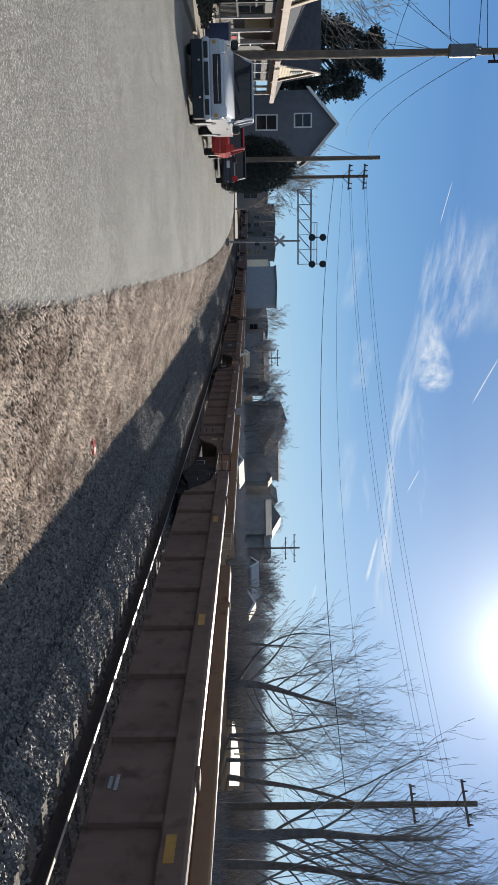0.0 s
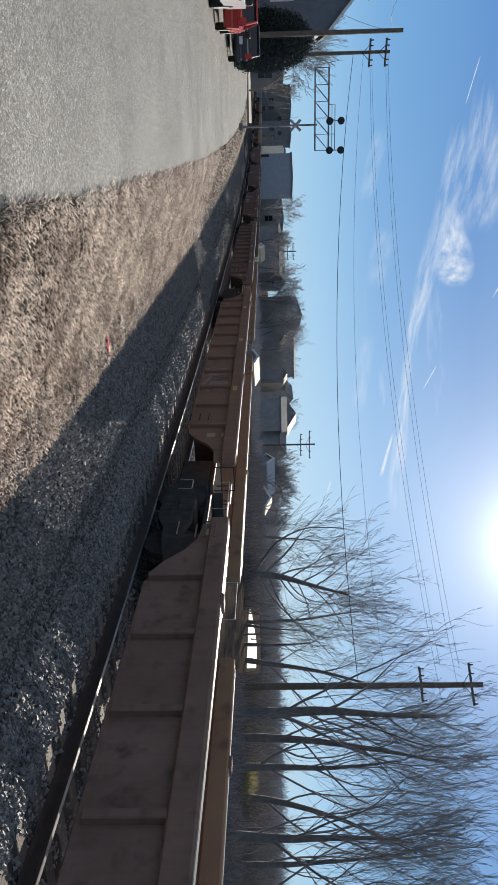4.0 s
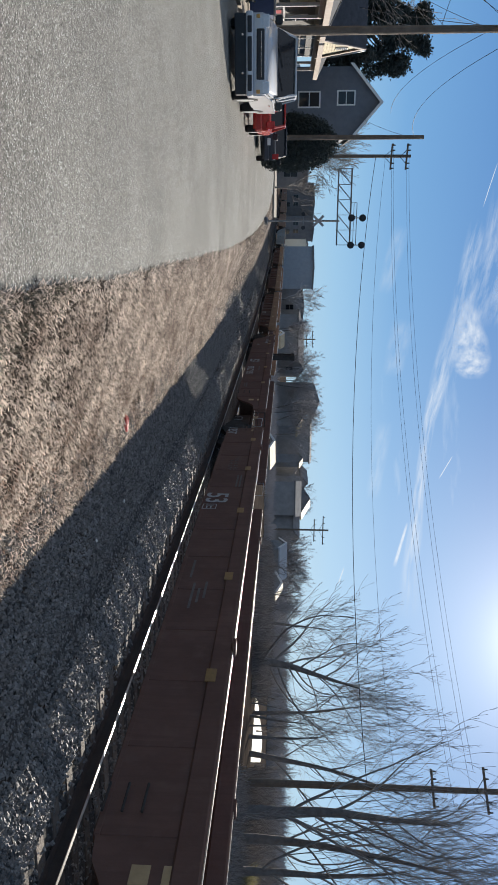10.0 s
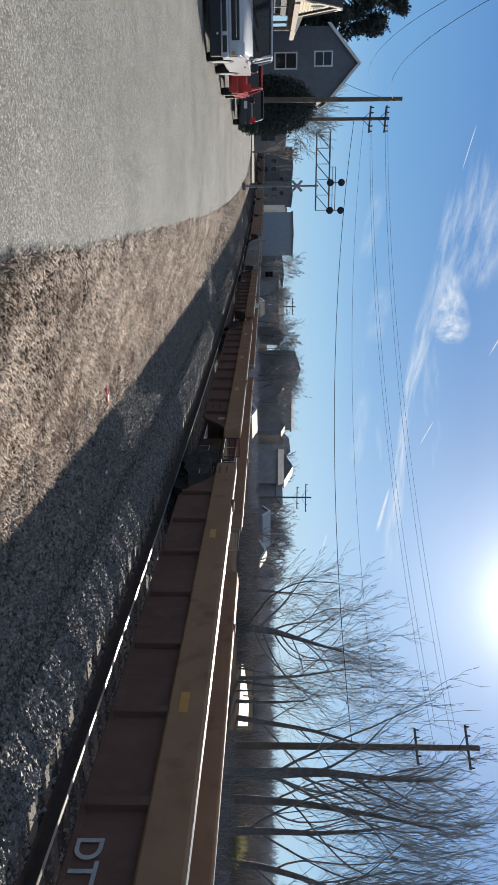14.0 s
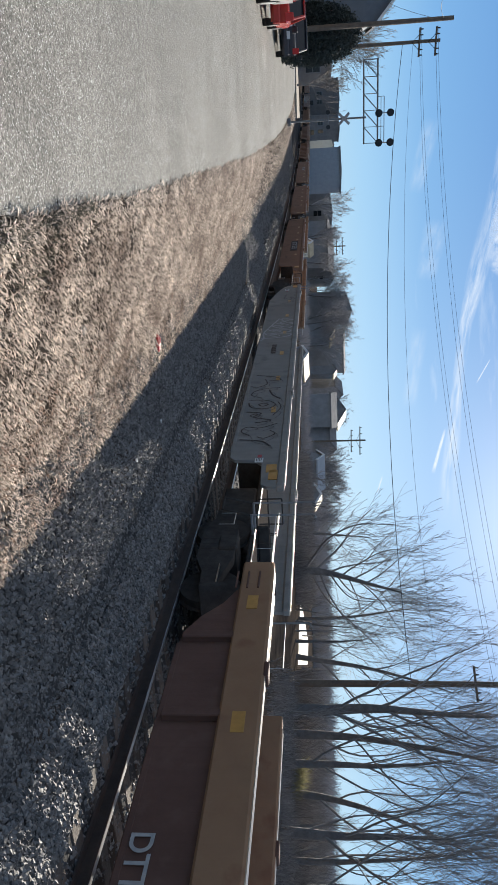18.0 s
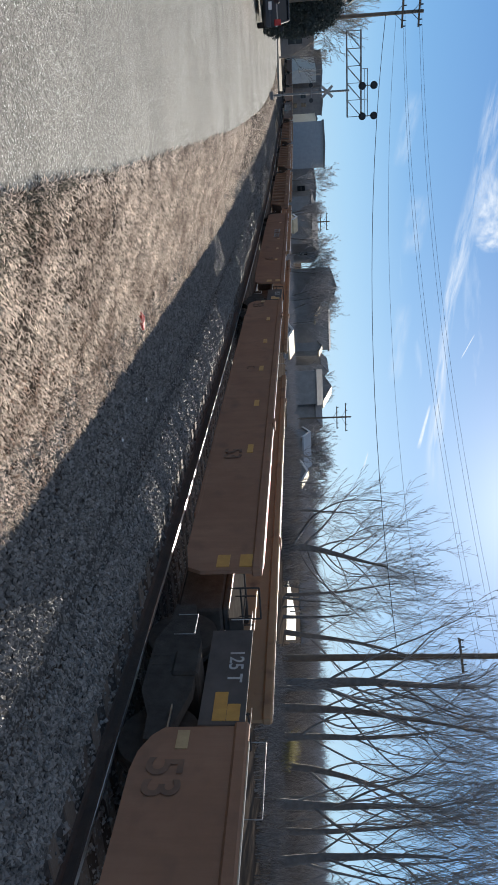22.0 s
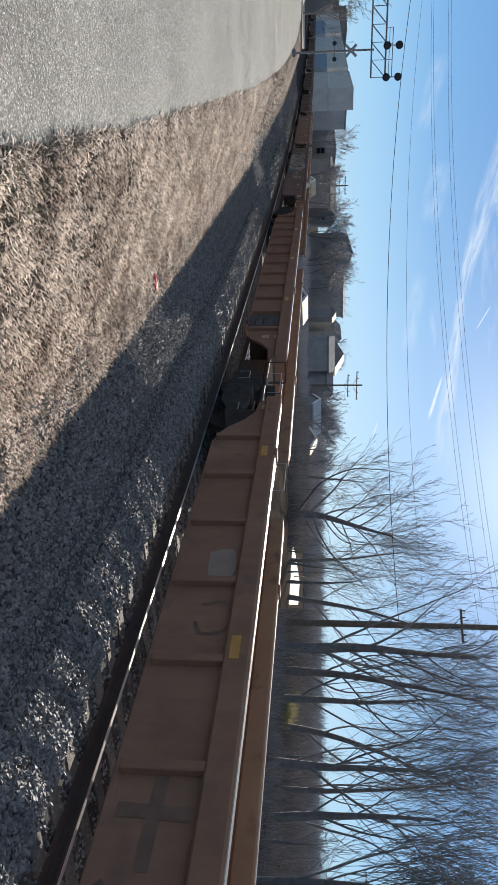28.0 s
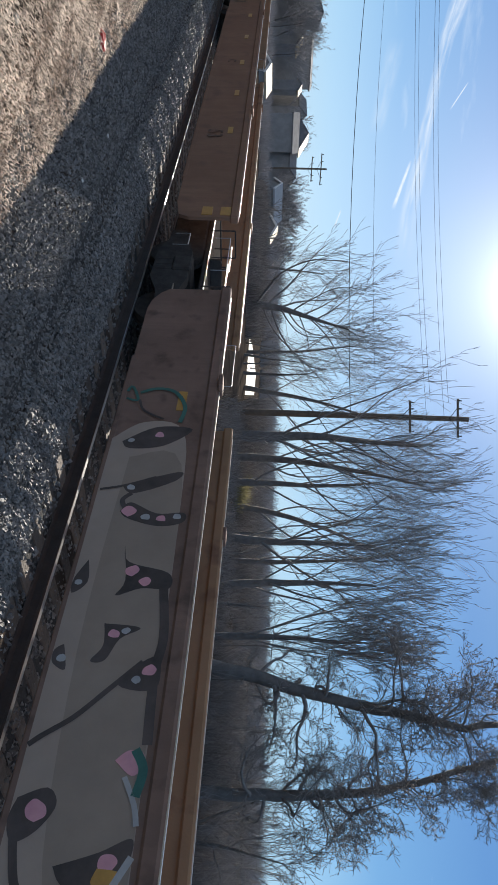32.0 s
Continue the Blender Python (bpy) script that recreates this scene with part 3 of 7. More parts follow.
    # walkway edges and pipes over the truck, made bright for sunlit slivers
    for y, z, x0, x1 in ((-0.77, 1.003, 0.95, 3.45), (0.77, 1.003, 0.95, 3.45), (-0.4, 1.3, 0.7, 3.2), (0.5, 1.28, 1.0, 3.3), (-1.1, 0.6, 2.7, 3.3)):
        part("walkway_edge", boxes((a + x0, a + x1, y - 0.02, y + 0.02, z, z + 0.012)), EDGE, car, "bright steel strip for a sunlit sliver")
        for x in (x0 + 0.1, x1 - 0.1):
            if z > 1.1:
                part("edge_post", rods([((a + x, y, 0.99), (a + x, y, z), 0.012)], 6), IRON, car)
    for y, z, x0, x1 in ((-0.75, 1.003, -1.85, 0.4), (0.72, 1.003, -1.85, 0.4), (0.3, 1.2, -0.9, 0.75), (-0.3, 1.32, -0.6, 0.3)):
        part("walkway_edge", boxes((b + x0, b + x1, y - 0.018, y + 0.018, z, z + 0.012)), EDGE, car, "bright steel strip for a sunlit sliver")
        for x in (x0 + 0.1, x1 - 0.1) if z > 1.1 else ():
            part("edge_post", rods([((b + x, y, 0.99), (b + x, y, z), 0.012)], 6), IRON, car)
    for e, o in ((b, 0.7), (a + 3.9, -0.5)) if swept else ():
        # tall stanchions with hooked tops and a step under them
        for k, y in enumerate((-1.2, -1.2, 1.2)):
            x = e + o + (0.0, 0.45, 0.2)[k]
            top_z = 2.0 if k < 2 else 1.85
            part("stanchion", rods([((x, y, 0.95), (x, y, top_z), 0.018), ((x, y, top_z), (x + 0.06, y, top_z + 0.06), 0.018), ((x + 0.06, y, top_z + 0.06), (x + 0.15, y, top_z + 0.05), 0.018), ((x, y, 0.97), (x, y * 0.6, 0.97), 0.025)], 6), STEEL, car, "pale steel handrail post")
        x = e + o
        part("stirrup_step", rods([((x, -1.2, 0.97), (x, -1.32, 0.48), 0.018), ((x + 0.44, -1.2, 0.97), (x + 0.44, -1.32, 0.48), 0.018), ((x, -1.32, 0.48), (x + 0.44, -1.32, 0.48), 0.018)], 6), IRON, car, "dark steel step")
    truck_part(car, a + 1.95)
    part("body_bolster", boxes((b - 0.75, b + 0.5, -0.8, 0.8, 0.3, 0.915), bevel=0.03), IRON, car, "dark steel bolster over the truck")
    near = -(SIDE - 0.1)
    out = -SIDE - 0.004
    zr = top - deep * 0.6 if ribs else 1.12
    yr = -SIDE + 0.07 if flush else -SIDE if ribs else near
    x = b - 3.6
    for q, z in plates:
        part("reflector", boxes((q - 0.15, q + 0.15, yr - 0.006, yr, z - 0.07, z + 0.07)), OLDAMBER if flush else YELLOW, car, "amber reflector plate")
    while x > a + 5.5 and not plates:
        part("reflector", boxes((x - 0.18, x + 0.18, yr - 0.006, yr, zr - 0.052, zr + 0.052)), YELLOW, car, "amber reflector plate")
        x -= 4.7 if ribs else 2.35
    if straight:
        for z in (0.96, 1.28):
            part("reflector", boxes((b + 0.02, b + 0.32, near - 0.01, near, z - 0.09, z + 0.09)), YELLOW, car, "amber reflector plate")
    elif not ribs:
        part("reflector", boxes((b - 0.55, b - 0.2, near - 0.01, near, 1.14, 1.34)), YELLOW, car, "large amber reflector plate")
    for x, z, w in ((b - 0.75, 1.22, 0.22), (b - 0.75, 0.92, 0.22), (a + 3.6, 1.22, 0.2)) if ribs else ():
        part("warning_plate", boxes((x - w / 2, x + w / 2, near - 0.01, near, z - 0.09, z + 0.09)), PLATE, car, "faded amber plate")
    # unreadable small stencils
    for x, z, w in marks:
        part("stencil_bar", boxes((x - w / 2, x + w / 2, near - 0.016, near - 0.0125, z - 0.02, z + 0.02)), mark_paint or FADED, car)
    # rows of small stencilled characters, worn past reading
    cut = random.Random(int(length * 10))
    for x, z, n, tall in glyphs:
        for k in range(n):
            xx, hh = x - 0.15 * k, tall * cut.uniform(0.8, 1.05) / 2
            part("stencil_bar", boxes((xx - 0.045, xx - 0.02, near - 0.016, near - 0.0125, z - hh, z + hh)), mark_paint or FADED, car)
            part("stencil_bar", boxes((xx - 0.02, xx + cut.uniform(0.01, 0.05), near - 0.016, near - 0.0125, *(lambda q: (z + q * hh - 0.014, z + q * hh + 0.014))(cut.choice((-0.7, 0.1, 0.8))))), mark_paint or FADED, car)
    if black_panel:
        for x in (b - panel_at,):
            part("black_panel", boxes((x - panel_half, x + panel_half, near - 0.012, near, 0.42, top - 0.3)), SOOT, car, "black stencilled panel")
            for z, w in ((1.0, 0.5), (0.93, 0.4), (0.72, 0.55), (0.65, 0.3)):
                part("stencil_bar", boxes((x + 0.3 - w, x + 0.3, near - 0.016, near - 0.0125, z - 0.018, z + 0.018)), DIM, car)
    if plate:
        # outlined square with small bars in it
        px, pz, h = plate[0], plate[1], 0.15
        for q in ((px - h, px + h, pz + h - 0.015, pz + h), (px - h, px + h, pz - h, pz - h + 0.015), (px - h, px - h + 0.015, pz - h + 0.015, pz + h - 0.015), (px + h - 0.015, px + h, pz - h + 0.015, pz + h - 0.015), (px - 0.09, px - 0.06, pz - 0.08, pz + 0.08), (px - 0.02, px + 0.09, pz + 0.02, pz + 0.05), (px - 0.02, px + 0.09, pz - 0.07, pz - 0.04)):
            part("stencil_bar", boxes((q[0], q[1], near - 0.016, near - 0.0125, q[2], q[3])), FADED, car)
    if locker:
        # tall steel frame with a boxed header over the end platform
        part("locker_header", boxes((a + 2.05, a + 2.95, -0.14, 0.14, 2.38, 2.6), bevel=0.015), IRON, car, "dark boxed steel header")
        for x0, x1 in ((2.07, 2.14), (2.66, 2.93)):
            part("locker_post", boxes((a + x0, a + x1, -0.12, 0.12, 0.99, 2.41), bevel=0.01), IRON, car, "dark upright steel plate")
        part("locker_shelf", boxes((a + 2.13, a + 2.67, -0.1, 0.1, 1.2, 1.5), bevel=0.01), IRON, car)
    if ground:
        x, z = ground
        part("lettering_ground", boxes((x - 1.46, x + 1.46, near - 0.012, near, z - 0.18, z + 0.18)), SMOKE, car, "dark painted lettering ground")
    for text, size, x, z, m in letters:
        lettering("lettering", text, size, m, car, pose(x, near - 0.02, z, 90, 0, 0), "painted lettering")
    for x, u in ((b - 0.76, 1), (a + 4.95, -1)) if swept else ():
        part("placard", boxes((x - 0.1, x + 0.1, near - 0.012, near, 0.9, 1.06), bevel=0.003), WHITE, car, "white printed placard")
        for k in range(4):
            part("stencil_bar", boxes((x - 0.08, x + 0.06, near - 0.015, near - 0.0125, 0.925 + k * 0.03, 0.938 + k * 0.03)), SMOKE, car)
        part("sprayed_patch", boxes((x - 0.06 - u * 0.2, x + 0.06 - u * 0.2, near - 0.006, near, 0.94, 1.02)), RED_SPOT, car, "faded red painted mark")
        part("reflector", boxes((x + u * 0.68 - 0.2, x + u * 0.68 + 0.2, near - 0.01, near, 1.2, 1.38)), YELLOW, car, "large amber reflector plate")
    if end_panel:
        # black board beside the truck, carried by the end of the side wall
        part("black_panel", boxes((a + 1.75, a + 3.29, near - 0.008, near + 0.03, 0.98, top - 0.06), bevel=0.006), SOOT, car, "black end board with worn figures")
        lettering("lettering", "125 T", 0.23, FADED, car, pose(a + 2.4, near - 0.013, 1.3, 90, 0, 0), "painted lettering")
        part("reflector", boxes((a + 2.82, a + 3.24, near - 0.014, near - 0.009, 1.12, 1.26)), YELLOW, car, "large amber reflector plate")
        part("reflector", boxes((a + 3.0, a + 3.24, near - 0.014, near - 0.009, 1.264, 1.4)), YELLOW, car, "large amber reflector plate")
        part("warning_plate", boxes((a + 3.36, a + 3.6, near - 0.01, near, 0.8, 0.92)), PLATE, car, "faded amber plate")
        lettering("lettering", "53", 0.5, SMUDGE, car, pose(a + 3.95, near - 0.014, 0.72, 90, 0, 0), "dark worn figures")
    if graffiti:
        graffiti(car, near - 0.006, length)
    return car


GAPS = [g * 1.15 for g in (-14.5, 3.0, 20.5, 37.0, 53.0, 70.0, 89.0, 105.0, 123.0, 140.0, 157.5, 174.5, 191.7, 211.2, 228.7, 245.0, 262.0, 279.0, 295.2, 313.5, 332.0, 347.5, 363.5, 381.0, 398.5, 416.0, 433.5, 451.0, 468.5)]


def stroke(car, name, pts, width, y, material):
    """A sprayed line on the side wall, through points (x, z)."""
    line = smooth_line(pts, 5) if len(pts) > 2 else pts
    v, f = [], []
    for i, p in enumerate(line):
        q, r = line[max(i - 1, 0)], line[min(i + 1, len(line) - 1)]
        dx, dz = r[0] - q[0], r[1] - q[1]
        n = math.hypot(dx, dz) or 1
        w = width / 2
        v += [(p[0] - dz / n * w, y, p[1] + dx / n * w), (p[0] + dz / n * w, y, p[1] - dx / n * w)]
        if i:
            f.append((2 * i - 2, 2 * i - 1, 2 * i + 1, 2 * i))
    return obj(name, v, f, material, car, "sprayed line")


def patch(car, pts, y, material, label="sprayed patch"):
    line = smooth_line(pts + [pts[0]], 5)[:-1]
    return obj("sprayed_patch", [(x, y, z) for x, z in line], [tuple(range(len(line)))], material, car, label)


def throwup(car, y, length):
    """Pale bubble letters along the middle of the grey car, black scribbles at its front."""
    rng = random.Random(11)
    x = 1.2
    for k, w in enumerate((0.62, 0.5, 0.55, 0.5, 0.55)):
        lo, hi = 0.42 + 0.1 * k, 1.32
        p = [(x + 0.05, lo), (x - w * 0.1, (lo + hi) / 2), (x - w * 0.3, hi - 0.08), (x - w * 0.65, hi), (x - w * 0.8, hi - 0.3), (x - w * 0.55, lo + 0.2), (x - w * 0.9, lo + 0.05)]
        p = [(a + rng.uniform(-0.06, 0.06), b + rng.uniform(-0.05, 0.05)) for a, b in p]
        stroke(car, "sprayed_line", p, 0.055, y, PALEGREY)
        stroke(car, "sprayed_line", [(x - w * 0.2, lo + 0.3), (x - w * 0.35, hi - 0.35), (x - w * 0.6, lo + 0.45), (x - w * 0.4, lo + 0.2)], 0.04, y - 0.001, PALEGREY)
        x -= w * 0.95
    stroke(car, "sprayed_line", [(1.5, 0.4), (1.25, 0.5), (0.6, 0.46), (-0.2, 0.62), (-1.2, 0.85)], 0.05, y - 0.002, PALEGREY)
    # a loose tag of thin dark strokes, each its own shape
    tag = [[(5.0, 0.55), (5.15, 1.0), (5.4, 1.2), (5.5, 0.9)], [(5.35, 0.8), (5.75, 0.86), (6.0, 0.62), (5.9, 0.48)],
           [(6.05, 1.22), (6.1, 0.9), (6.3, 0.6), (6.6, 0.55), (6.8, 0.8)], [(6.2, 0.95), (6.6, 1.05), (6.9, 1.25)],
           [(6.95, 0.52), (7.0, 0.95), (7.3, 1.15), (7.55, 0.95), (7.45, 0.6), (7.15, 0.52)], [(7.1, 1.2), (7.5, 1.28), (8.0, 1.12)],
           [(7.75, 0.5), (7.85, 0.85), (8.1, 0.7), (8.3, 1.1), (8.45, 0.75)], [(8.5, 1.25), (8.75, 0.9), (8.7, 0.6), (8.95, 0.5), (9.2, 0.7)],
           [(8.9, 1.1), (9.1, 1.22), (9.35, 1.0), (9.25, 0.85)], [(9.4, 0.5), (9.5, 0.95), (9.75, 1.15)]]
    for k, p in enumerate(tag):
        stroke(car, "sprayed_line", p, 0.03 if k % 3 else 0.045, y - 0.0005 * k, SMOKE)
        # finer offshoots on each stroke
        for (u, v), (q, r) in zip(p, p[1:]):
            stroke(car, "sprayed_line", [((u + q) / 2, (v + r) / 2), ((u + q) / 2 + 0.12, (v + r) / 2 + 0.1), (q + 0.2, max(0.46, min(1.3, r + 0.06)))], 0.02, y - 0.0075 - 0.0005 * k, SMEAR)
    for u, v in ((7.28, 0.86), (8.0, 0.72)):
        stroke(car, "sprayed_line", [(u - 0.1, v), (u, v + 0.12), (u + 0.12, v), (u, v - 0.1), (u - 0.1, v)], 0.03, y - 0.006, SMOKE)
    rear = [[(-5.0, 0.95), (-5.3, 0.97), (-5.47, 1.11), (-5.36, 1.26), (-5.15, 1.32), (-4.93, 1.24), (-4.9, 1.12)], [(-4.75, 1.3), (-4.7, 1.05), (-4.5, 1.0), (-4.45, 1.25), (-4.6, 1.32)], [(-4.8, 1.14), (-4.55, 1.2), (-4.3, 1.12)], [(-4.3, 1.3), (-4.25, 1.02)], [(-5.2, 0.98), (-4.9, 0.94), (-4.5, 0.92)], [(-4.12, 1.3), (-3.95, 1.22), (-4.05, 1.12), (-3.85, 1.05)]]
    for k, p in enumerate(rear):
        stroke(car, "sprayed_line", p, 0.025 if k == 0 else 0.045, y - 0.0005 * k, SMEAR)
    for k in range(5):
        part("stencil_bar", boxes((2.0 + k * 0.2, 2.14 + k * 0.2, y - 0.003, y, 0.8, 0.94)), SMOKE, car)


def loop_tag(car, y, length):
    """Dark looped outline letters sprayed across the ribs."""
    for pts in ([(-0.9, 0.6), (-0.8, 1.12), (-0.2, 1.14), (-0.1, 0.7), (-0.7, 0.62)], [(0.1, 0.62), (0.2, 1.18), (0.75, 1.1), (0.7, 0.66), (0.2, 0.6)], [(0.95, 1.2), (1.0, 0.55), (1.5, 0.6), (1.6, 1.2)], [(-1.3, 1.2), (-0.3, 1.26), (0.6, 1.22), (1.7, 1.3)], [(1.9, 0.5), (2.1, 1.1), (2.5, 0.55), (2.8, 1.15)]):
        stroke(car, "sprayed_line", pts, 0.07, y - 0.001, SMUDGE)
    patch(car, [(-0.65, 0.75), (-0.6, 1.0), (-0.3, 1.0), (-0.25, 0.78)], y, PALEBROWN)


def cross_tag(car, y, length):
    """A dark upright cross, a pale dab and a round outline."""
    stroke(car, "sprayed_line", [(2.95, 0.5), (2.98, 1.15)], 0.14, y - 0.001, SMUDGE)
    stroke(car, "sprayed_line", [(2.6, 0.84), (3.5, 0.82)], 0.12, y - 0.002, SMUDGE)
    stroke(car, "sprayed_line", [(3.6, 0.5), (4.3, 1.1)], 0.1, y - 0.002, SMUDGE)
    stroke(car, "sprayed_line", [(3.7, 1.1), (4.25, 0.5)], 0.1, y - 0.003, SMUDGE)
    stroke(car, "sprayed_line", [(0.2, 0.85), (0.15, 1.15), (0.6, 1.18), (0.7, 0.9), (0.5, 0.8)], 0.05, y - 0.001, SMUDGE)
    patch(car, [(-0.9, 0.8), (-0.95, 1.1), (-0.4, 1.14), (-0.35, 0.85)], y, PALEBROWN)


def piece(car, y, length):
    """A grey field with dark hooked wedges, each filled with pale pink dots, long thin curves between them, and green arcs."""
    patch(car, [(-4.0, 0.42), (-4.3, 0.75), (-4.15, 1.2), (-2.9, 1.3), (0.0, 1.34), (1.6, 1.34), (2.1, 0.95), (1.8, 0.5), (0.0, 0.43), (-2.5, 0.42)], y, FIELD, "grey sprayed field")
    patch(car, [(-3.7, 0.66), (-3.6, 1.24), (-1.0, 1.31), (0.9, 1.3), (0.6, 0.8), (-1.3, 0.62)], y - 0.001, PALEFIELD, "pale grey sprayed field")
    wedges = [[(-3.95, 0.54), (-4.21, 0.89), (-4.19, 1.3), (-3.9, 1.01), (-3.84, 0.64)], [(-3.26, 0.66), (-3.49, 1.23), (-3.35, 1.2), (-3.15, 0.8)],
              [(-2.89, 0.7), (-3.02, 0.79), (-2.88, 1.07), (-2.9, 1.34), (-2.77, 1.34), (-2.71, 1.1), (-2.8, 0.79)],
              [(-2.45, 0.83), (-2.25, 0.9), (-2.14, 1.28), (-1.96, 1.31), (-1.95, 1.06), (-1.86, 0.84), (-2.03, 0.9)],
              [(-2.26, 0.52), (-2.0, 0.56), (-1.87, 0.44), (-2.04, 0.43)], [(-1.56, 0.8), (-1.53, 1.12), (-1.41, 0.96), (-1.2, 0.87), (-1.19, 0.75), (-1.34, 0.83)],
              [(-1.34, 0.5), (-1.1, 0.56), (-1.16, 0.44), (-1.28, 0.43)], [(-1.28, 1.33), (-1.2, 1.19), (-0.98, 1.02), (-0.96, 1.33)]]
    wedges += [[(-0.06, 0.46), (-0.14, 0.66), (-0.02, 0.75), (0.16, 0.65), (0.24, 0.5), (0.1, 0.43)], [(0.38, 0.82), (0.28, 1.11), (0.18, 1.32), (0.31, 1.33), (0.45, 1.23), (0.5, 0.93)],
               [(1.0, 0.6), (0.9, 0.95), (1.1, 1.2), (1.35, 0.9), (1.25, 0.6)]]
    for k, pts in enumerate(wedges):
        patch(car, pts, y - 0.003 - 0.0002 * k, SMOKE, "dark sprayed wedge")
    lines = [[(-3.19, 0.44), (-3.26, 0.69), (-3.4, 1.0)], [(-3.15, 0.78), (-3.05, 0.7), (-2.92, 0.75)], [(-0.45, 0.43), (-0.53, 0.52), (-0.69, 0.73), (-0.92, 0.94), (-1.2, 1.19)],
             [(-1.98, 1.26), (-1.45, 1.33), (-1.1, 1.3), (-0.49, 1.33)], [(0.2, 0.5), (0.55, 0.62), (0.8, 0.9), (0.95, 1.1)]]
    for k, pts in enumerate(lines):
        stroke(car, "sprayed_line", pts, (0.03, 0.05, 0.045, 0.08, 0.06)[k], y - 0.006 - 0.0002 * k, SMOKE)
    dots = [(-3.97, 0.64, 0.04), (-4.07, 0.94, 0.05), (-3.23, 0.76, 0.045), (-2.89, 0.79, 0.07), (-2.82, 0.97, 0.045), (-2.81, 1.12, 0.05), (-2.84, 1.28, 0.04), (-2.15, 0.95, 0.065), (-2.02, 1.08, 0.055), (-1.99, 0.48, 0.04),
            (-1.46, 0.9, 0.05), (-1.49, 1.0, 0.035), (-1.2, 0.5, 0.04), (-1.12, 1.25, 0.055), (-1.03, 1.16, 0.035), (0.02, 0.62, 0.075), (0.35, 1.18, 0.07), (1.12, 0.9, 0.09)]
    rng = random.Random(7)
    for cx, cz, r in dots:
        ring = [(math.cos(a) * rng.uniform(0.7, 1.15), math.sin(a) * rng.uniform(0.8, 1.2)) for a in (0, 0.9, 1.8, 2.7, 3.6, 4.5, 5.4)]
        patch(car, [(cx + u * r, cz + v * r) for u, v in ring], y - 0.0085, PINK if r > 0.045 else PALEGREY, "pink sprayed dot" if r > 0.045 else "pale sprayed dot")
    patch(car, [(-0.36, 1.11), (-0.44, 1.2), (-0.43, 1.31), (-0.33, 1.33), (-0.25, 1.25)], y - 0.007, PINK, "pale pink sprayed patch")
    patch(car, [(0.38, 1.12), (0.4, 1.28), (0.5, 1.26), (0.48, 1.1)], y - 0.0086, YELLOW, "orange sprayed patch")
    patch(car, [(1.75, 0.42), (1.75, 0.6), (2.15, 0.95), (2.6, 0.75), (2.8, 0.42)], y - 0.004, TEAL, "dark green sprayed patch")
    for pts, wd, m in (([(-4.83, 0.61), (-4.92, 0.79), (-4.87, 1.02), (-4.59, 1.17), (-4.3, 1.14)], 0.05, TEAL), ([(-4.85, 0.45), (-4.95, 0.5), (-4.69, 0.6), (-4.72, 0.46)], 0.035, TEAL), ([(-4.7, 0.62), (-4.5, 0.7), (-4.35, 0.95)], 0.03, SMOKE),
                       ([(-0.45, 1.25), (-0.3, 1.33), (-0.1, 1.3)], 0.07, TEAL), ([(-0.24, 1.2), (-0.05, 1.3), (0.1, 1.34)], 0.04, PALEGREY), ([(0.3, 1.34), (0.6, 1.2), (0.8, 1.25), (1.0, 1.34)], 0.05, PALEGREY), ([(1.85, 0.5), (2.21, 0.92), (2.3, 1.2)], 0.03, PALEGREY)):
        stroke(car, "sprayed_line", pts, wd, y - 0.0092, m)


def tag_shapes(car, y, length):
    """Faint pale shapes along the front half of a ribbed car."""
    patch(car, [(4.2, 0.6), (4.15, 1.0), (4.6, 1.05), (4.8, 0.75), (4.6, 0.55)], y, PALEBROWN)
    patch(car, [(5.3, 0.65), (5.3, 1.08), (5.9, 1.1), (6.0, 0.8), (5.7, 0.62)], y, PALEBROWN)
    stroke(car, "sprayed_line", [(4.1, 0.5), (4.9, 0.62), (5.5, 0.5), (6.1, 0.66)], 0.09, y - 0.001, PALEBROWN)
    stroke(car, "sprayed_line", [(4.9, 0.7), (5.0, 1.1), (5.2, 0.8)], 0.06, y - 0.001, SMUDGE)


def faint_tag(car, y, length):
    """Worn pale scrawls between the ribs, a dark ring and smear further forward."""
    pale = [[(-1.7, 0.52), (-1.55, 0.72), (-1.4, 0.5), (-1.25, 0.7), (-1.1, 0.5)], [(-1.6, 0.8), (-1.2, 0.84), (-0.95, 1.08)], [(-0.35, 0.5), (-0.3, 0.95), (0.05, 1.0), (0.1, 0.55)], [(0.15, 0.6), (0.2, 1.0), (0.5, 1.02)],
            [(0.75, 0.8), (0.9, 1.05), (1.05, 0.78), (1.15, 1.1), (1.25, 0.85)], [(1.35, 0.55), (1.6, 0.85), (1.75, 0.7), (2.0, 1.05), (2.1, 0.75), (1.8, 0.62)], [(1.5, 1.05), (1.8, 1.12), (2.15, 1.08)]]
    for k, p in enumerate(pale):
        stroke(car, "sprayed_line", p, 0.035, y - 0.0006 * k, DIM)
    patch(car, [(1.55, 0.82), (1.7, 0.98), (1.95, 0.96), (1.95, 0.8)], y - 0.005, SMEAR)
    patch(car, [(0.7, 0.5), (0.65, 0.72), (1.1, 0.78), (1.2, 0.58)], y, SMEAR)
    stroke(car, "sprayed_line", [(3.4, 0.9), (3.55, 1.05), (3.75, 1.0), (3.72, 0.8), (3.52, 0.76), (3.4, 0.9)], 0.05, y - 0.001, SMUDGE)
    patch(car, [(4.4, 0.95), (4.4, 1.1), (4.75, 1.1), (4.75, 0.94)], y, SMUDGE)


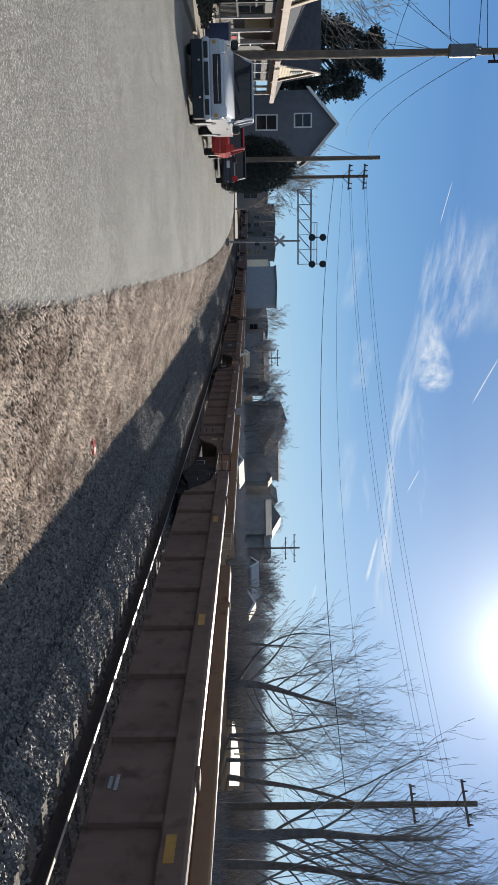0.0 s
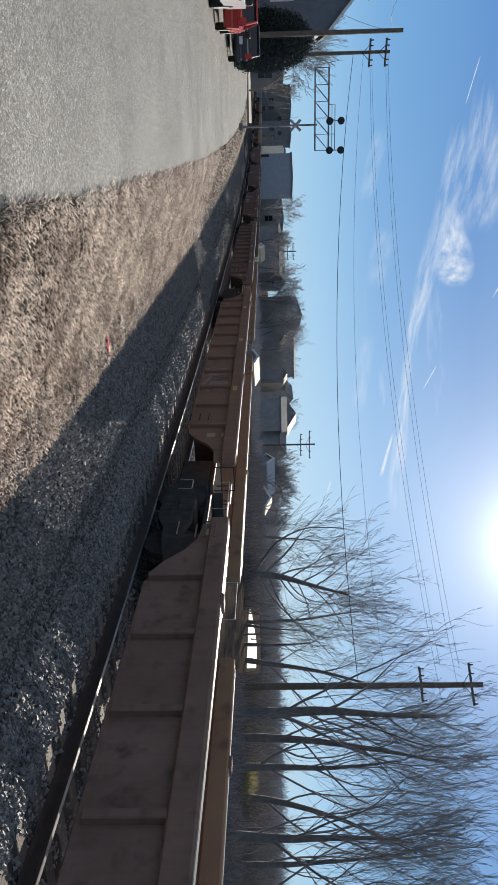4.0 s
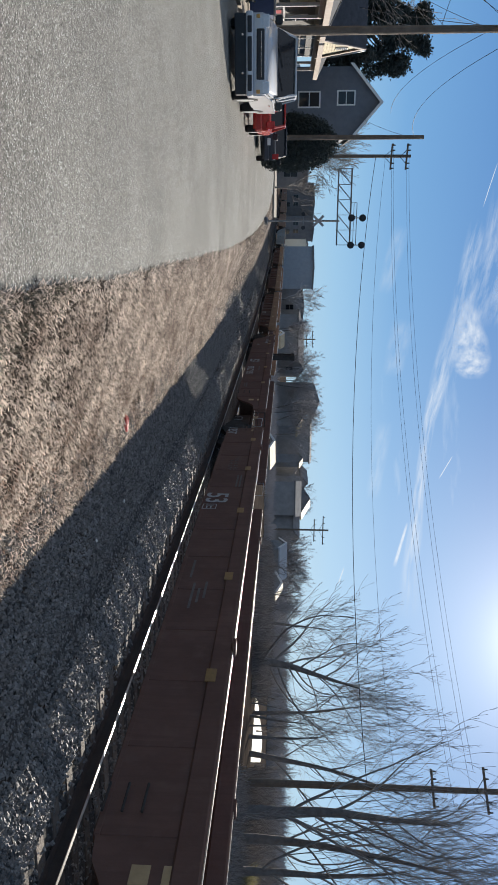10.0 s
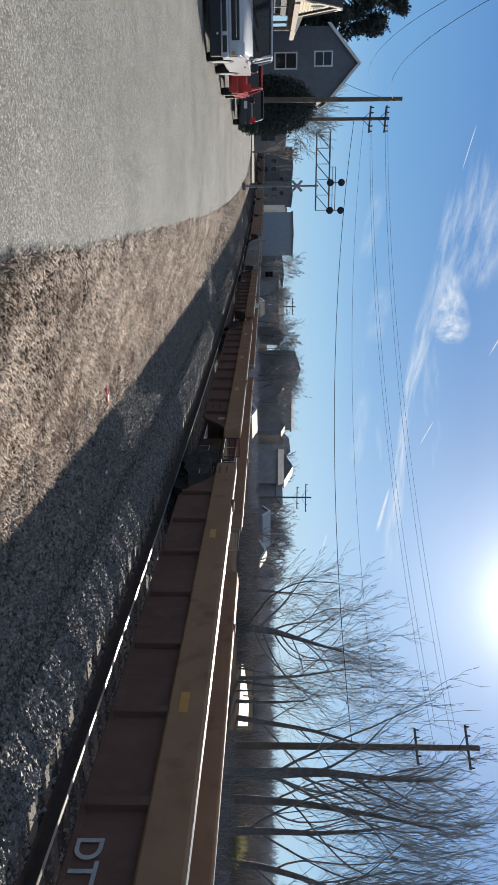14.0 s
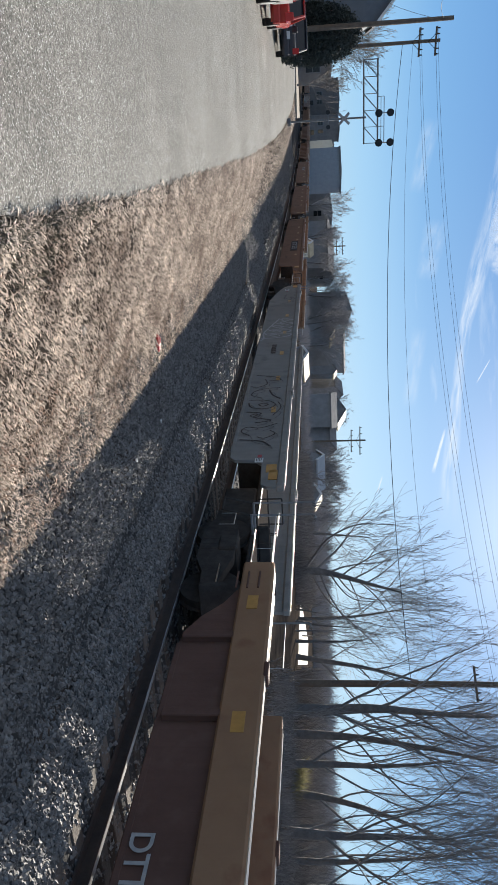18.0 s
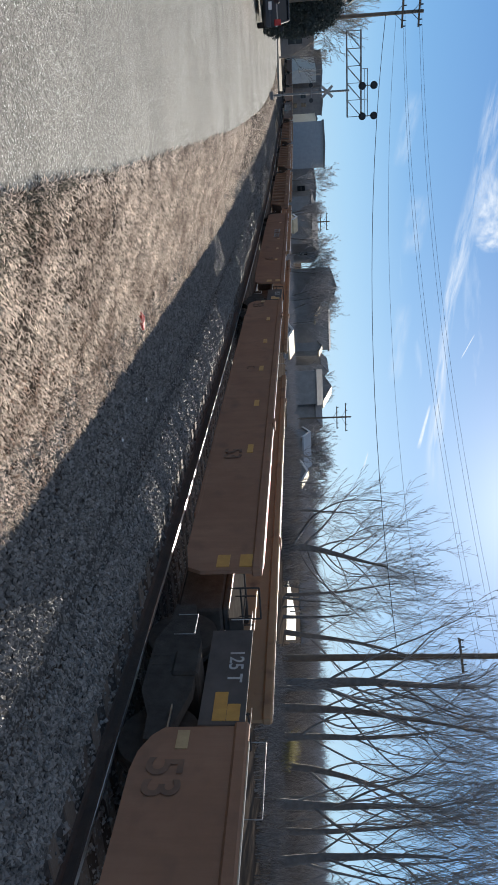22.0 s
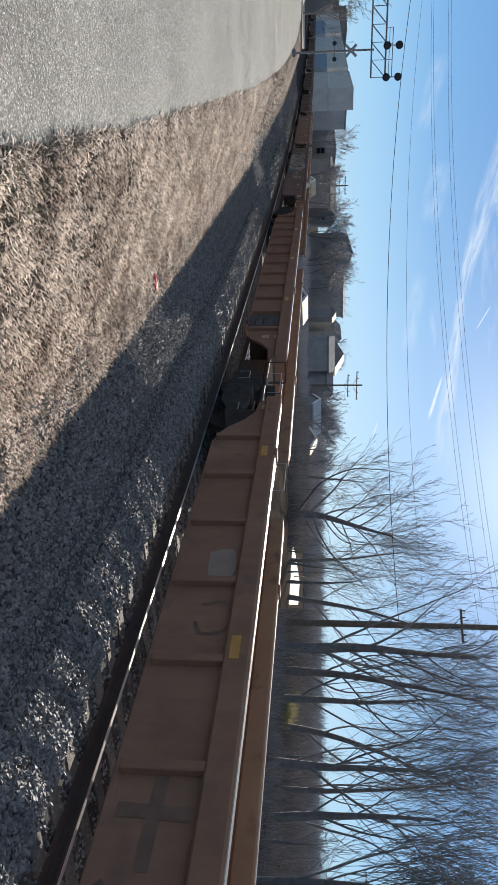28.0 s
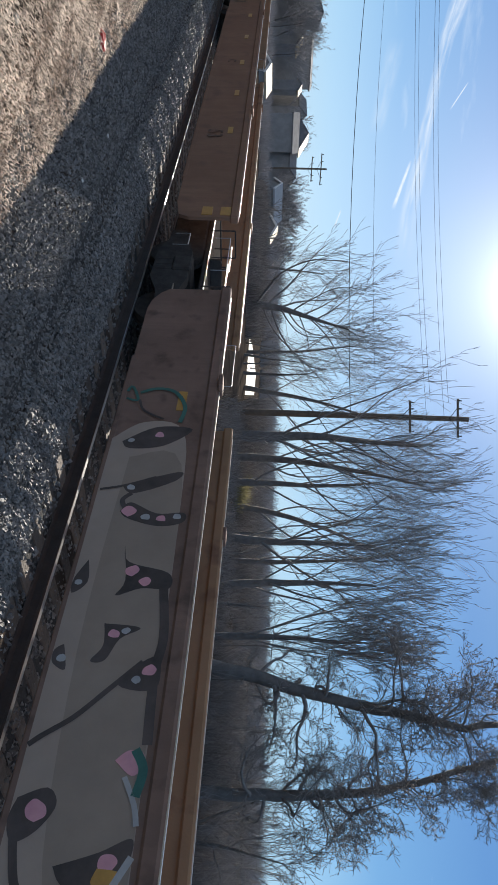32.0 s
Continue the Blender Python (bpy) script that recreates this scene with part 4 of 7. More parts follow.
def container(label, m, colour):
    c = thing("shipping_container", label, "container", "containers on the train")
    L, W, H = 16.15, 2.44, 2.9
    part("frame", boxes(*[(x, x + s * 0.16, y, y + u * 0.16, 0, H) for x, s in ((-L / 2, 1), (L / 2 - 0.16, 1)) for y, u in ((-W / 2, 1), (W / 2 - 0.16, 1))], *[(-L / 2, L / 2, y, y + 0.1, z, z + 0.12) for y in (-W / 2, W / 2 - 0.1) for z in (0, H - 0.12)], *[(x, x + 0.1, -W / 2, W / 2, z, z + 0.12) for x in (-L / 2, L / 2 - 0.1) for z in (0, H - 0.12)], bevel=0.008), colour, c)
    n = 112
    for y, s in ((-W / 2 + 0.05, 1), (W / 2 - 0.05, -1)):
        v, f = [], []
        for i in range(n + 1):
            x = -L / 2 + 0.16 + (L - 0.32) * i / n
            d = 0.036 * s * (1 if i % 4 in (1, 2) else 0)
            v += [(x, y + d, 0.1), (x, y + d, H - 0.1)]
            if i:
                f.append((2 * i - 2, 2 * i, 2 * i + 1, 2 * i - 1))
        obj("side_panel", v, f, colour, c)
    part("roof", boxes((-L / 2 + 0.1, L / 2 - 0.1, -W / 2 + 0.05, W / 2 - 0.05, H - 0.05, H - 0.02)), colour, c)
    for x in (-L / 2 + 0.06, L / 2 - 0.06):
        part("end_panel", boxes((x - 0.03, x + 0.03, -W / 2 + 0.1, W / 2 - 0.1, 0.1, H - 0.1)), colour, c)
    c.matrix_basis = m
    return c


FIELD = mat("flat_grey_spray", (0.414, 0.307, 0.237), (0.339, 0.252, 0.195), 0.7, scale=1.5, bump=0.05)
PALEFIELD = mat("pale_grey_field", (0.352, 0.265, 0.205), (0.288, 0.217, 0.169), 0.75, scale=1.5, bump=0.05, spec=0.1)
RED_BROWN = "rust-brown ribbed well car rolling empty on the track"
PALEGREY = mat("pale_grey_spray", (0.47, 0.44, 0.42), (0.36, 0.33, 0.31), 0.8, scale=5, bump=0.05, spec=0.1)
SMUDGE = mat("worn_dark_spray", (0.229, 0.137, 0.0945), (0.129, 0.0839, 0.064), 0.8, scale=2.5, bump=0.05, spec=0.1)
SMEAR = mat("thin_dark_spray", (0.2, 0.18, 0.165), (0.14, 0.125, 0.115), 0.8, scale=2.5, bump=0.05, spec=0.1)
SMOKE = mat("faded_black_spray", (0.131, 0.1, 0.0875), (0.0688, 0.0562, 0.05), 0.8, scale=2.5, bump=0.05, spec=0.1)
PALEBROWN = mat("pale_brown_spray", (0.338, 0.254, 0.197), (0.262, 0.188, 0.15), 0.8, scale=3, bump=0.05, spec=0.1)
DARK_LABEL = "dark brown well car with white markings"
KINDS = {
    "ribbed": dict(label=RED_BROWN, paint=BROWN, marks=[(5.4, 0.62, 0.25), (5.4, 0.55, 0.2)]),
    "scrawled": dict(label="rust-brown ribbed well car with worn pale scrawls", paint=BROWN, graffiti=faint_tag, letters=[("125", 0.3, -5.93, 0.68, FADED)], marks=[(-4.6, 0.62, 0.25)], mark_paint=DIM),
    "panel": dict(label="brown ribbed well car with a black stencilled panel", paint=BROWN, black_panel=True, letters=[("125T", 0.34, 5.5, 0.82, FADED)]),
    "tan": dict(label="tan-brown ribbed well car with worn paint", paint=TAN, marks=[(-2.3, 0.9, 0.5), (-2.3, 0.98, 0.5)], mark_paint=PALEBROWN),
    "tan_cross": dict(label="tan-brown ribbed well car with dark sprayed crosses", paint=TAN, graffiti=cross_tag),
    "tan_loops": dict(label="tan-brown ribbed well car with dark looped tags", paint=TAN, graffiti=loop_tag, black_panel=True, panel_at=1.95, panel_half=0.55, glyphs=[(-1.75, 0.98, 8, 0.15), (-1.75, 0.8, 6, 0.15), (-3.0, 1.0, 3, 0.15)], mark_paint=PALEBROWN),
    "tagged": dict(label="tan-brown ribbed well car with pale sprayed shapes", paint=TAN, graffiti=tag_shapes),
    "dark": dict(label=DARK_LABEL, paint=DARK, flush=True, letters=[("53", 0.6, -1.7, 0.68, FADED), ("SFLC 9351", 0.4, 0.75, 0.6, FADED)], mark_paint=DIM, marks=[(5.5, 0.9, 0.4), (5.5, 0.8, 0.5), (-0.3, 0.98, 0.9)]),
    "dark_mid": dict(label="dark brown smooth-sided well car with large white figures", paint=DARK, letters=[("53", 0.68, -0.6, 0.65, FADED), ("125T", 0.38, -6.66, 0.57, FADED)], arch=False, flush=True, plate=(-0.05, 0.56), plates=[(0.2, 1.25), (-2.8, 1.25), (-5.6, 1.25), (-8.3, 1.2), (3.4, 1.25), (6.4, 1.25)], glyphs=[(-2.75, 0.92, 7, 0.11), (-2.75, 0.78, 6, 0.11)], mark_paint=DIM, marks=[(-1.85, 1.12, 0.9), (-1.85, 1.04, 0.9), (3.1, 0.6, 0.7), (3.9, 0.9, 0.6), (4.1, 0.8, 0.5), (4.1, 0.7, 0.9)]),
    "dark_end": dict(label="dark brown well car with white stencils and a tall end frame", paint=DARK, flush=True, locker=True, plates=[(-6.24, 1.28), (-4.17, 1.26), (-3.32, 1.24), (-0.4, 1.25), (3.0, 1.25), (6.2, 1.25)], letters=[("53", 0.6, 1.4, 0.68, FADED), ("SFLC 9351", 0.4, 3.7, 0.6, FADED), ("53", 0.2, -5.63, 1.1, FADED), ("48", 0.2, -4.88, 1.1, FADED), ("45", 0.2, -4.48, 1.1, FADED), ("40 20", 0.22, -3.83, 1.08, FADED), ("A", 0.25, -3.16, 0.7, FADED)], mark_paint=DIM, marks=[(3.2, 0.98, 0.9), (6.6, 0.62, 0.8), (6.6, 0.54, 0.6)]),
    "brown_tan": dict(label="dark brown well car with a broad tan top chord", paint=DARK, chord=CHORD, letters=[("DTTX", 0.36, 4.1, 0.56, FADED)], marks=[(5.6, 0.56, 1.2)], mark_paint=DIM),
    "brown_tan_mid": dict(label="dark brown ribbed well car with a broad tan top chord", paint=DARK, chord=CHORD, marks=[(-3, 0.9, 0.5), (-3, 0.82, 0.5)], mark_paint=DIM),
    "brown_tan_end": dict(label="dark brown ribbed well car with white letters under a tan chord", paint=DARK, chord=CHORD, letters=[("DTTX", 0.3, -1.75, 0.55, FADED)], plates=[(-5.6, 1.25), (-3.42, 1.27), (0.4, 1.25), (4.2, 1.25)]),
    "grey": dict(label="smooth grey well car covered in pale sprayed bubble shapes", paint=GREY, ribs=False, top=1.52, graffiti=throwup, swept=True),
    "smooth": dict(label="smooth brown well car with white lettering", paint=TAN, ribs=False, top=1.52, end_panel=True, letters=[("DTTX  767551", 0.37, 3.82, 0.99, FADED)], ground=(3.82, 0.99), marks=[(7.0, 0.7, 0.5), (7.0, 0.62, 0.5)], mark_paint=SMUDGE),
    "smooth_mid": dict(straight=True, label="smooth brown well car with dark stencilled figures", paint=TAN, ribs=False, top=1.52, end_panel=True, letters=[("53", 0.45, 6.0, 0.8, SMUDGE), ("C", 0.3, 1.0, 0.85, SMUDGE)]),
    "smooth_end": dict(straight=True, label="smooth brown well car with white lettering at its middle", paint=TAN, ribs=False, top=1.52, letters=[("DTTX  767551", 0.37, 0.0, 0.99, FADED), ("53", 0.45, 6.0, 0.8, SMUDGE)]),
    "lettered": dict(label="brown well car with a long sprayed piece", paint=BROWN, ribs=False, top=1.55, graffiti=piece, letters=[("DTTX  724775", 0.37, 4.05, 0.84, FADED)]),
}
ORDER = ["ribbed", "ribbed", "scrawled", "panel", "tagged", "ribbed", "dark", "dark_mid", "dark_end", "brown_tan", "brown_tan_mid", "brown_tan_end", "grey", "smooth", "smooth_mid", "smooth_end", "tan", "tan_cross", "tan_loops", "lettered", "smooth_mid", "ribbed", "ribbed", "ribbed", "ribbed", "ribbed", "ribbed", "ribbed"]
TRAIN = []
made = {}
for i, kind in enumerate(ORDER):
    q0, q1 = GAPS[i], GAPS[i + 1]
    if kind in made and abs(made[kind][1] - (q1 - q0)) < 1.3:
        car = copy_thing(made[kind][0], pose(0, 0, 0))
    else:
        car = well_car(kind, q1 - q0, **KINDS[kind])
        made.setdefault(kind, (car, q1 - q0))
    TRAIN.append((car, (q0 + q1) / 2, 0.0))
WHITE_BOX = mat("white_container", (0.56, 0.53, 0.48), (0.46, 0.43, 0.39), 0.5, scale=0.8, bump=0.1, wear=(0.4, 0.36, 0.3))
BLUE_BOX = mat("blue_container", (0.2, 0.27, 0.33), (0.15, 0.2, 0.26), 0.5, scale=0.8, bump=0.1)
lower = container("pale grey corrugated container low in a well car", pose(0, 0, 0), WHITE_BOX)
upper = container("white corrugated container stacked on another", pose(0, 0, 0), WHITE_BOX)
lower2 = container("blue-grey corrugated container low in a well car", pose(0, 0, 0), BLUE_BOX)
for i in range(22, 28):
    mid = (GAPS[i] + GAPS[i + 1]) / 2
    a = lower if i == 22 else lower2 if i == 23 else copy_thing((lower, lower2)[i % 2], pose(0, 0, 0))
    b = upper if i == 22 else copy_thing(upper, pose(0, 0, 0))
    TRAIN += [(a, mid, 0.37), (b, mid, 3.28)]


def motions():
    """The whole train rolls towards the viewer at an even speed; each thing follows the bend of the track."""
    for ob, q, z in TRAIN:
        rows = []
        for k in range(17):
            t = 2.0 * k
            x, y, h = on_track(q - SPEED * t, 0.7525)
            rows.append((t, pose(x, y, RAIL_Z + z, 0, 0, h)))
        walk(ob, rows)

# ---- trees ----


def tree(name, label, at, height, seed, spread=0.5, stems=1, upright=0.75, levels=4, girth=0.22, bend=0.2, group="bare trees behind the track", twigs=None, fork=0.16, limbs=9, dense=0, path=None, crooked=False):
    """A leafless tree: a trunk, limbs that leave it at a steep angle and sweep upward in long bends, and fine twigs.
    path: the trunk's way as (right, away, up) from its foot; crooked: short wandering limbs with curled twigs."""
    rng = random.Random(seed)
    root = thing(name, label, "tree", group, pose(*at))
    data = {0: ([], []), 1: ([], [])}
    thin = 0.0052 + 0.0001 * math.hypot(at[0], at[1])

    def tube(pts, rs, n, lvl):
        v, f = data[0 if lvl == 0 else 1]
        base = len(v)
        s = (pts[1] - pts[0]).normalized().orthogonal().normalized()
        for i, (p, r) in enumerate(zip(pts, rs)):
            d = (pts[min(i + 1, len(pts) - 1)] - pts[max(i - 1, 0)]).normalized()
            s = (s - d * s.dot(d)).normalized()
            u = d.cross(s)
            for k in range(n):
                a = 2 * math.pi * k / n
                v.append(tuple(p + (s * math.cos(a) + u * math.sin(a)) * r))
            if i:
                for k in range(n):
                    a, b = base + (i - 1) * n + k, base + (i - 1) * n + (k + 1) % n
                    f.append((a, b, b + n, a + n))

    def way(p, d, length, lvl):
        n = (10, 12, 8, 6, 4)[lvl]
        pts, q, curl = [p], p.copy(), Vector((0, 0, 0))
        wobble = (0.05, bend * 0.85, bend * 0.8, bend * 0.6, bend * 0.5)[lvl] * (2.2 if crooked and lvl else 1.0)
        drift = (0.03, 0.1, 0.13, 0.17, 0.2)[lvl] * upright
        for i in range(n):
            curl = curl * 0.5 + Vector((rng.uniform(-1, 1), rng.uniform(-1, 1), rng.uniform(-0.7, 0.7))) * wobble
            d = (d + curl + Vector((0, 0, drift))).normalized()
            q = q + d * (length / n)
            pts.append(q)
        return pts

    def grow(pts, length, r, lvl):
        n = len(pts) - 1
        end = 0.35 if path and lvl == 0 else 0.18
        rs = [max(r * (1 - (1 - end) * (i / n) ** 0.9), thin) for i in range(n + 1)]
        tube(pts, rs, 8 if lvl == 0 else 5 if lvl == 1 else 3, lvl)
        if lvl >= levels:
            return
        kids = ((limbs, 7, 4, 1) if not crooked else (limbs, 7, 5, 3))[lvl] + (dense if lvl else 0)
        turn = rng.uniform(0, 6.28)
        low = fork if lvl == 0 else 0.08
        for k in range(kids):
            u = low + (0.99 - low) * (k + rng.uniform(0.1, 0.9)) / kids
            i = min(int(u * n), n - 1)
            o = pts[i].lerp(pts[i + 1], u * n - i)
            dd = (pts[i + 1] - pts[i]).normalized()
            turn += 2.4 + rng.uniform(-0.7, 0.7)
            side = Matrix.Rotation(turn, 3, dd) @ dd.orthogonal().normalized()
            if lvl == 0:
                ang = rng.uniform(0.7, 1.25) if crooked else rng.uniform(0.5, 1.05) * spread * (1.45 - 0.65 * u)
            else:
                ang = rng.uniform(0.5, 1.1) if crooked else rng.uniform(0.3, 0.72)
            nd = (dd * math.cos(ang) + side * math.sin(ang)).normalized()
            if lvl == 0 and crooked:
                ln = height * rng.uniform(0.2, 0.4) * (1.1 - 0.5 * u)
            elif lvl == 0:
                ln = (height - (o.z + 0.3)) * rng.uniform(0.6, 0.92) + 0.4
            else:
                ln = length * (rng.uniform(0.32, 0.56) if crooked else rng.uniform(0.36, 0.62)) * (1.25 - 0.6 * u)
            grow(way(o, nd, ln, lvl + 1), ln, max(rs[i] * (rng.uniform(0.26, 0.42) if lvl == 0 else rng.uniform(0.36, 0.54)), thin), lvl + 1)

    if path:
        knots = [Vector(q) for q in path]
        pts = []
        for i in range(len(knots) - 1):
            for k in range(4):
                pts.append(knots[i].lerp(knots[i + 1], k / 4) + Vector((rng.uniform(-0.05, 0.05), rng.uniform(-0.05, 0.05), 0)))
        grow(pts + [knots[-1]], height, girth, 0)
    else:
        for s in range(stems):
            a = rng.uniform(0, 6.28)
            lean = spread * (0.12 if stems == 1 else 0.4)
            o = 0.3 * (stems > 1)
            ln = height * rng.uniform(0.62, 0.78)
            d = Vector((math.cos(a) * lean, math.sin(a) * lean, 1)).normalized()
            grow(way(Vector((math.cos(a) * o, math.sin(a) * o, -0.3)), d, ln, 0), ln, girth * (1 if s == 0 else 0.75), 0)
    obj("trunk", *data[0], BARK, root, smooth=True)
    obj("crown", *data[1], twigs or TWIG, root, smooth=True)
    return root


def polar(az, d, z=-0.4):
    return (d * math.sin(radians(az)), d * math.cos(radians(az)), z)


ROW = "tall bare tree with fine upright branches beyond the track"
for i, (az, d, h, lm, sp, g) in enumerate([(21.6, 58, 11.6, 20, 0.95, 0.26), (18.9, 70, 9.6, 9, 0.8, 0.13), (25.3, 60, 14.4, 10, 0.75, 0.13), (28.0, 56, 14.8, 10, 0.7, 0.16), (31.8, 44, 15, 13, 0.65, 0.28), (33.4, 46, 15.6, 11, 0.55, 0.2), (35.3, 45, 14.4, 11, 0.55, 0.17), (37.2, 47, 14.2, 10, 0.55, 0.16), (39.6, 41, 13.0, 12, 0.6, 0.2), (41.3, 46, 13.6, 9, 0.55, 0.14), (43.2, 39, 12.2, 11, 0.6, 0.19)]):
    tree("bare_tree", ROW, polar(az, d), h, 20 + i, upright=0.75, girth=g * 1.4, bend=0.17, limbs=lm - 1, spread=sp, fork=0.1)
tree("bare_tree", "slim dark tree with upright thin branches", polar(47.0, 27), 8.0, 57, upright=1.3, girth=0.17, spread=0.4, bend=0.1, limbs=14, dense=1, fork=0.2)


def across(az, r, a, h):
    """A step of r metres to the right and a away as seen along a bearing, h up."""
    c, s = math.cos(radians(az)), math.sin(radians(az))
    return (r * c + a * s, -r * s + a * c, h)


LEAN = [across(50, *q) for q in ((0, 0, -0.4), (0.25, 0, 1.6), (0.75, 0.1, 3.6), (1.15, 0.2, 5.4), (1.35, 0.2, 7.0), (1.6, 0.1, 8.6), (1.3, 0, 10.2))]
tree("bare_tree", "broad bare tree with a thick leaning trunk", polar(48.9, 25), 11.0, 51, upright=0.25, girth=0.25, bend=0.24, limbs=26, dense=2, fork=0.18, path=LEAN, crooked=True)
LEAN = [across(57, *q) for q in ((0, 0, -0.4), (0.05, 0, 1.8), (0.0, 0.1, 3.6), (-0.1, 0.1, 5.2), (-0.5, 0, 7.0), (-1.2, 0.1, 9.4))]
tree("bare_tree", "dark bare tree with a thick upright trunk", polar(57.4, 25), 10.5, 52, upright=0.25, girth=0.22, bend=0.24, limbs=24, dense=2, fork=0.2, path=LEAN, crooked=True)
tree("bare_tree", "bare tree behind the porch houses", polar(-30.4, 44), 11.5, 58, upright=0.3, girth=0.24, bend=0.16, spread=0.8, stems=2, group="")
tree("bare_tree", "small leaning bare tree at the end of the row", polar(60.5, 27), 4.6, 53, upright=0.4, girth=0.09, bend=0.18, spread=0.9, stems=2, levels=3)

# ---- brush band behind the track ----


def brush(name, az0, az1, d0, d1, h0, h1, count, seed, label, stems=12, width=1.0, material=None):
    """Thin leafless stems, each a bent ribbon with a side twig or two."""
    rng = np.random.RandomState(seed)
    n = count * stems
    az, d = np.radians(rng.uniform(az0, az1, count)), rng.uniform(d0, d1, count)
    cx, cy = d * np.sin(az), d * np.cos(az)
    h = rng.uniform(h0, h1, count)
    x0, y0 = np.repeat(cx, stems) + rng.normal(0, 0.25, n), np.repeat(cy, stems) + rng.normal(0, 0.25, n)
    z0 = ground_z(x0, y0)
    hh = np.repeat(h, stems) * rng.uniform(0.45, 1.0, n)
    a, lean = rng.uniform(0, 6.28, n), rng.uniform(0.05, 0.7, n)
    w = (0.006 + 0.00022 * np.repeat(d, stems)) * width
    V = []
    for u, t in ((0.0, 1.0), (0.45, 0.8), (1.0, 0.25)):
        k = u ** 1.5
        px, py, pz = x0 + np.cos(a) * lean * hh * k, y0 + np.sin(a) * lean * hh * k, z0 + hh * u
        V += [np.stack([px - w * t, py, pz], 1), np.stack([px + w * t, py, pz], 1)]
    for q in range(2):
        u = rng.uniform(0.3, 0.8, n)
        k = u ** 1.5
        px, py, pz = x0 + np.cos(a) * lean * hh * k, y0 + np.sin(a) * lean * hh * k, z0 + hh * u
        b, ln = rng.uniform(0, 6.28, n), hh * rng.uniform(0.2, 0.5, n)
        V += [np.stack([px, py, pz], 1), np.stack([px, py, pz + w * 1.2], 1), np.stack([px + np.cos(b) * ln * 0.7, py + np.sin(b) * ln * 0.7, pz + ln * 0.6], 1)]
    V = np.stack(V, 1)
    F = np.array([(0, 1, 3, 2), (2, 3, 5, 4)])
    T = np.array([(6, 7, 8), (9, 10, 11)])
    base = (np.arange(n) * 12)[:, None, None]
    faces = (F[None] + base).reshape(-1, 4).tolist() + (T[None] + base).reshape(-1, 3).tolist()
    return tagged(obj(name, V.reshape(-1, 3).tolist(), faces, material or TWIG), label, "brush", kind="stuff")


THIN = "tangled leafless brush behind the track"
DRY = mat("dry_stem", (0.276, 0.25, 0.232), (0.173, 0.155, 0.143), 0.9, scale=0.35, bump=0, spec=0.2, island=0.5)
# twig colour for far growth, paled to stand in for haze
HAZY = mat("haze_paled_twig", (0.36, 0.345, 0.345), (0.27, 0.255, 0.255), 0.9, scale=1, bump=0, spec=0.1)
brush("brush", 29.3, 48, 48, 76, 0.6, 2.7, 1000, 3, THIN, material=DRY)
brush("brush", 29.3, 48, 27, 45, 0.3, 0.9, 420, 13, "low leafless scrub behind the track", material=DRY)
brush("brush", 48, 78, 24, 55, 0.5, 2.2, 1200, 14, THIN, material=DRY)
brush("brush", 13, 24.2, 55, 80, 0.5, 1.7, 900, 6, THIN, material=DRY)
brush("brush", 24.0, 29.3, 126, 150, 1.6, 3.4, 420, 7, THIN, material=DRY)
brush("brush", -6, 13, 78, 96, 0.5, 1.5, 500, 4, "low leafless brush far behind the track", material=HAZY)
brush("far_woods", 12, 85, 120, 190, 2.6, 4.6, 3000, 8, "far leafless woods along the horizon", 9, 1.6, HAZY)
for az_, d_, h_, g_ in ((25.5, 55, 6.0, 0.13), (26.2, 54, 5.0, 0.09), (26.9, 54, 6.5, 0.16), (24.6, 57, 4.0, 0.08)):
    tree("sapling", "slim bare sapling before the pale yard", polar(az_, d_), h_, int(az_ * 10), upright=0.9, levels=2, girth=g_, limbs=7, spread=0.35, group="saplings in the thicket", fork=0.3)
sap = random.Random(77)
for i in range(18):
    # slim stems of the thicket
    a_ = 14.5 + i * 3.0 + sap.uniform(-0.8, 0.8)
    d_ = sap.uniform(52, 72) if a_ < 29 else sap.uniform(33, 52)
    tree("sapling", "slim bare sapling in the thicket beyond the track", polar(a_, d_), sap.uniform(2.6, 4.6), 300 + i, upright=0.9, levels=2, girth=sap.uniform(0.07, 0.13), limbs=7, spread=0.35, group="saplings in the thicket", fork=0.3)

YOLK = mat("yellow_green_leaf", (0.24, 0.215, 0.115), (0.16, 0.145, 0.08), 0.7, scale=3, bump=0, island=0.5, thin=0.4)
bush = brush("flowering_bush", 35.7, 36.8, 46, 48, 0.6, 1.3, 30, 15, "small yellow-green bush in the thicket", 12, 1.3, YOLK)

# ---- far skyline ----
ROOF = mat("grey_shingles", (0.0825, 0.084, 0.093), (0.0525, 0.054, 0.06), 1.0, scale=4, bump=0.6, bscale=30)
SIDING = mat("grey_siding", (0.36, 0.38, 0.4), (0.3, 0.32, 0.34), 0.8, scale=2, bump=0.2)
CREAM = mat("cream_siding", (0.82, 0.75, 0.6), (0.74, 0.66, 0.52), 0.8, scale=2, bump=0.2)
BRICK = mat("dull_brick", (0.2, 0.14, 0.12), (0.14, 0.1, 0.085), 0.9, scale=3, bump=0.5)
TRIM = mat("white_trim", (0.78, 0.77, 0.74), (0.68, 0.67, 0.64), 0.6, scale=3, bump=0.1)
GLASS = mat("window_glass", (0.02, 0.024, 0.03), (0.015, 0.018, 0.022), 0.08, scale=2, bump=0, spec=0.35)


